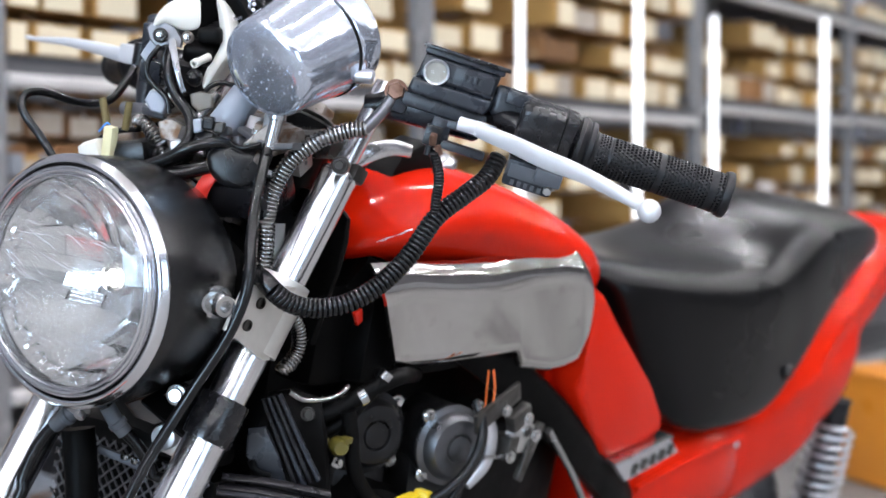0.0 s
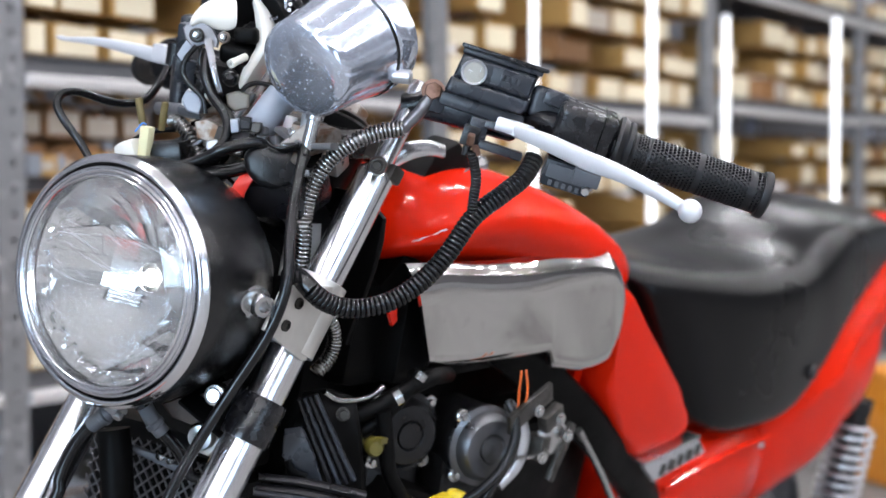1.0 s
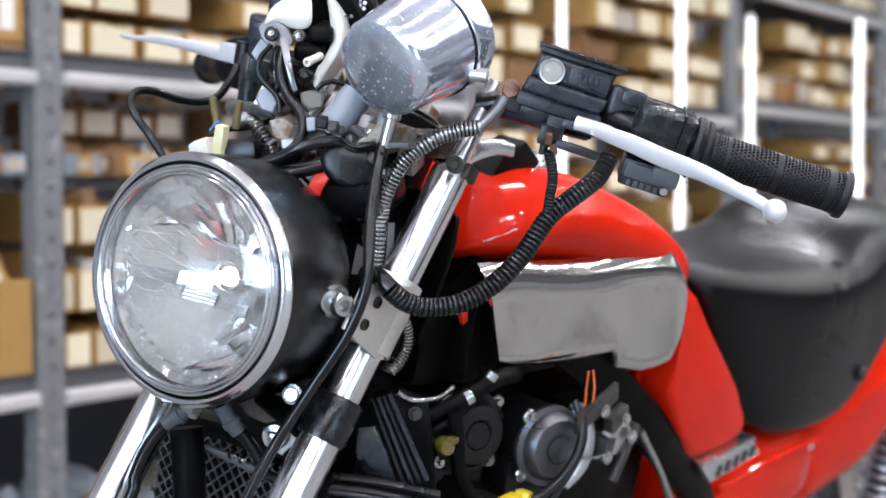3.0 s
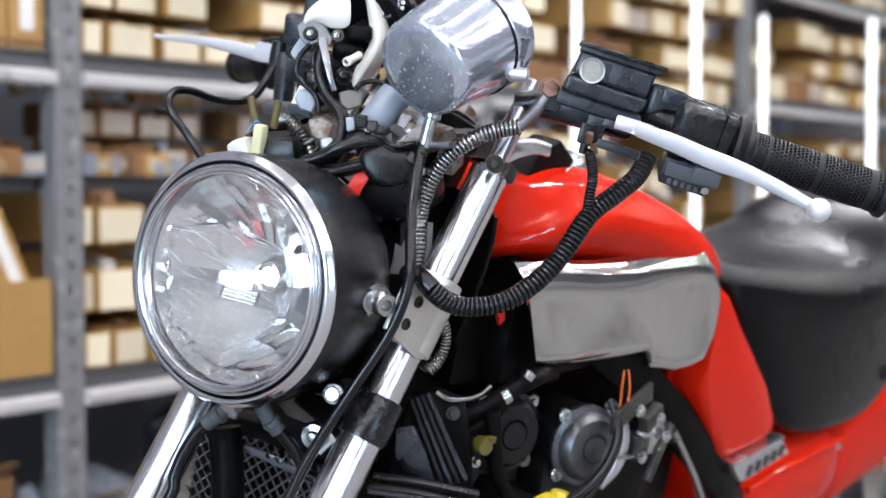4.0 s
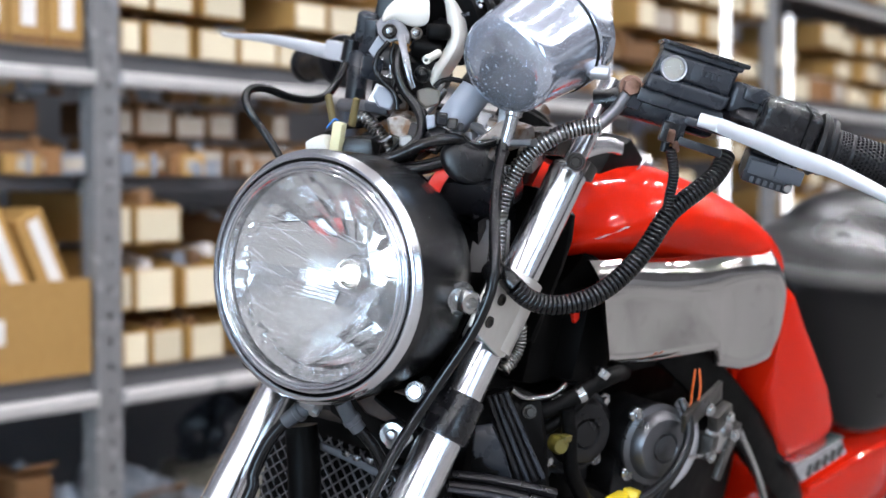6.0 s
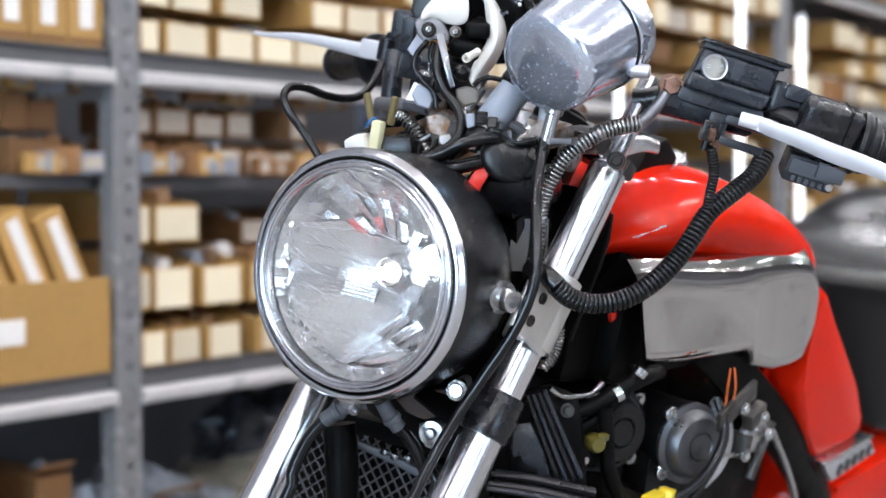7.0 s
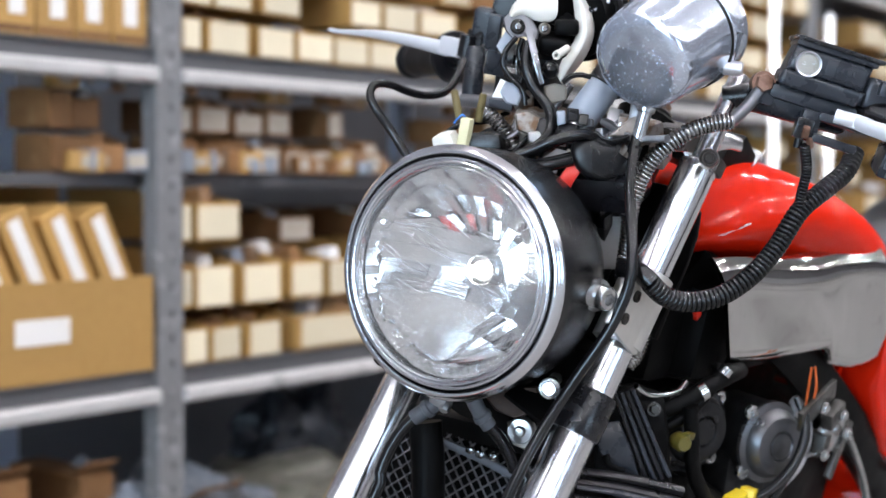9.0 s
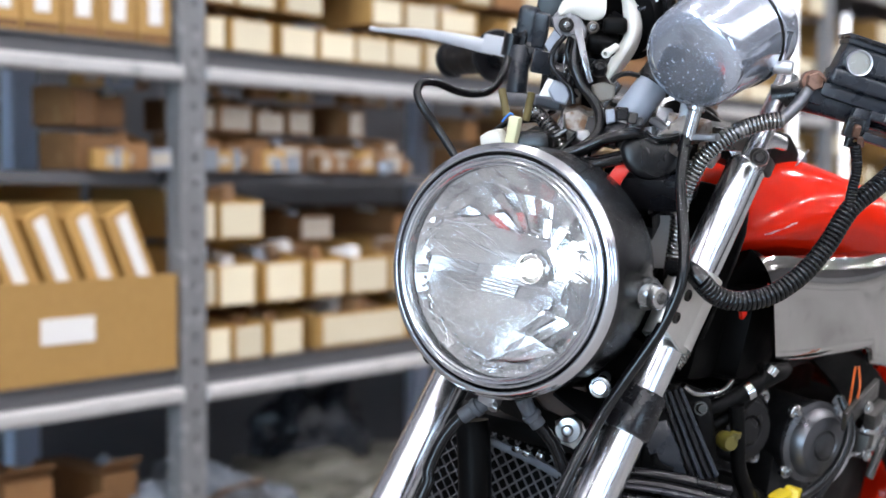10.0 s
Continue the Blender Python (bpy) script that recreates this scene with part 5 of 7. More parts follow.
part("rubber_boss", lathe([(0, 0.012), (0.004, 0.0112), (0.0065, 0.0075), (0.0072, 0.003), (0.0066, 0)], 24, frame_to(V(-0.1610, -0.0377, 1.0643), V(0.7, 0.45, 0.4))), BLACK_GLOSS, tc, "glossy black rubber boss")

# far-side controls
# plated socket behind the case, with a string of small beads round its mouth
SKT = frame_to(V(-0.186, -0.032, 1.131), V(0.8, 0.6, 0.05))
skt = part("plated_socket", lathe([(0.0105, -0.03), (0.0115, -0.004), (0.013, 0.0), (0.0145, 0.002), (0.0145, 0.005), (0.012, 0.006), (0.0105, 0.002), (0.0, -0.002)], 32, SKT), RIM, bike, "plated round socket")
for k in range(22):
    g = 2 * math.pi * k / 22
    if (SKT.to_3x3() @ V(math.cos(g), math.sin(g), 0)).x > -0.3:
        continue
    part("bead", lathe([(0, -0.0018), (0.0013, -0.0013), (0.0018, 0), (0.0013, 0.0013), (0, 0.0018)], 10, SKT @ Matrix.Translation((0.0165 * math.cos(g), 0.0165 * math.sin(g), 0.003))), WHITE, skt, "small white bead")
fl = part("brake_lever", ribbon([V(-0.238, -0.2, 1.058), V(-0.238, -0.24, 1.058), V(-0.24, -0.29, 1.056), V(-0.242, -0.34, 1.05), V(-0.243, -0.352, 1.05)], lambda s: 0.0068 - 0.0052 * s ** 1.3, lambda s: 0.006 - 0.002 * s, (0.1, 0, 1)), LEVER, bike, "satin alloy brake lever")
part("lever_block", box(0.018, 0.03, 0.017, 0.0025, pose(-0.238, -0.192, 1.061)), LEVER, fl, "bright square lever root")
fm = part("brake_cylinder", join(lathe([(0, 0), (0.012, 0), (0.0135, 0.003), (0.0135, 0.05), (0, 0.052)], 24, frame_to(V(-0.232, -0.178, 1.062), V(-0.3, 1, 0.02))), box(0.024, 0.018, 0.024, 0.004, pose(-0.236, -0.166, 1.07)), box(0.03, 0.03, 0.034, 0.005, pose(-0.25, -0.15, 1.105, 0, 0, 25))), BLACK, bike, "black brake master cylinder")
part("reservoir_lid", box(0.034, 0.034, 0.006, 0.002, pose(-0.25, -0.15, 1.125, 0, 0, 25)), BLACK, fm)
part("switch_case", box(0.018, 0.02, 0.046, 0.005, pose(-0.234, -0.163, 1.08, 0, 6, 20), 3), INK, fm, "blue-black switch case")
part("switch_barrel", lathe([(0, 0), (0.008, 0), (0.0095, 0.002), (0.0095, 0.05), (0.008, 0.054), (0, 0.055)], 20, frame_to(V(-0.226, -0.162, 1.066), V(0.1, 0.2, -1))), INK, fm, "blue-black switch barrel")
part("lever_pivot", lathe([(0, 0), (0.009, 0), (0.009, 0.02), (0, 0.021)], 18, frame_to(V(-0.226, -0.171, 1.055), V(0, 0, 1))), BLACK, fm)
part("throttle_loop", tube([V(-0.105, -0.115, 0.965), V(-0.101, -0.14, 0.988), V(-0.093, -0.155, 1.004), V(-0.092, -0.164, 1.015), V(-0.101, -0.168, 1.0235), V(-0.118, -0.166, 1.025), V(-0.141, -0.16, 1.0205), V(-0.161, -0.155, 1.02), V(-0.176, -0.15, 1.025), V(-0.188, -0.15, 1.037), V(-0.205, -0.158, 1.054)], 0.0036, 12, 60), RUBBER, bike, "looped black cable")

# wiring nest behind the headlamp
nest = part("wiring_harness", tube([V(-0.1, -0.02, 0.985), V(-0.13, 0.0, 0.995), V(-0.15, 0.02, 1.006), V(-0.165, 0.03, 1.002), V(-0.19, 0.03, 0.97)], 0.006, 12, 24), RUBBER, bike, "tangled black wiring harness")
wires = [
    ([V(-0.12, -0.105, 0.992), V(-0.14, -0.1, 1.006), V(-0.165, -0.09, 1.012), V(-0.19, -0.09, 1.02)], 0.004, RUBBER),
    ([V(-0.158, 0.014, 1.02), V(-0.152, 0.03, 1.019), V(-0.156, 0.045, 1.024)], 0.003, RUBBER),
    ([V(-0.112, -0.088, 1.008), V(-0.115, -0.084, 1.016), V(-0.117, -0.0815, 1.0155)], 0.0012, BLUE_WIRE),
    ([V(-0.118, -0.09, 0.99), V(-0.112, -0.085, 0.978), V(-0.1, -0.08, 0.97)], 0.0018, ORANGE_WIRE),
]
wires += [
    ([V(-0.146, -0.052, 0.986), V(-0.148, -0.03, 0.998), V(-0.15, -0.01, 1.012), V(-0.15, 0.008, 1.022), V(-0.152, 0.03, 1.02), V(-0.156, 0.05, 1.028)], 0.0052, RUBBER),
    ([V(-0.157, -0.07, 1.078), V(-0.156, -0.069, 1.066), V(-0.157, -0.067, 1.056)], 0.0013, BRIGHT),
]
wires += [
    ([V(-0.1414, -0.0638, 1.0861), V(-0.1358, -0.0679, 1.0741), V(-0.1341, -0.0667, 1.0625), V(-0.1373, -0.0593, 1.0538), V(-0.1429, -0.0485, 1.0455), V(-0.1436, -0.0438, 1.0338)], 0.00354839, RUBBER),
    ([V(-0.1484, -0.0626, 1.0859), V(-0.1463, -0.0616, 1.0737), V(-0.1480, -0.0548, 1.0601), V(-0.1459, -0.0536, 1.0470), V(-0.1494, -0.0458, 1.0384)], 0.00387097, RUBBER),
    ([V(-0.1470, -0.0552, 1.0844), V(-0.1423, -0.0507, 1.0662), V(-0.1439, -0.0397, 1.0497), V(-0.1449, -0.0264, 1.0403), V(-0.1431, -0.0168, 1.0302), V(-0.1375, -0.0120, 1.0180), V(-0.1277, -0.0136, 1.0072), V(-0.1127, -0.0225, 0.9956)], 0.00677419, RUBBER),
    ([V(-0.1532, -0.0497, 1.0671), V(-0.1500, -0.0463, 1.0534), V(-0.1510, -0.0363, 1.0433), V(-0.1520, -0.0238, 1.0365), V(-0.1497, -0.0145, 1.0248), V(-0.1414, -0.0139, 1.0139)], 0.00516129, RUBBER),
    ([V(-0.1094, -0.0263, 0.9928), V(-0.1163, -0.0109, 1.0029), V(-0.1217, 0.0024, 1.0134), V(-0.1311, 0.0135, 1.0207), V(-0.1419, 0.0193, 1.0232), V(-0.1507, 0.0238, 1.0208)], 0.00806452, RUBBER),
    ([V(-0.1426, 0.0279, 1.0270), V(-0.1431, 0.0349, 1.0240), V(-0.1467, 0.0434, 1.0246), V(-0.1533, 0.0513, 1.0298)], 0.00258065, RUBBER),
    ([V(-0.1582, -0.0218, 1.0579), V(-0.1616, -0.0187, 1.0634), V(-0.1666, -0.0127, 1.0668), V(-0.1720, -0.0050, 1.0667)], 0.00354839, RUBBER),
]
rw = random.Random(5)
for k in range(5):
    p0 = V(-0.158 + rw.uniform(-0.006, 0.006), rw.uniform(-0.085, -0.01), 1.018 + rw.uniform(-0.01, 0.02))
    p1 = p0 + V(rw.uniform(-0.004, 0.012), rw.uniform(-0.02, 0.02), -rw.uniform(0.012, 0.024))
    p2 = p1 + V(rw.uniform(-0.006, 0.012), rw.uniform(-0.03, 0.03), -rw.uniform(0.006, 0.018))
    p3 = p2 + V(-0.012, rw.uniform(-0.03, 0.03), -0.012)
    wires.append(([p0, p1, p2, p3], rw.choice((0.0026, 0.0032, 0.0044)), rw.choice((RUBBER, RUBBER, RUBBER, BLACK, CAST))))
for pts, r, m_ in wires:
    part("wire", tube(pts, r * 0.62, 10, 26), m_, nest)
part("conduit", ribbed([V(-0.165, -0.1, 1.016), V(-0.16, -0.088, 1.017), V(-0.158, -0.075, 1.012), V(-0.157, -0.061, 1.003), V(-0.156, -0.05, 0.99), V(-0.155, -0.046, 0.972)], 0.0066, 0.0038, 0.34, 12), HOSE_STEEL, nest, "spring-wound conduit")
part("connector", box(0.009, 0.009, 0.03, 0.0015, pose(-0.1155, -0.077, 1.0, 0, 4, 10)), PALE_YELLOW, nest, "pale yellow connector")
part("connector", box(0.02, 0.02, 0.02, 0.006, pose(-0.114, -0.092, 0.99, 28, 8, 20)), CREAM, nest, "white connector shell")
for p, d in ((V(-0.124, -0.092, 1.012), V(0.0, -0.5, 1)), (V(-0.13, -0.077, 1.012), V(0.0, 0.0, 1))):
    part("taped_end", cyl(p, d, 0.0032, 0.024, 0.0008, 10), OLIVE, nest, "olive taped wire end")
part("relay_can", join(lathe([(0, 0), (0.0145, 0), (0.016, 0.002), (0.016, 0.034), (0.014, 0.038), (0, 0.038)], 28, frame_to(V(-0.166, -0.004, 1.031), V(-0.45, 0.2, 0.85)) @ Matrix.Diagonal((0.86, 0.86, 1, 1)))), BLUE_CAN, nest, "grey cylindrical switch can")
part("can_shroud", lathe([(0.017, 0), (0.0185, 0.001), (0.0185, 0.014), (0.016, 0.017)], 28, frame_to(V(-0.182, 0.003, 1.06), V(-0.45, 0.2, 0.85)) @ Matrix.Diagonal((0.86, 0.86, 1, 1))), BLACK, nest)
part("plug", join(box(0.012, 0.014, 0.016, 0.002, pose(-0.148, -0.022, 1.018, 0, -25, 20)), box(0.012, 0.016, 0.012, 0.002, pose(-0.146, 0.0, 1.022, 0, -20, 10))), BLACK, nest, "black wiring plug")
part("plug", box(0.01, 0.018, 0.014, 0.0015, pose(-0.147, -0.008, 1.014, 0, -25, 15)), CAST, nest, "grey wiring plug")
for p, d, l in ((V(-0.16, 0.026, 1.012), V(-0.3, 0.3, 0.9), 0.028), (V(-0.168, -0.035, 1.03), V(-0.4, 0.2, 0.9), 0.03), (V(-0.17, 0.034, 1.02), V(-0.2, 0.4, 0.8), 0.024)):
    part("terminal", cyl(p, d, 0.0055, l, 0.001, 12), BRIGHT, nest, "bright terminal post")
for k in range(9):
    p = V(-0.158 + rw.uniform(-0.008, 0.004), rw.uniform(-0.07, 0.06), 1.018 + rw.uniform(-0.012, 0.02))
    part("terminal_block", box(rw.uniform(0.005, 0.009), rw.uniform(0.006, 0.012), rw.uniform(0.006, 0.012), 0.0012, pose(p.x, p.y, p.z, rw.uniform(-30, 30), rw.uniform(-30, 30), rw.uniform(-30, 30))), rw.choice((BRIGHT, RUSTY_CAST, BLUE_CAN, BLACK, CAST)), nest, "small terminal block")
part("boot", join(box(0.03, 0.04, 0.03, 0.008, pose(-0.135, -0.07, 0.99, 15, 0, 20)), box(0.04, 0.05, 0.026, 0.008, pose(-0.17, -0.075, 0.99, 0, 20, 0))), RUBBER, nest, "black rubber boot")
part("works_cover", join(box(0.03, 0.03, 0.05, 0.008, pose(-0.185, -0.06, 1.055, 0, 20, 10)), box(0.022, 0.04, 0.03, 0.006, pose(-0.19, -0.085, 1.045, 0, 20, 25))), BLACK, nest, "black cover among the wires")
part("stained_casting", join(box(0.05, 0.05, 0.02, 0.006, pose(-0.2, -0.03, 1.02, 0, 20, 10)), box(0.03, 0.026, 0.03, 0.005, pose(-0.188, -0.052, 1.01, 0, 25, 0)), box(0.04, 0.03, 0.016, 0.004, pose(-0.19, 0.035, 1.03, 0, 20, -15))), RUSTY_CAST, bike, "stained alloy casting")
part("connector_block", join(box(0.05, 0.06, 0.03, 0.008, pose(-0.175, 0.03, 0.985, 10, 20, 10)), box(0.04, 0.05, 0.05, 0.01, pose(-0.2, 0.0, 0.97, 0, 30, 0)), box(0.06, 0.1, 0.05, 0.012, pose(-0.22, -0.02, 0.945, 0, 20, 0))), BLACK, bike, "black connector housing")
film_ = part("crumpled_cover", plate([V(-0.1364, 0.0095, 1.0126), V(-0.1420, 0.0149, 1.0204), V(-0.1510, 0.0267, 1.0242), V(-0.1616, 0.0418, 1.0242), V(-0.1667, 0.0505, 1.0198), V(-0.1657, 0.0535, 1.0058), V(-0.1600, 0.0491, 0.9945), V(-0.1497, 0.0366, 0.9877), V(-0.1414, 0.0239, 0.9902), V(-0.1370, 0.0145, 0.9999)], 0.016), BLACK_GLOSS, bike, "crumpled glossy black plastic cover", smooth=80)
mod = film_.modifiers.new("round", "SUBSURF")
mod.levels = mod.render_levels = 2
for nm, pts, mt_, lb_ in (
        ("pale_bracket", [V(-0.1390, -0.0643, 1.0492), V(-0.1444, -0.0565, 1.0492), V(-0.1468, -0.0502, 1.0402), V(-0.1443, -0.0509, 1.0314), V(-0.1384, -0.0597, 1.0321), V(-0.1359, -0.0657, 1.0402)], BLUE_CAN, "pale blue-grey bracket"),
        ("stained_lug", [V(-0.1360, -0.0469, 1.0262), V(-0.1427, -0.0389, 1.0310), V(-0.1485, -0.0295, 1.0276), V(-0.1492, -0.0252, 1.0173), V(-0.1431, -0.0319, 1.0109), V(-0.1367, -0.0418, 1.0132)], RUSTY_CAST, "rust-stained alloy lug"),
        ("bright_lug", [V(-0.1359, -0.0307, 1.0138), V(-0.1414, -0.0240, 1.0173), V(-0.1438, -0.0187, 1.0120), V(-0.1399, -0.0223, 1.0055), V(-0.1356, -0.0288, 1.0067)], BRIGHT, "bright steel lug"),
        ("connector", [V(-0.1356, -0.0082, 1.0364), V(-0.1399, -0.0028, 1.0386), V(-0.1400, 0.0008, 1.0283), V(-0.1357, -0.0044, 1.0252)], BLUE_CAN, "pale grey connector"),
        ("connector", [V(-0.1446, 0.0076, 1.0382), V(-0.1493, 0.0142, 1.0389), V(-0.1479, 0.0151, 1.0299), V(-0.1432, 0.0085, 1.0292)], GREASY, "tarnished metal connector"),
        ("connector", [V(-0.1375, 0.0001, 1.0410), V(-0.1430, 0.0078, 1.0419), V(-0.1421, 0.0099, 1.0313), V(-0.1368, 0.0026, 1.0304)], BLACK, "black wiring connector"),
        ("rusty_wedge", [V(-0.1522, 0.0334, 1.0253), V(-0.1589, 0.0394, 1.0365), V(-0.1667, 0.0467, 1.0484), V(-0.1673, 0.0518, 1.0349), V(-0.1618, 0.0460, 1.0288)], RUSTY_CAST, "pale alloy wedge stained with rust"),
        ("cream_boot", [V(-0.1616, -0.0415, 1.0513), V(-0.1672, -0.0349, 1.0558), V(-0.1732, -0.0261, 1.0550), V(-0.1722, -0.0239, 1.0440), V(-0.1655, -0.0317, 1.0383), V(-0.1618, -0.0383, 1.0424)], DIRTY_CREAM, "dusty cream rubber boot")):
    ob_ = part(nm, plate(pts, 0.007), mt_, bike, lb_, smooth=60)
    mod = ob_.modifiers.new("round", "BEVEL")
    mod.width, mod.segments = 0.0012, 2
part("red_guard", ribbon([V(-0.1572, 0.0222, 1.0040), V(-0.1454, 0.0174, 0.9986), V(-0.1377, 0.0136, 0.9865), V(-0.1352, 0.0118, 0.9693)], lambda s: 0.0058, lambda s: 0.002, (-0.5, 0.6, 0.5)), RED_WIRE, bike, "red plastic guard strip")
part("red_tab", slab([(-0.274, 0.89), (-0.284, 0.893), (-0.288, 0.882), (-0.282, 0.878)], 0.004, 0.001, Matrix.Translation((0, 0.082, 0)) @ MY), RED_WIRE, bike, "small red plastic tab")
for p, s_, r_, m_, l_ in ((V(-0.165, -0.06, 1.036), (0.012, 0.016, 0.014), (10, 20, 30), RUSTY_CAST, "stained alloy lug"), (V(-0.163, -0.044, 1.024), (0.014, 0.02, 0.012), (0, 30, 20), RUSTY_CAST, "stained alloy lug"),
                          (V(-0.16, -0.03, 1.012), (0.01, 0.014, 0.014), (20, 10, 0), BRIGHT, "bright steel lug"), (V(-0.16, -0.003, 1.024), (0.006, 0.009, 0.013), (0, -20, 10), BRIGHT, "bright steel lug"),
                          (V(-0.16, 0.007, 1.025), (0.006, 0.008, 0.012), (0, -25, 20), ALLOY, "bright steel lug"), (V(-0.172, 0.024, 1.034), (0.008, 0.012, 0.026), (0, -20, 15), CAST, "bright bent bracket"),
                          (V(-0.166, 0.046, 1.046), (0.006, 0.01, 0.03), (4, -6, 20), CAST, "bright bent bracket"), (V(-0.172, 0.037, 1.034), (0.012, 0.016, 0.02), (0, 10, 30), RUSTY_CAST, "rust-stained alloy lug"),
                          (V(-0.165, -0.08, 1.03), (0.014, 0.022, 0.008), (0, 20, 15), GREY, "grey plastic bracket"), (V(-0.19, 0.062, 1.02), (0.02, 0.014, 0.02), (0, 30, 10), RUSTY_CAST, "stained alloy lug"),
                          (V(-0.172, -0.108, 1.085), (0.01, 0.012, 0.03), (0, 8, 20), INK, "blue-black clip"), (V(-0.168, -0.098, 1.06), (0.01, 0.018, 0.02), (0, 8, 40), INK, "blue-black switch body")):
    part("lug", box(*s_, 0.0022, pose(p.x, p.y, p.z, *r_), 2), m_, bike, l_)
part("alloy_tube", tube([V(-0.172, -0.127, 1.022), V(-0.171, -0.1, 1.026), V(-0.17, -0.072, 1.029)], 0.0058, 14, 8), CAST, bike, "grey alloy tube among the wires")
part("alloy_lump", join(box(0.016, 0.02, 0.022, 0.005, pose(-0.163, -0.05, 1.02, 15, 20, 30), 3), box(0.012, 0.016, 0.014, 0.004, pose(-0.158, -0.042, 1.008, 0, 30, 10), 3)), RUSTY_CAST, bike, "stained pale alloy casting")
part("pale_plate", slab([(-0.01, -0.009), (0.008, -0.007), (0.011, 0.008), (-0.007, 0.01)], 0.003, 0.001, frame_to(V(-0.165, -0.08, 1.038), V(0.85, 0.5, 0.15), (0, 1, 0))), PLATE, bike, "pale grey steel plate")
# Added near-black slab for the deep shade on the tank's front.
part("frame_gusset", slab([(-0.09, 0.86), (0.07, 0.86), (0.082, 0.93), (0.085, 0.955), (0.083, 0.975), (0.06, 0.99), (-0.04, 0.985), (-0.09, 0.96)], 0.006, 0.002, Matrix(((0, 0, 1, -0.243), (1, 0, 0, 0), (0, 1, 0, 0), (0, 0, 0, 1)))), SHADE_BLACK, bike, "added near-black slab for the shade before the tank")
part("tag", slab([(-0.016, -0.024), (0.018, -0.02), (0.014, 0.024), (-0.014, 0.02)], 0.002, 0.0005, frame_to(V(-0.2, 0.035, 0.937), V(0.85, 0.5, 0.1), (0, 1, 0.1))), GALVANISED, bike, "dull grey plate")
part("top_wedge", slab([(-0.35, 0.995), (-0.365, 1.02), (-0.4, 1.034), (-0.43, 1.016), (-0.42, 0.99)], 0.034, 0.004, Matrix.Translation((0, 0.02, 0)) @ MY), SHADE_BLACK, bike, "black cover ahead of the tank")
part("wedge_trim", ribbon([V(-0.395, 0.047, 1.003), V(-0.41, 0.0465, 1.012), V(-0.424, 0.046, 1.022)], lambda s: 0.001, lambda s: 0.0008), BRIGHT, bike, "bright trim strip")
part("ignition_lock", lathe([(0, 0), (0.02, 0), (0.022, 0.003), (0.022, 0.016), (0, 0.018)], 24, frame_to(V(-0.31, 0.01, 1.004), V(-0.3, 0.1, 0.95))), SHADE_BLACK, bike, "black ignition lock")
part("chrome_fin", ribbon([V(-0.295, 0.03, 1.012), V(-0.31, 0.042, 1.024), V(-0.33, 0.05, 1.03), V(-0.35, 0.054, 1.028)], lambda s: 0.01 - 0.004 * s, lambda s: 0.003, (0.2, -0.3, 1)), CHROME, bike, "curved chrome trim ahead of the tank")

# fuel tank: rounded ridge, full flanks, narrow tail
TANK = [(-0.272, 0.05, 0.95, 0.93), (-0.276, 0.072, 0.96, 0.926), (-0.29, 0.0875, 0.974, 0.921), (-0.33, 0.102, 0.994, 0.915), (-0.37, 0.112, 1.007, 0.908), (-0.42, 0.121, 1.012, 0.9), (-0.48, 0.128, 1.006, 0.885), (-0.54, 0.131, 0.993, 0.865),
        (-0.59, 0.130, 0.977, 0.84), (-0.63, 0.120, 0.964, 0.83), (-0.67, 0.104, 0.949, 0.83), (-0.71, 0.08, 0.93, 0.83), (-0.735, 0.05, 0.912, 0.84)]
rings = []
for x, w, top, bot in TANK:
    zc = bot + (top - bot) * 0.62
    ring = []
    for k in range(40):
        g = 2 * math.pi * k / 40
        c, s = math.cos(g), math.sin(g)
        n_ = 2.4 if s >= 0 else 1.6
        y = w * math.copysign(abs(c) ** (2 / n_), c)
        z = zc + ((top - zc) if s >= 0 else (zc - bot)) * math.copysign(abs(s) ** (2 / n_), s)
        ring.append((x, y, z))
    rings.append(ring)
tank = part("fuel_tank", loft(rings), RED, bike, "glossy red painted fuel tank", smooth=60)
mod = tank.modifiers.new("round", "SUBSURF")
mod.levels = mod.render_levels = 2
part("filler_cap", lathe([(0, 0.012), (0.02, 0.012), (0.03, 0.009), (0.034, 0.004), (0.034, 0)], 32, frame_to(V(-0.45, 0, 1.006), V(0.1, 0, 1))), CHROME, tank, "chrome filler cap")
for k, (f0, f1, dz) in enumerate(((0.0, 0.3, -0.001), (0.12, 0.55, 0.0015), (0.3, 0.7, -0.0018), (0.45, 0.85, 0.001), (0.62, 1.0, -0.0005), (0.2, 0.5, -0.004), (0.78, 1.0, 0.0025))):
    x0, x1 = -0.2542 + f0 * -0.0519, -0.2542 + f1 * -0.0519
    z0, z1 = 0.9598 + f0 * 0.0160 + dz, 0.9598 + f1 * 0.0160 + dz
    b = part("worn_lettering", tube([V(x0, 0.12, z0), V((x0 + x1) / 2, 0.12, (z0 + z1) / 2 + 0.0012 * (-1) ** k), V(x1, 0.12, z1)], 0.0009, 6, 14), LABEL, tank, "worn white brush-script stroke, illegible")
    mod = b.modifiers.new("lay_on", "SHRINKWRAP")
    mod.target, mod.wrap_method, mod.wrap_mode, mod.offset = tank, "NEAREST_SURFACEPOINT", "ABOVE_SURFACE", 0.0004


def cover_point(x, z, roll):
    """On the flat of the cover; roll: how far the top turns in over the tank."""
    down = max(0.0, 0.928 - z) * 0.2
    y = 0.098 + 0.156 * (-0.282 - x) + 0.261 * (0.935 - z) - roll - down
    return V(x - 1.3 * down, y, z)


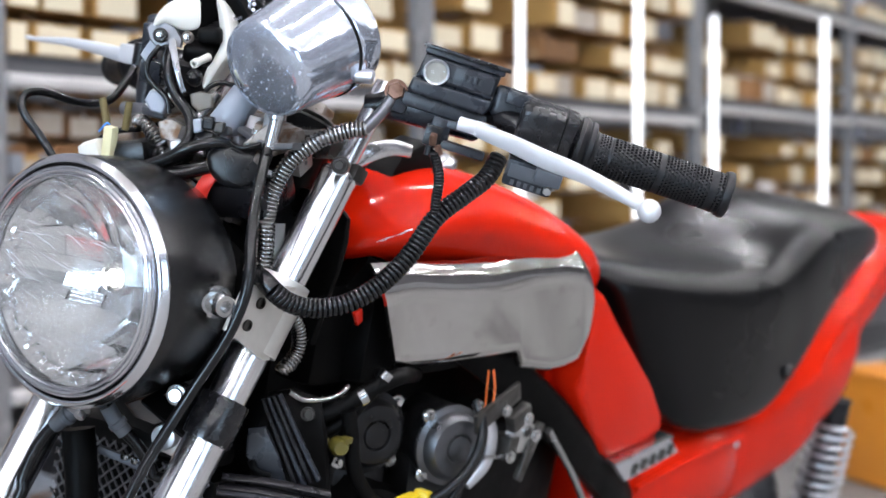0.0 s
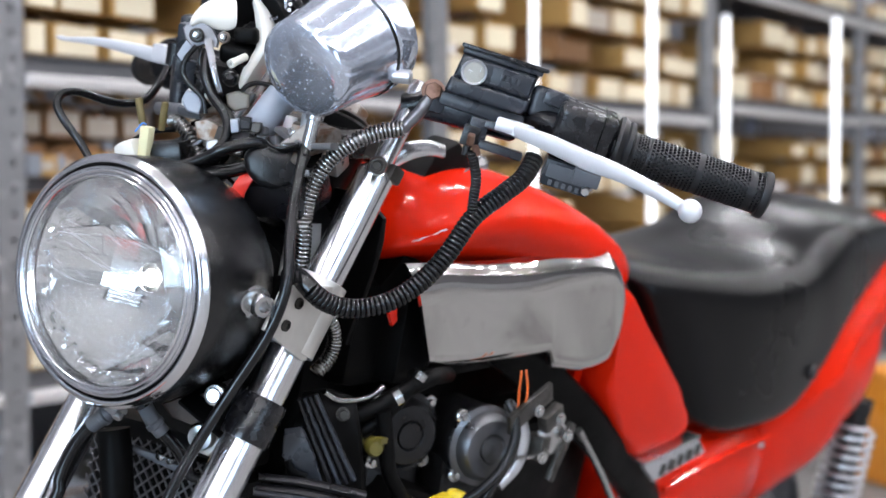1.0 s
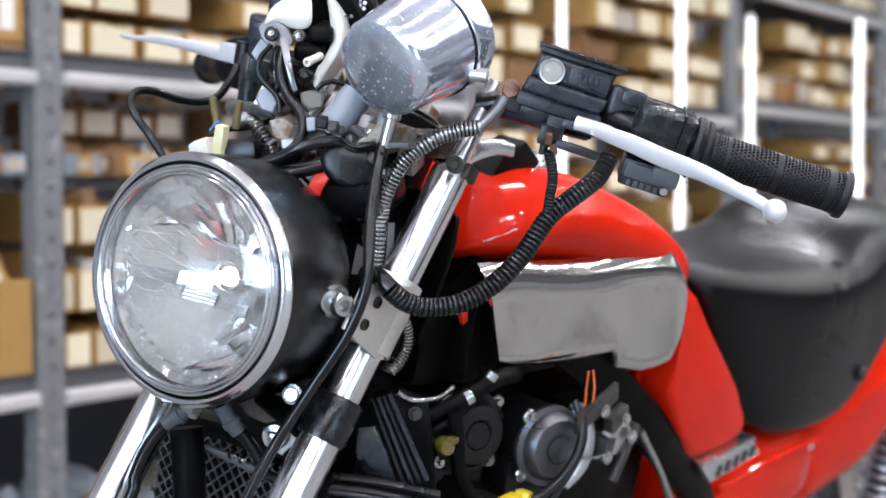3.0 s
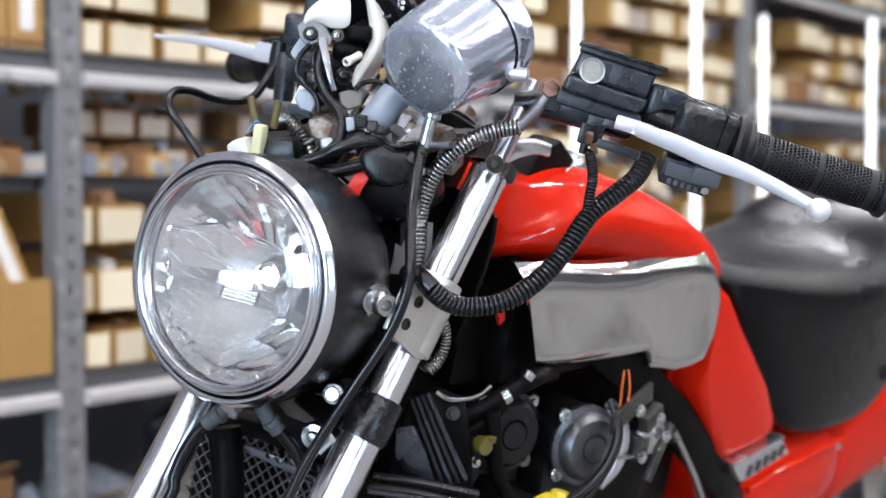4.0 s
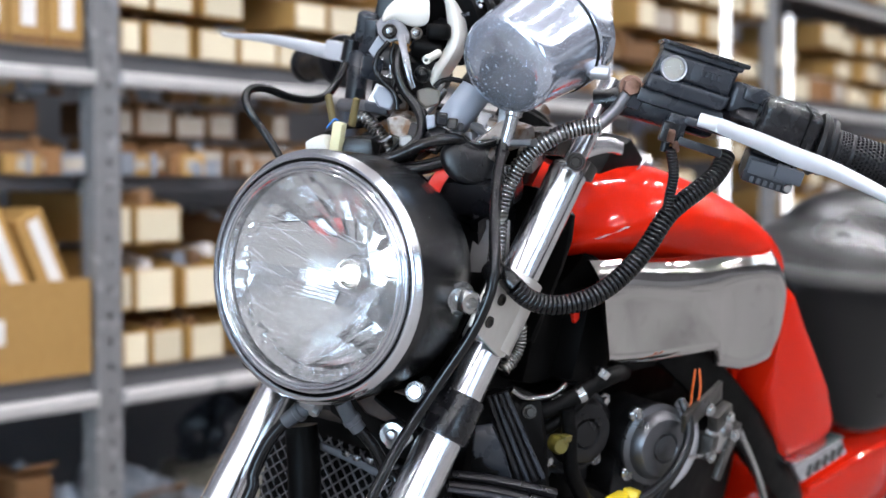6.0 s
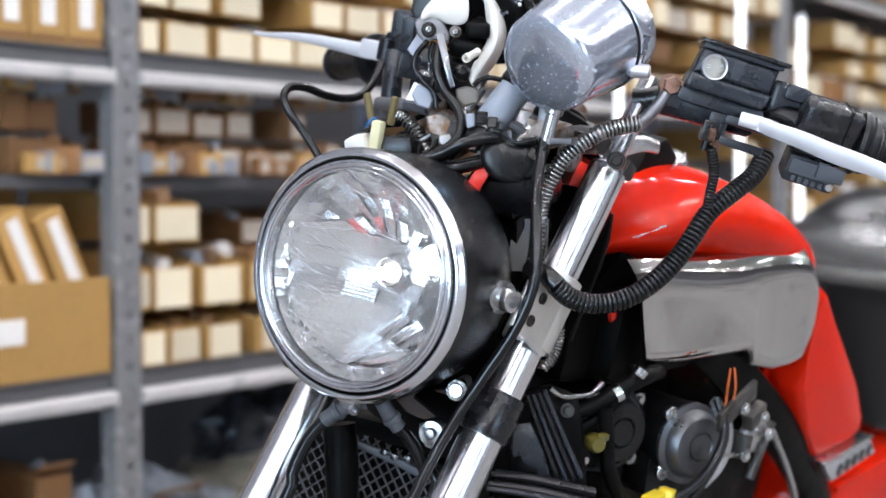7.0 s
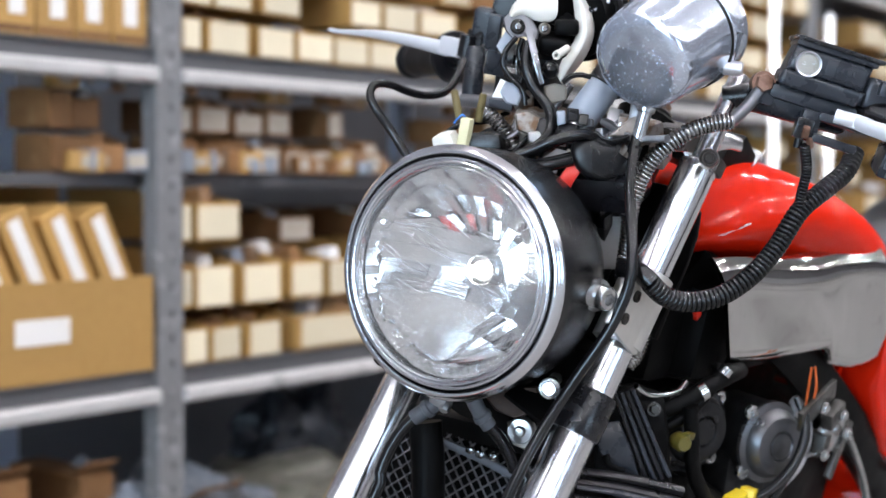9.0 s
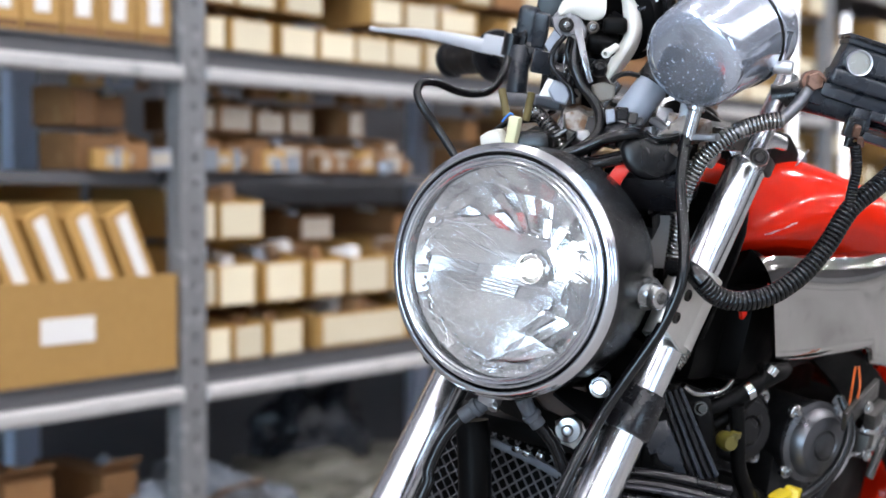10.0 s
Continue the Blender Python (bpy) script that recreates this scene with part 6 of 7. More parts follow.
TOP = [(-0.281, 0.935), (-0.392, 0.9375), (-0.472, 0.945), (-0.523, 0.952), (-0.545, 0.95), (-0.563, 0.936), (-0.572, 0.914)]
BOT = [(-0.297, 0.842), (-0.353, 0.842), (-0.414, 0.845), (-0.453, 0.848), (-0.458, 0.832), (-0.499, 0.826), (-0.521, 0.828), (-0.539, 0.833), (-0.557, 0.858), (-0.5635, 0.876), (-0.568, 0.892), (-0.572, 0.902)]


def along(pts, x):
    for (a, p), (b, q) in zip(pts, pts[1:]):
        if b <= x <= a:
            return p + (q - p) * (a - x) / max(a - b, 1e-6)
    return pts[0][1] if x > pts[0][0] else pts[-1][1]


knots = [0, 0.03, 0.1, 0.18, 0.26, 0.34, 0.42, 0.5, 0.55, 0.586, 0.6, 0.612, 0.65, 0.7, 0.76, 0.82, 0.86, 0.9, 0.935, 0.965, 0.985, 1.0]
cols = [a + (b - a) * k / 3 for a, b in zip(knots, knots[1:]) for k in range(3)] + [1.0]
rows = []
for c in cols:
    x0 = -0.281 - 0.291 * c
    x = -0.281 - 0.307 * c
    zt, zb = along(TOP, x0), along(BOT, min(x0, -0.297))
    zb = min(zb, zt - 0.008)
    line = []
    for k in range(29):
        v = (k / 28) ** 1.25
        z = zt + (zb - zt) * v
        roll = 0.0
        d = zt - z
        if d < 0.034:
            roll = 0.0125 * (1 - d / 0.034) ** 2.2
        de = max(0.0, (c - 0.9) / 0.1)
        roll += 0.007 * de * de
        d2 = z - zb
        if d2 < 0.006:
            roll += 0.004 * (1 - d2 / 0.006)
        roll += 0.0018 * math.sin(x * 34) * (1 - v) * v * 4 + 0.0004 * math.sin(x * 80 + 3 * v) * (1 - v) ** 2
        slant = -0.016 * v * (1 - min(c / 0.2, 1))
        line.append(cover_point(x + slant, z, roll))
    rows.append(line)
part("side_cover", sheet(rows, 0.004, (0.15, 0.95, 0.25)), POLISHED, bike, "polished metal cover on the tank side", smooth=50)

# knee panel below the tank
KP = [(-0.59, 0.912), (-0.605, 0.9), (-0.65, 0.866), (-0.70, 0.831), (-0.766, 0.784), (-0.815, 0.746), (-0.822, 0.733), (-0.815, 0.719), (-0.786, 0.712), (-0.70, 0.708), (-0.684, 0.716), (-0.655, 0.742), (-0.62, 0.77), (-0.597, 0.8), (-0.594, 0.835), (-0.59, 0.87)]
kp = part("knee_panel", slab(KP, 0.05, 0.012, Matrix.Translation((0, 0.122, 0)) @ MY, 4), RED, bike, "glossy red knee panel", smooth=50)
part("panel_lip", slab([(x * 0.985 - 0.006 if i > 6 else x, z - (0.006 if i > 6 else 0)) for i, (x, z) in enumerate(KP)], 0.02, 0.003, Matrix.Translation((0.01, 0.1, -0.004)) @ MY, 2), RED, kp, "recessed red inner lip", smooth=50)
part("knee_panel", slab(KP, 0.05, 0.012, Matrix.Translation((0, -0.122, 0)) @ MY, 4), RED, bike, "glossy red knee panel", smooth=50)

# seat
SEAT = [(-0.80, 0.07, 0.885, 0.745, 0.085), (-0.812, 0.088, 0.897, 0.722, 0.112), (-0.85, 0.104, 0.906, 0.704, 0.134), (-0.92, 0.12, 0.903, 0.696, 0.144), (-1.0, 0.134, 0.9, 0.695, 0.15), (-1.08, 0.142, 0.902, 0.696, 0.153), (-1.13, 0.143, 0.908, 0.7, 0.153),
        (-1.165, 0.142, 0.913, 0.71, 0.152), (-1.195, 0.14, 0.92, 0.724, 0.151), (-1.225, 0.138, 0.938, 0.742, 0.149), (-1.265, 0.136, 0.953, 0.768, 0.147), (-1.32, 0.13, 0.962, 0.81, 0.14), (-1.4, 0.121, 0.965, 0.85, 0.13), (-1.5, 0.108, 0.96, 0.88, 0.115),
        (-1.6, 0.092, 0.949, 0.895, 0.098), (-1.68, 0.072, 0.933, 0.9, 0.078), (-1.72, 0.05, 0.915, 0.9, 0.05)]
rings = []
for x, w, top, bot, wb in SEAT:
    dish = 0.014 * math.sin(math.pi * (-0.83 - x) / 0.34) if -1.17 < x < -0.83 else 0.0
    deep = top - bot
    half = [(0.0, top - dish), (0.3 * w, top - dish * 0.9), (0.58 * w, top - 0.003 - dish * 0.45), (0.8 * w, top - 0.009), (0.94 * w, top - min(0.024, deep * 0.25)), (w + 0.03 * (wb - w), top - min(0.05, deep * 0.42)), (w + 0.45 * (wb - w), top - deep * 0.6),
            (w + 0.85 * (wb - w), bot + deep * 0.15), (wb, bot + deep * 0.05), (0.96 * wb, bot), (0.6 * wb, bot), (0.0, bot)]
    ring = half + [(-y, z) for y, z in half[-2:0:-1]]
    rings.append([(x + 0.012 + max(0.0, 1 - (-0.8 - x) / 0.2) * 0.6 * (z - 0.85), y, z) for y, z in ring])
seat = part("seat", loft(rings), VINYL, bike, "black vinyl stepped seat", smooth=75)
mod = seat.modifiers.new("round", "SUBSURF")
mod.levels = mod.render_levels = 2
part("seat_latch", lathe([(0, 0.006), (0.009, 0.005), (0.011, 0.0)], 20, frame_to(V(-1.178, 0.151, 0.757), V(0, 1, 0))), BLACK_GLOSS, seat, "small black seat fixing")


def fairing(sections, n=36, pw=0.7):
    rings = []
    for x, w, top, bot in sections:
        zc, hh = (top + bot) / 2, (top - bot) / 2
        rings.append([(x, w * math.copysign(abs(math.cos(g)) ** pw, math.cos(g)), zc + hh * math.copysign(abs(math.sin(g)) ** pw, math.sin(g))) for g in [2 * math.pi * k / n for k in range(n)]])
    bm = loft(rings)
    return bm


fr = part("frame_cover", fairing([(-0.762, 0.118, 0.652, 0.6), (-0.775, 0.132, 0.668, 0.57), (-0.85, 0.14, 0.69, 0.56), (-0.95, 0.144, 0.703, 0.55), (-1.04, 0.146, 0.708, 0.55), (-1.088, 0.144, 0.706, 0.55), (-1.1, 0.134, 0.698, 0.56), (-1.104, 0.11, 0.68, 0.58)]), RED, bike, "glossy red side cover below the seat", smooth=50)
part("cover_screw", join(lathe([(0, 0.003), (0.005, 0.0025), (0.007, 0)], 16, frame_to(V(-1.085, 0.139, 0.664), V(0, 1, 0.2)))), ALLOY, fr, "bright cover screw")
part("crease", tube([V(-0.8, 0.141, 0.652), V(-0.9, 0.147, 0.668), V(-1.0, 0.1495, 0.677), V(-1.08, 0.1495, 0.678)], 0.004, 8, 30), RED, fr)
TAIL = [(-1.118, 0.1, 0.66, 0.56), (-1.121, 0.128, 0.69, 0.535), (-1.135, 0.143, 0.708, 0.525), (-1.19, 0.15, 0.735, 0.53), (-1.25, 0.155, 0.785, 0.543), (-1.32, 0.156, 0.822, 0.558), (-1.38, 0.154, 0.842, 0.573), (-1.43, 0.151, 0.858, 0.592), (-1.465, 0.148, 0.868, 0.618),
        (-1.482, 0.143, 0.872, 0.656), (-1.493, 0.138, 0.876, 0.7), (-1.52, 0.133, 0.885, 0.733), (-1.58, 0.126, 0.9, 0.757), (-1.66, 0.112, 0.915, 0.78), (-1.78, 0.09, 0.925, 0.82), (-1.9, 0.06, 0.925, 0.85), (-1.96, 0.03, 0.915, 0.88)]
fine_, _ = smooth_path([Vector(q) for q in TAIL], 110)
bm = fairing([tuple(q) for q in fine_], 72)
for v in bm.verts:
    # a fold runs up the flank; ahead of it the panel lies lower, and a shallow hollow follows it
    f = (v.co.x + 1.265 + 0.45 * (v.co.z - 0.6)) / 0.02
    low = 0.012 / (1 + math.exp(-max(min(f, 30), -30)))
    hollow = 0.008 * math.exp(-((v.co.x + 1.40 + 0.25 * (v.co.z - 0.62)) / 0.04) ** 2) * math.exp(-((v.co.z - 0.64) / 0.05) ** 2)
    shoulder = 0.009 * math.exp(-((v.co.z - 0.735 - 0.35 * (-1.3 - v.co.x)) / 0.02) ** 2)
    v.co.y -= math.copysign(min(low + hollow - shoulder, abs(v.co.y) * 0.3), v.co.y)
part("tail_fairing", bm, RED, bike, "glossy red tail fairing", smooth=60)
# riveted plate beside the frame
bd = part("name_plate", slab([(-0.70, 0.703), (-0.83, 0.716), (-0.862, 0.694), (-0.735, 0.679)], 0.006, 0.001, Matrix.Translation((0, 0.153, 0)) @ MY), ALLOY, bike, "dull alloy plate with worn lettering")
part("worn_lettering", join(*[box(0.015 if i % 2 else 0.012, 0.0015, 0.0135, 0.0004, pose(-0.75 - 0.0215 * i, 0.1568, 0.691 + 0.0025 * i, 0, -5, 0)) for i in range(5)]), GREASY, bd, "dark illegible lettering")
part("plate_edge", box(0.135, 0.02, 0.004, 0.001, pose(-0.765, 0.148, 0.712, 0, 5.5, 0)), BRIGHT, bd, "bright top edge")

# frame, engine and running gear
part("frame_spar", ribbon([V(-0.30, 0.05, 0.92), V(-0.4, 0.078, 0.875), V(-0.5, 0.098, 0.825), V(-0.64, 0.124, 0.735), V(-0.78, 0.128, 0.64), V(-0.86, 0.12, 0.56)], lambda s: 0.023, lambda s: 0.013, (0.6, 0, 0.8)), SHADE_BLACK, bike, "black steel frame spar")
part("frame_spar", ribbon([V(-0.30, -0.06, 0.93), V(-0.5, -0.122, 0.832), V(-0.78, -0.128, 0.645), V(-0.86, -0.12, 0.56)], lambda s: 0.03, lambda s: 0.013, (0.6, 0, 0.8)), SHADE_BLACK, bike, "black steel frame spar")
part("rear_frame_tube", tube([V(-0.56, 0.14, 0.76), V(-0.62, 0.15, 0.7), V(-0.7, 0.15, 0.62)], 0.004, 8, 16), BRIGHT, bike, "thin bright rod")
ab = part("air_box", box(0.32, 0.17, 0.09, 0.02, pose(-0.46, 0, 0.86)), SHADE_BLACK, bike, "black air box under the tank")
part("duct", box(0.2, 0.12, 0.1, 0.02, pose(-0.36, 0, 0.86)), SHADE_BLACK, ab)
# Added dark block keeps the shaded gap under the tank black.
part("plenum", box(0.4, 0.1, 0.2, 0.02, pose(-0.44, -0.02, 0.74)), SHADE_BLACK, ab)
eng = part("engine", box(0.42, 0.28, 0.3, 0.03, pose(-0.55, 0, 0.42)), SHADE_BLACK, bike, "near-black engine block, bay shade in its colour")
part("front_cylinder", box(0.2, 0.22, 0.3, 0.02, pose(-0.36, 0, 0.56, 0, -20, 0)), SHADE_BLACK, eng)
part("rear_cylinder", box(0.2, 0.2, 0.2, 0.02, pose(-0.58, 0, 0.66)), SHADE_BLACK, eng)
part("engine_cover", lathe([(0, 0.03), (0.07, 0.028), (0.095, 0.018), (0.1, 0)], 36, frame_to(V(-0.6, 0.14, 0.4), V(0, 1, 0))), SHADE_BLACK, eng)
for x, y, z in ((-0.403, 0.121, 0.764), (-0.333, 0.075, 0.772)):
    cm = frame_to(V(x, y, z), V(0.35, 0.93, 0.1), (0, 0, 1))
    cb = part("carburettor", join(lathe([(0.03, -0.06), (0.036, -0.05), (0.037, -0.004), (0.0385, 0.0), (0.0385, 0.004)], 40, cm), box(0.05, 0.07, 0.06, 0.01, cm @ pose(-0.035, 0, -0.035))), SHADED_ALLOY, bike, "grey alloy carburettor")
    part("cap", lathe([(0.0385, 0.004), (0.0385, 0.008), (0.033, 0.01), (0.031, 0.016), (0.027, 0.021), (0.016, 0.023), (0.0145, 0.0225), (0.013, 0.02), (0.012, 0.0225), (0, 0.023)], 44, cm), DULL_CAST if x < -0.35 else SHADED_ALLOY, cb, "round alloy diaphragm cap")
    for g in (45, 135, 225, 315):
        q = cm @ V(0.039 * math.cos(radians(g)), 0.039 * math.sin(radians(g)), 0.002)
        part("cap_ear", join(cyl(q, cm.to_3x3() @ V(0, 0, 1), 0.007, 0.006, 0.001, 14), hexhead(q + cm.to_3x3() @ V(0, 0, 0.006), cm.to_3x3() @ V(0, 0, 1), 0.0035, 0.003)), BRIGHT, cb)
    part("bowl", box(0.05, 0.05, 0.035, 0.008, cm @ pose(-0.062, 0, -0.02)), SHADED_ALLOY, cb, "float bowl")
cm = frame_to(V(-0.403, 0.121, 0.764), V(0.35, 0.93, 0.1), (0, 0, 1))
part("cap_plate", ribbon([cm @ V(0.046 * math.cos(g), -0.046 * math.sin(g), 0.008) for g in (0.5, 0.9, 1.3, 1.7, 2.1, 2.6)], lambda s: 0.004, lambda s: 0.007 - 0.004 * abs(s - 0.5), cm.to_3x3() @ V(0, 0, 1)), ALLOY, bike, "bright curved carburettor edge plate")
part("overflow_hose", tube([cm @ V(0.046, -0.012, 0.02), cm @ V(0.02, -0.016, 0.034), cm @ V(-0.01, -0.008, 0.036), cm @ V(-0.05, 0.012, 0.03)], 0.0038, 10, 20), RUBBER, bike, "thin black hose over the carburettor cap")
lk = part("throttle_linkage", join(box(0.07, 0.005, 0.02, 0.001, pose(-0.43, 0.152, 0.806, 0, 22, 0)), box(0.03, 0.012, 0.018, 0.003, pose(-0.462, 0.158, 0.794, 0, 25, 0)), box(0.012, 0.006, 0.06, 0.001, pose(-0.488, 0.162, 0.757, 0, -22, 0)), box(0.016, 0.02, 0.024, 0.003, pose(-0.462, 0.15, 0.762))), GREASY, bike, "grey throttle linkage plates")
part("pulley", lathe([(0, 0), (0.016, 0), (0.018, 0.002), (0.015, 0.005), (0.018, 0.008), (0.016, 0.01), (0, 0.01)], 24, frame_to(V(-0.478, 0.15, 0.772), V(0.2, 1, 0))), BRIGHT, lk)
for p in (V(-0.44, 0.156, 0.803), V(-0.466, 0.166, 0.795), V(-0.486, 0.167, 0.775), V(-0.458, 0.16, 0.755)):
    part("bolt", hexhead(p, V(0.3, 1, 0.1), 0.0042, 0.004, 0.006), BRIGHT, lk)
part("link_rod", tube([V(-0.425, 0.152, 0.757), V(-0.445, 0.155, 0.756), V(-0.46, 0.155, 0.757)], 0.002, 8, 10), BRIGHT, lk)
for k, dy in ((0, 0.0), (1, 0.004)):
    part("orange_wire", tube([V(-0.412 - 0.008 * k, 0.145, 0.842), V(-0.413 - 0.008 * k, 0.146 + dy, 0.825), V(-0.415 - 0.005 * k, 0.147 + dy, 0.808), V(-0.41, 0.15, 0.792)], 0.0011, 8, 16), ORANGE_WIRE, bike, "orange electrical wire")
part("carburettor_lead", tube([V(-0.407, 0.151, 0.8), V(-0.402, 0.158, 0.78), V(-0.39, 0.158, 0.755), V(-0.37, 0.152, 0.735), V(-0.355, 0.145, 0.725)], 0.0042, 10, 24), RUBBER, bike, "black electrical lead")
part("wiring_plug", join(lathe([(0, 0), (0.006, 0.0), (0.008, 0.004), (0.008, 0.014), (0.006, 0.018), (0, 0.018)], 18, frame_to(V(-0.262, 0.099, 0.778), V(0.6, 0.8, 0.1))), box(0.01, 0.007, 0.006, 0.001, pose(-0.258, 0.112, 0.786))), YELLOW_OLD, bike, "dull yellow wiring plug")
part("yellow_plug", join(box(0.026, 0.013, 0.012, 0.002, pose(-0.336, 0.134, 0.722, 0, 6, 0)), box(0.016, 0.015, 0.016, 0.003, pose(-0.354, 0.138, 0.724, 0, -10, 10))), YELLOW, bike, "bright yellow wiring plug")
part("yellow_terminal", box(0.012, 0.012, 0.018, 0.002, pose(-0.262, 0.08, 0.778, 10, 20, 0)), mat("dirty_yellow_plastic", (0.3, 0.26, 0.05), (0.2, 0.17, 0.04), 0.5), bike, "dirty yellow terminal")
# coolant and vacuum hoses; the black ones hold the bay's shade in their colour
for nm, pts, r, m_ in (
        ("fuel_hose", [V(-0.24, 0.07, 0.79), V(-0.262, 0.095, 0.808), V(-0.28, 0.106, 0.824), V(-0.31, 0.116, 0.838), V(-0.36, 0.1, 0.83)], 0.0075, SHADE_BLACK),
        ("breather_hose", [V(-0.25, 0.08, 0.775), V(-0.27, 0.1, 0.8), V(-0.288, 0.112, 0.832), V(-0.3, 0.104, 0.84)], 0.0055, SHADE_BLACK),
        ("drain_hose", [V(-0.262, 0.105, 0.81), V(-0.268, 0.11, 0.785), V(-0.275, 0.115, 0.755), V(-0.295, 0.12, 0.73), V(-0.32, 0.12, 0.71), V(-0.34, 0.11, 0.66)], 0.0068, SHADE_BLACK),
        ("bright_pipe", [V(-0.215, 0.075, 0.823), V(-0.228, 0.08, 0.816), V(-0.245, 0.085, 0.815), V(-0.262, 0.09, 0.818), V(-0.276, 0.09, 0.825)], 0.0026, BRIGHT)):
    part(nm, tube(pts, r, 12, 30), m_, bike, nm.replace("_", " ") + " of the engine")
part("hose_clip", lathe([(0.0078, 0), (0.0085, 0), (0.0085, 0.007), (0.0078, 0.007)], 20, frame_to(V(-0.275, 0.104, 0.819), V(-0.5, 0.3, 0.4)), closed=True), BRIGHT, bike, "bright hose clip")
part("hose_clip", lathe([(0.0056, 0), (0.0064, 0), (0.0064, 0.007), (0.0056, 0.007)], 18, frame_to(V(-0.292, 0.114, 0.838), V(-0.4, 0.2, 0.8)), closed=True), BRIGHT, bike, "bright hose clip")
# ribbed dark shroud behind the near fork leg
sh_ = part("radiator_shroud", plate([V(-0.2202, 0.0484, 0.8120), V(-0.2337, 0.0651, 0.8201), V(-0.2468, 0.0852, 0.8160), V(-0.2487, 0.0965, 0.7890), V(-0.2486, 0.1172, 0.7246), V(-0.2230, 0.0832, 0.7163), V(-0.2099, 0.0554, 0.7442), V(-0.2126, 0.0472, 0.7819)], 0.006), SHADE_BLACK, bike, "dark plastic shroud beside the radiator")
for k in range(4):
    a, b, c = [V(*q) for q in [(-0.188, 0.0712, 0.8185), (-0.1963, 0.0872, 0.7892), (-0.2071, 0.1079, 0.7511)]]
    step_ = V(*(-0.0028, 0.0033, 0.0022)) * k
    part("slat", ribbon([a + step_, b + step_ * 1.12, c + step_ * 1.3], lambda s: 0.0018 + 0.0005 * s, lambda s: 0.004, (-0.58, 0.8, 0.0)), INK if k % 2 else BLACK, sh_, "dark vertical slat")
part("slotted_plate", plate([V(-0.1761, 0.0709, 0.7943), V(-0.1849, 0.0820, 0.7989), V(-0.1902, 0.0964, 0.7775), V(-0.1930, 0.1069, 0.7572), V(-0.1807, 0.0898, 0.7559), V(-0.1742, 0.0752, 0.7724)], 0.003), INK, sh_, "blue-black slotted plate")
part("slot", ribbon([V(-0.1730, 0.0826, 0.7713), V(-0.1741, 0.0862, 0.7655), V(-0.1778, 0.0924, 0.7623), V(-0.1821, 0.0987, 0.7619)], lambda s: 0.0036 - 0.0016 * s, lambda s: 0.0012, (0, 0, 1)), SHADE_BLACK, sh_, "dark slot")
for k in range(6):
    a, b, c = V(-0.1474, 0.0764, 0.7595), V(-0.1777, 0.1025, 0.7582), V(-0.2137, 0.1379, 0.7533)
    d_ = V(0.004, 0.002, -0.0058) * (k + 0.25 * math.sin(k * 2.3))
    part("fold", ribbon([a + d_, b + d_ * 1.05, c + d_ * 1.15], lambda s: 0.0014 + 0.0022 * s, lambda s: 0.004, (0.3, 0.3, 1)), DUSTY if k == 2 else BLACK, sh_, "curved dark plastic fold")
part("shroud_bolt", hexhead(V(-0.2284, 0.0888, 0.8059), V(0.7, 0.7, 0.2), 0.0045, 0.005, 0.006), GREASY, sh_, "worn bolt")
# radiator with its diamond mesh guard
RX = -0.165
rad = part("radiator", box(0.03, 0.19, 0.34, 0.006, pose(RX - 0.02, -0.045, 0.57)), SHADE_BLACK, bike, "black radiator core")
part("header_tank", box(0.034, 0.19, 0.02, 0.008, pose(RX - 0.012, -0.045, 0.748, 8, 0, 0)), SHADE_BLACK, rad, "dark radiator top tank")
bm = None
for k in range(-26, 27):
    for sgn in (1, -1):
        y0, z0 = -0.02 + k * 0.0125, 0.5
        pts = []
        for y, z in ((y0, z0), (y0 + sgn * 0.26 * 0.9, z0 + 0.24)):
            pts.append((y, z))
        (ya, za), (yb, zb) = pts
        lo, hi = -0.135, 0.052
        ta, tb = 0.0, 1.0
        d = yb - ya
        t1, t2 = sorted(((lo - ya) / d, (hi - ya) / d))
        ta, tb = max(ta, t1), min(tb, t2)
        if tb - ta < 0.03:
            continue
        pa, pb_ = V(RX + 0.003, ya + d * ta, za + (zb - za) * ta), V(RX + 0.003, ya + d * tb, za + (zb - za) * tb)
        b = ribbon([pa, pb_], lambda s: 0.0009, lambda s: 0.0008, (1, 0, 0), 2)
        bm = b if bm is None else join(bm, b)
part("mesh_guard", bm, CAST, rad, "grey diamond mesh guard", smooth=0)
cbp = V(-0.1267, 0.0265, 0.7788)
part("cap_bolt", join(lathe([(0, 0.009), (0.0035, 0.0085), (0.0048, 0.006), (0.0048, 0.003), (0, 0.003)], 20, frame_to(cbp, V(0.9, 0.4, 0.1))), lathe([(0.0048, 0.0035), (0.0098, 0.003), (0.0108, 0.001), (0.0108, -0.008), (0, -0.008)], 24, frame_to(cbp, V(0.9, 0.4, 0.1)))), BRIGHT, rad, "bright mounting bolt")
part("bolt_bracket", plate([V(-0.1273, 0.0125, 0.7807), V(-0.1329, 0.0188, 0.7860), V(-0.1404, 0.0300, 0.7849), V(-0.1428, 0.0364, 0.7756), V(-0.1356, 0.0303, 0.7622), V(-0.1294, 0.0208, 0.7646)], 0.003), PLATE, rad, "grey steel bolt bracket")
# Added dark tube over the dark upright band of the mesh.
part("strut", tube([V(-0.1082, -0.0546, 0.7609), V(-0.1085, -0.0469, 0.7384), V(-0.1090, -0.0406, 0.7154), V(-0.1094, -0.0330, 0.6827)], 0.014, 18, 20), SHADE_BLACK, rad, "dark upright tube added before the radiator")
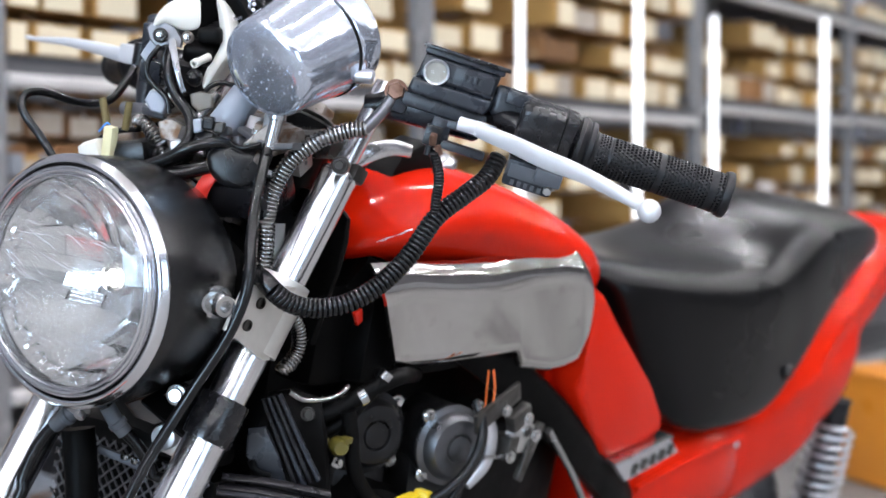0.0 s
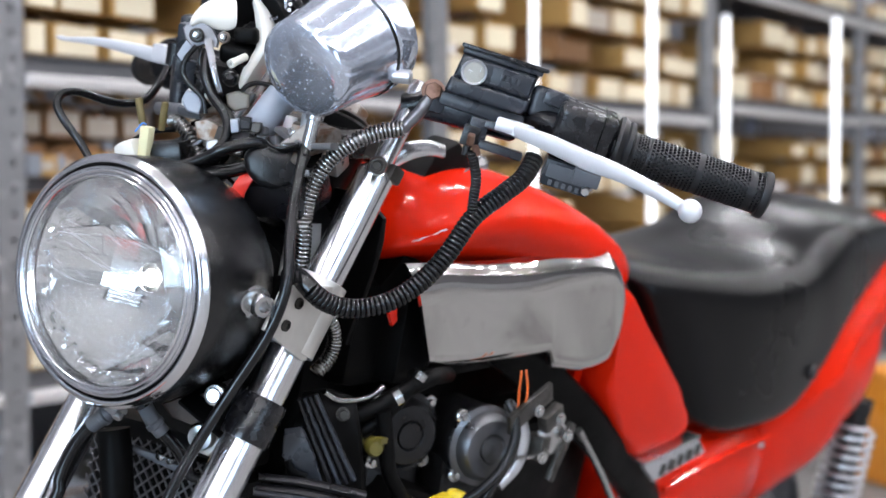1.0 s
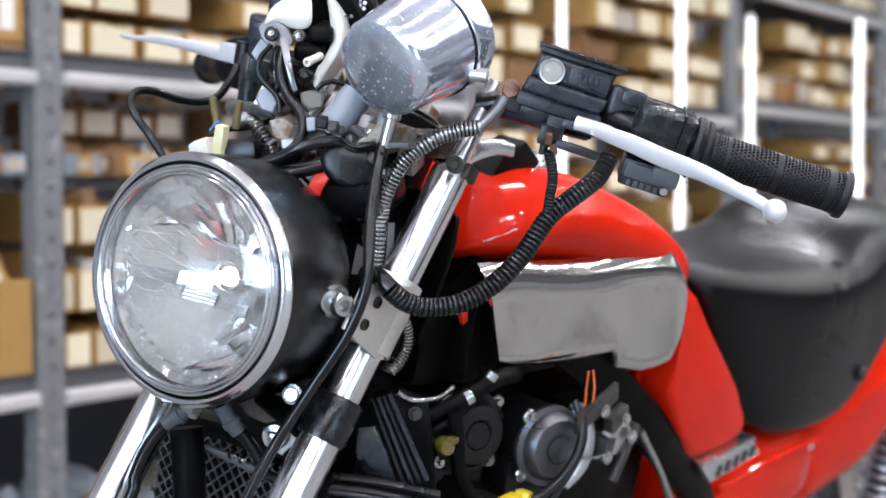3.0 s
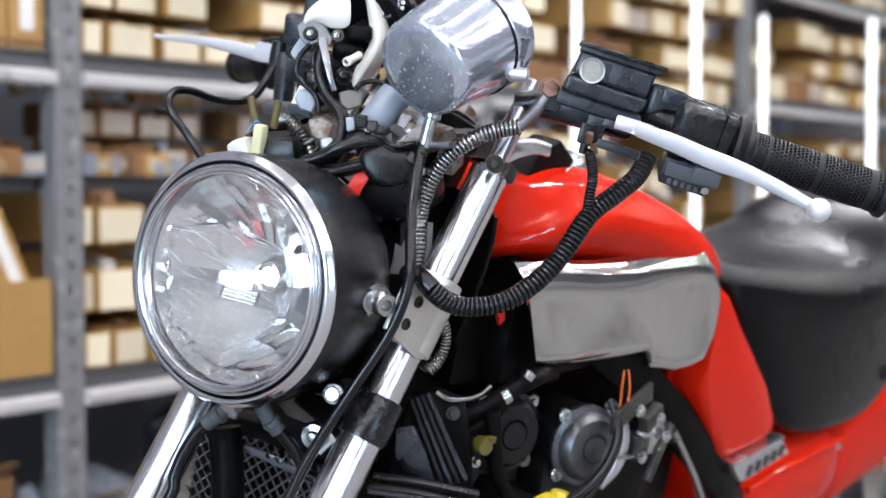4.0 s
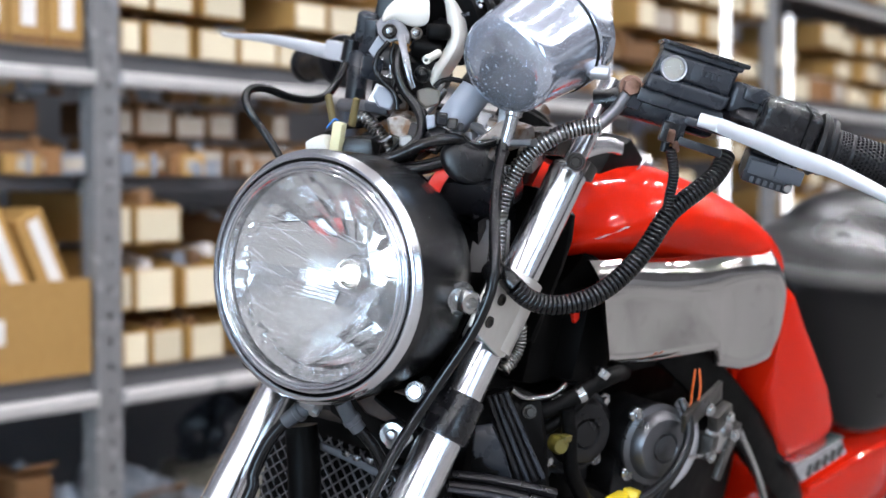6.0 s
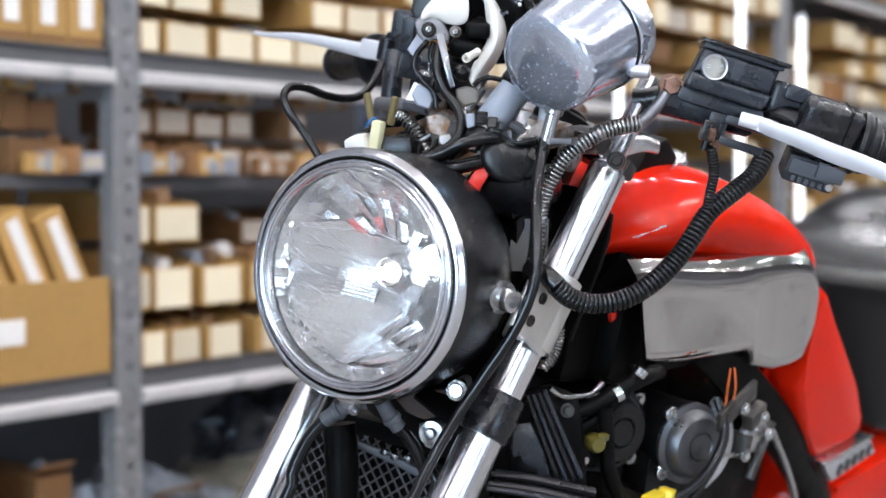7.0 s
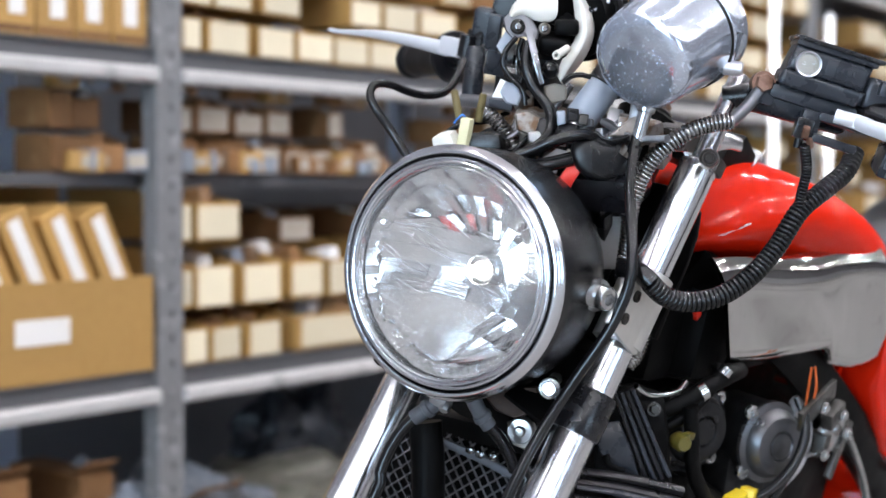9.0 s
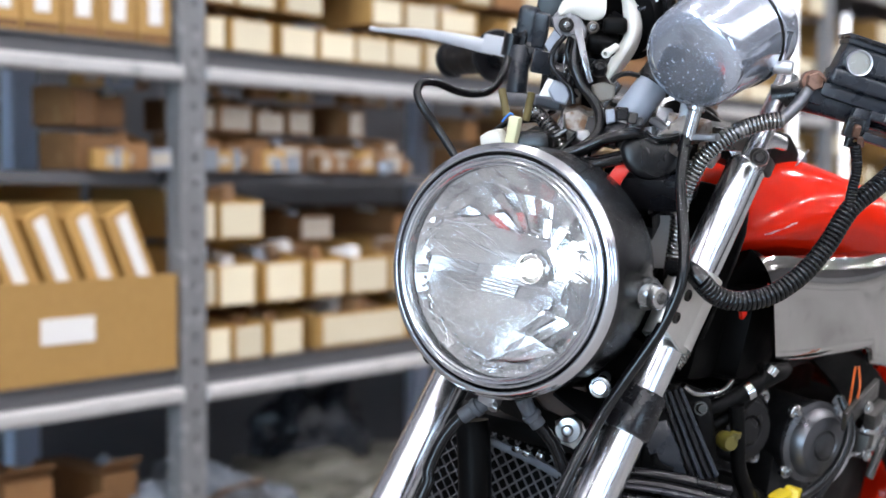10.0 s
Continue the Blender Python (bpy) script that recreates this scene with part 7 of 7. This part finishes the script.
part("top_rail", ribbon([V(-0.1243, -0.0441, 0.7446), V(-0.1375, -0.0235, 0.7393), V(-0.1484, -0.0061, 0.7338), V(-0.1582, 0.0099, 0.7279)], lambda s: 0.0035, lambda s: 0.003, (0, 0, 1)), GREY, rad, "grey radiator top rail")
for q in (V(-0.1344, -0.0221, 0.7434), V(-0.1394, -0.0143, 0.7414), V(-0.1461, -0.0049, 0.7417)):
    part("rail_clip", box(0.006, 0.007, 0.006, 0.002, Matrix.Translation(q)), BRIGHT, rad, "small bright clip")
part("rusty_plate", plate([V(-0.0977, 0.0052, 0.8044), V(-0.1101, 0.0193, 0.8153), V(-0.1227, 0.0358, 0.8203), V(-0.1247, 0.0443, 0.8028), V(-0.1111, 0.0282, 0.7923), V(-0.1022, 0.0144, 0.7955)], 0.004), mat("rust_stained_dark_steel", (0.06, 0.035, 0.025), (0.03, 0.022, 0.018), 0.45, 0.4, 40, 0.2, stain=(0.12, 0.06, 0.035), stain_scale=40, stain_at=0.55), rad, "rust-stained dark steel plate")
part("stem_bolt", join(lathe([(0, 0.006), (0.005, 0.006), (0.0056, 0.0048), (0.0056, 0.003), (0.008, 0.0025), (0.0085, 0), (0, 0)], 24, frame_to(V(-0.093, 0.0645, 0.832), V(0.9, 0.4, 0.15))), cyl(V(-0.13, 0.047, 0.83), V(0.9, 0.4, 0.1), 0.005, 0.04)), BRIGHT, bike, "bright lower clamp bolt")
for side, pts in ((1, [V(-0.0757, 0.0085, 0.8064), V(-0.0813, 0.0147, 0.7955), V(-0.0876, 0.0213, 0.7864), V(-0.0952, 0.0278, 0.7781), V(-0.1027, 0.0355, 0.7653), V(-0.1067, 0.0423, 0.7508), V(-0.1059, 0.0528, 0.7316), V(0.0, 0.06, 0.5), V(0.1, 0.07, 0.33)]),
                  (-1, [V(-0.0745, -0.0135, 0.7981), V(-0.0702, -0.0257, 0.7888), V(-0.0656, -0.0369, 0.7759), V(-0.0601, -0.0447, 0.7589), V(-0.0556, -0.0486, 0.7402), V(-0.0509, -0.0492, 0.7213), V(-0.0455, -0.0472, 0.7020), V(0.04, -0.07, 0.45), V(0.1, -0.06, 0.33)])):
    bh = part("brake_hose", tube(pts, 0.0052, 12, 50), RUBBER, bike, "black front brake hose")
    part("hose_end", tube(pts[:3], 0.0064, 14, 8), HOSE_GREY, bh, "grey crimped hose end")
    part("crimp", lathe([(0.0064, 0), (0.0078, 0.001), (0.0078, 0.005), (0.0064, 0.006)], 16, frame_to(pts[1], pts[2] - pts[1])), HOSE_GREY, bh)
part("brake_union", join(box(0.012, 0.016, 0.01, 0.002, Matrix.Translation(V(-0.0713, -0.0178, 0.7971))), hexhead(V(-0.0690, -0.0116, 0.7947), V(0.6, 0.2, -0.6), 0.0045, 0.005)), BRIGHT, bike, "bright brake hose union")
part("lower_cowl", join(box(0.06, 0.1, 0.05, 0.015, pose(-0.175, -0.02, 0.79, 0, 20, 0)), box(0.04, 0.08, 0.02, 0.008, pose(-0.15, 0.02, 0.815, 10, 15, 0)), box(0.05, 0.05, 0.004, 0.001, pose(-0.125, 0.045, 0.812, -20, 20, 0))), SHADE_BLACK, bike, "near-black lower fork crown")


def wheel(name, x, label):
    w = part(name, lathe([(0.05, -0.03), (0.055, -0.06), (0.03, -0.06), (0.03, 0.06), (0.055, 0.06), (0.05, 0.03)], 28, frame_to(V(x, 0, 0.3), V(0, 1, 0)), closed=True), CAST, bike, label)
    prof = [(0.225, -0.05), (0.25, -0.062), (0.28, -0.058), (0.296, -0.035), (0.301, 0), (0.296, 0.035), (0.28, 0.058), (0.25, 0.062), (0.225, 0.05)]
    part("tyre", lathe(prof, 64, frame_to(V(x, 0, 0.3), V(0, 1, 0)), closed=True), RUBBER, w, "black road tyre")
    part("rim", lathe([(0.2, -0.04), (0.23, -0.05), (0.23, 0.05), (0.2, 0.04)], 64, frame_to(V(x, 0, 0.3), V(0, 1, 0)), closed=True), CAST, w, "grey alloy rim")
    for k in range(3):
        g = radians(120 * k + 20)
        part("spoke", ribbon([V(x + 0.045 * math.cos(g), 0, 0.3 + 0.045 * math.sin(g)), V(x + 0.21 * math.cos(g), 0, 0.3 + 0.21 * math.sin(g))], lambda s: 0.016, lambda s: 0.02, (0, 1, 0), 4), CAST, w)


gx = fork_x(0.3) - 0.005
rings = []
for k in range(25):
    g = radians(14 + 62 * k / 24)
    c, z_ = math.cos(g), math.sin(g)
    ring = [(gx + c * (0.318 + 0.014 * (1 - (q / 4.0) ** 2)), 0.0185 * q, 0.3 + z_ * (0.318 + 0.014 * (1 - (q / 4.0) ** 2))) for q in range(-4, 5)]
    ring += [(gx + c * (0.315 + 0.014 * (1 - (q / 4.0) ** 2)), 0.0185 * q, 0.3 + z_ * (0.315 + 0.014 * (1 - (q / 4.0) ** 2))) for q in range(4, -5, -1)]
    rings.append(ring)
part("front_mudguard", loft(rings), RED, bike, "glossy red front mudguard", smooth=50)
wheel("front_wheel", fork_x(0.3) - 0.005, "front wheel with alloy rim")
wheel("rear_wheel", -1.32, "rear wheel with alloy rim")
part("swing_arm", join(box(0.5, 0.04, 0.05, 0.01, pose(-1.08, 0.105, 0.33)), box(0.5, 0.04, 0.05, 0.01, pose(-1.08, -0.105, 0.33)), cyl(V(-1.32, -0.13, 0.3), V(0, 1, 0), 0.012, 0.26)), SHADE_BLACK, bike, "black swing arm")
part("axle", cyl(V(fork_x(0.3) - 0.005, -0.1, 0.3), V(0, 1, 0), 0.01, 0.2), BRIGHT, bike)
bm = tube([V(-1.588 + 0.035 * math.cos(g), 0.1 + 0.035 * math.sin(g), 0.36 + 0.0026 * g) for g in [k * math.pi / 8 for k in range(0, 244)]], 0.0042, 8, 620)
part("shock_spring", bm, ALLOY, bike, "pale coil spring of the rear shock")
part("shock_body", cyl(V(-1.588, 0.1, 0.31), V(0, 0, 1), 0.022, 0.34), BLACK, bike)
part("side_stand", join(tube([V(-0.62, 0.14, 0.3), V(-0.68, 0.2, 0.18), V(-0.74, 0.262, 0.066)], 0.012, 12, 14), box(0.06, 0.04, 0.008, 0.002, pose(-0.75, 0.268, 0.064, 14, 0, 0))), BLACK, bike, "black side stand")
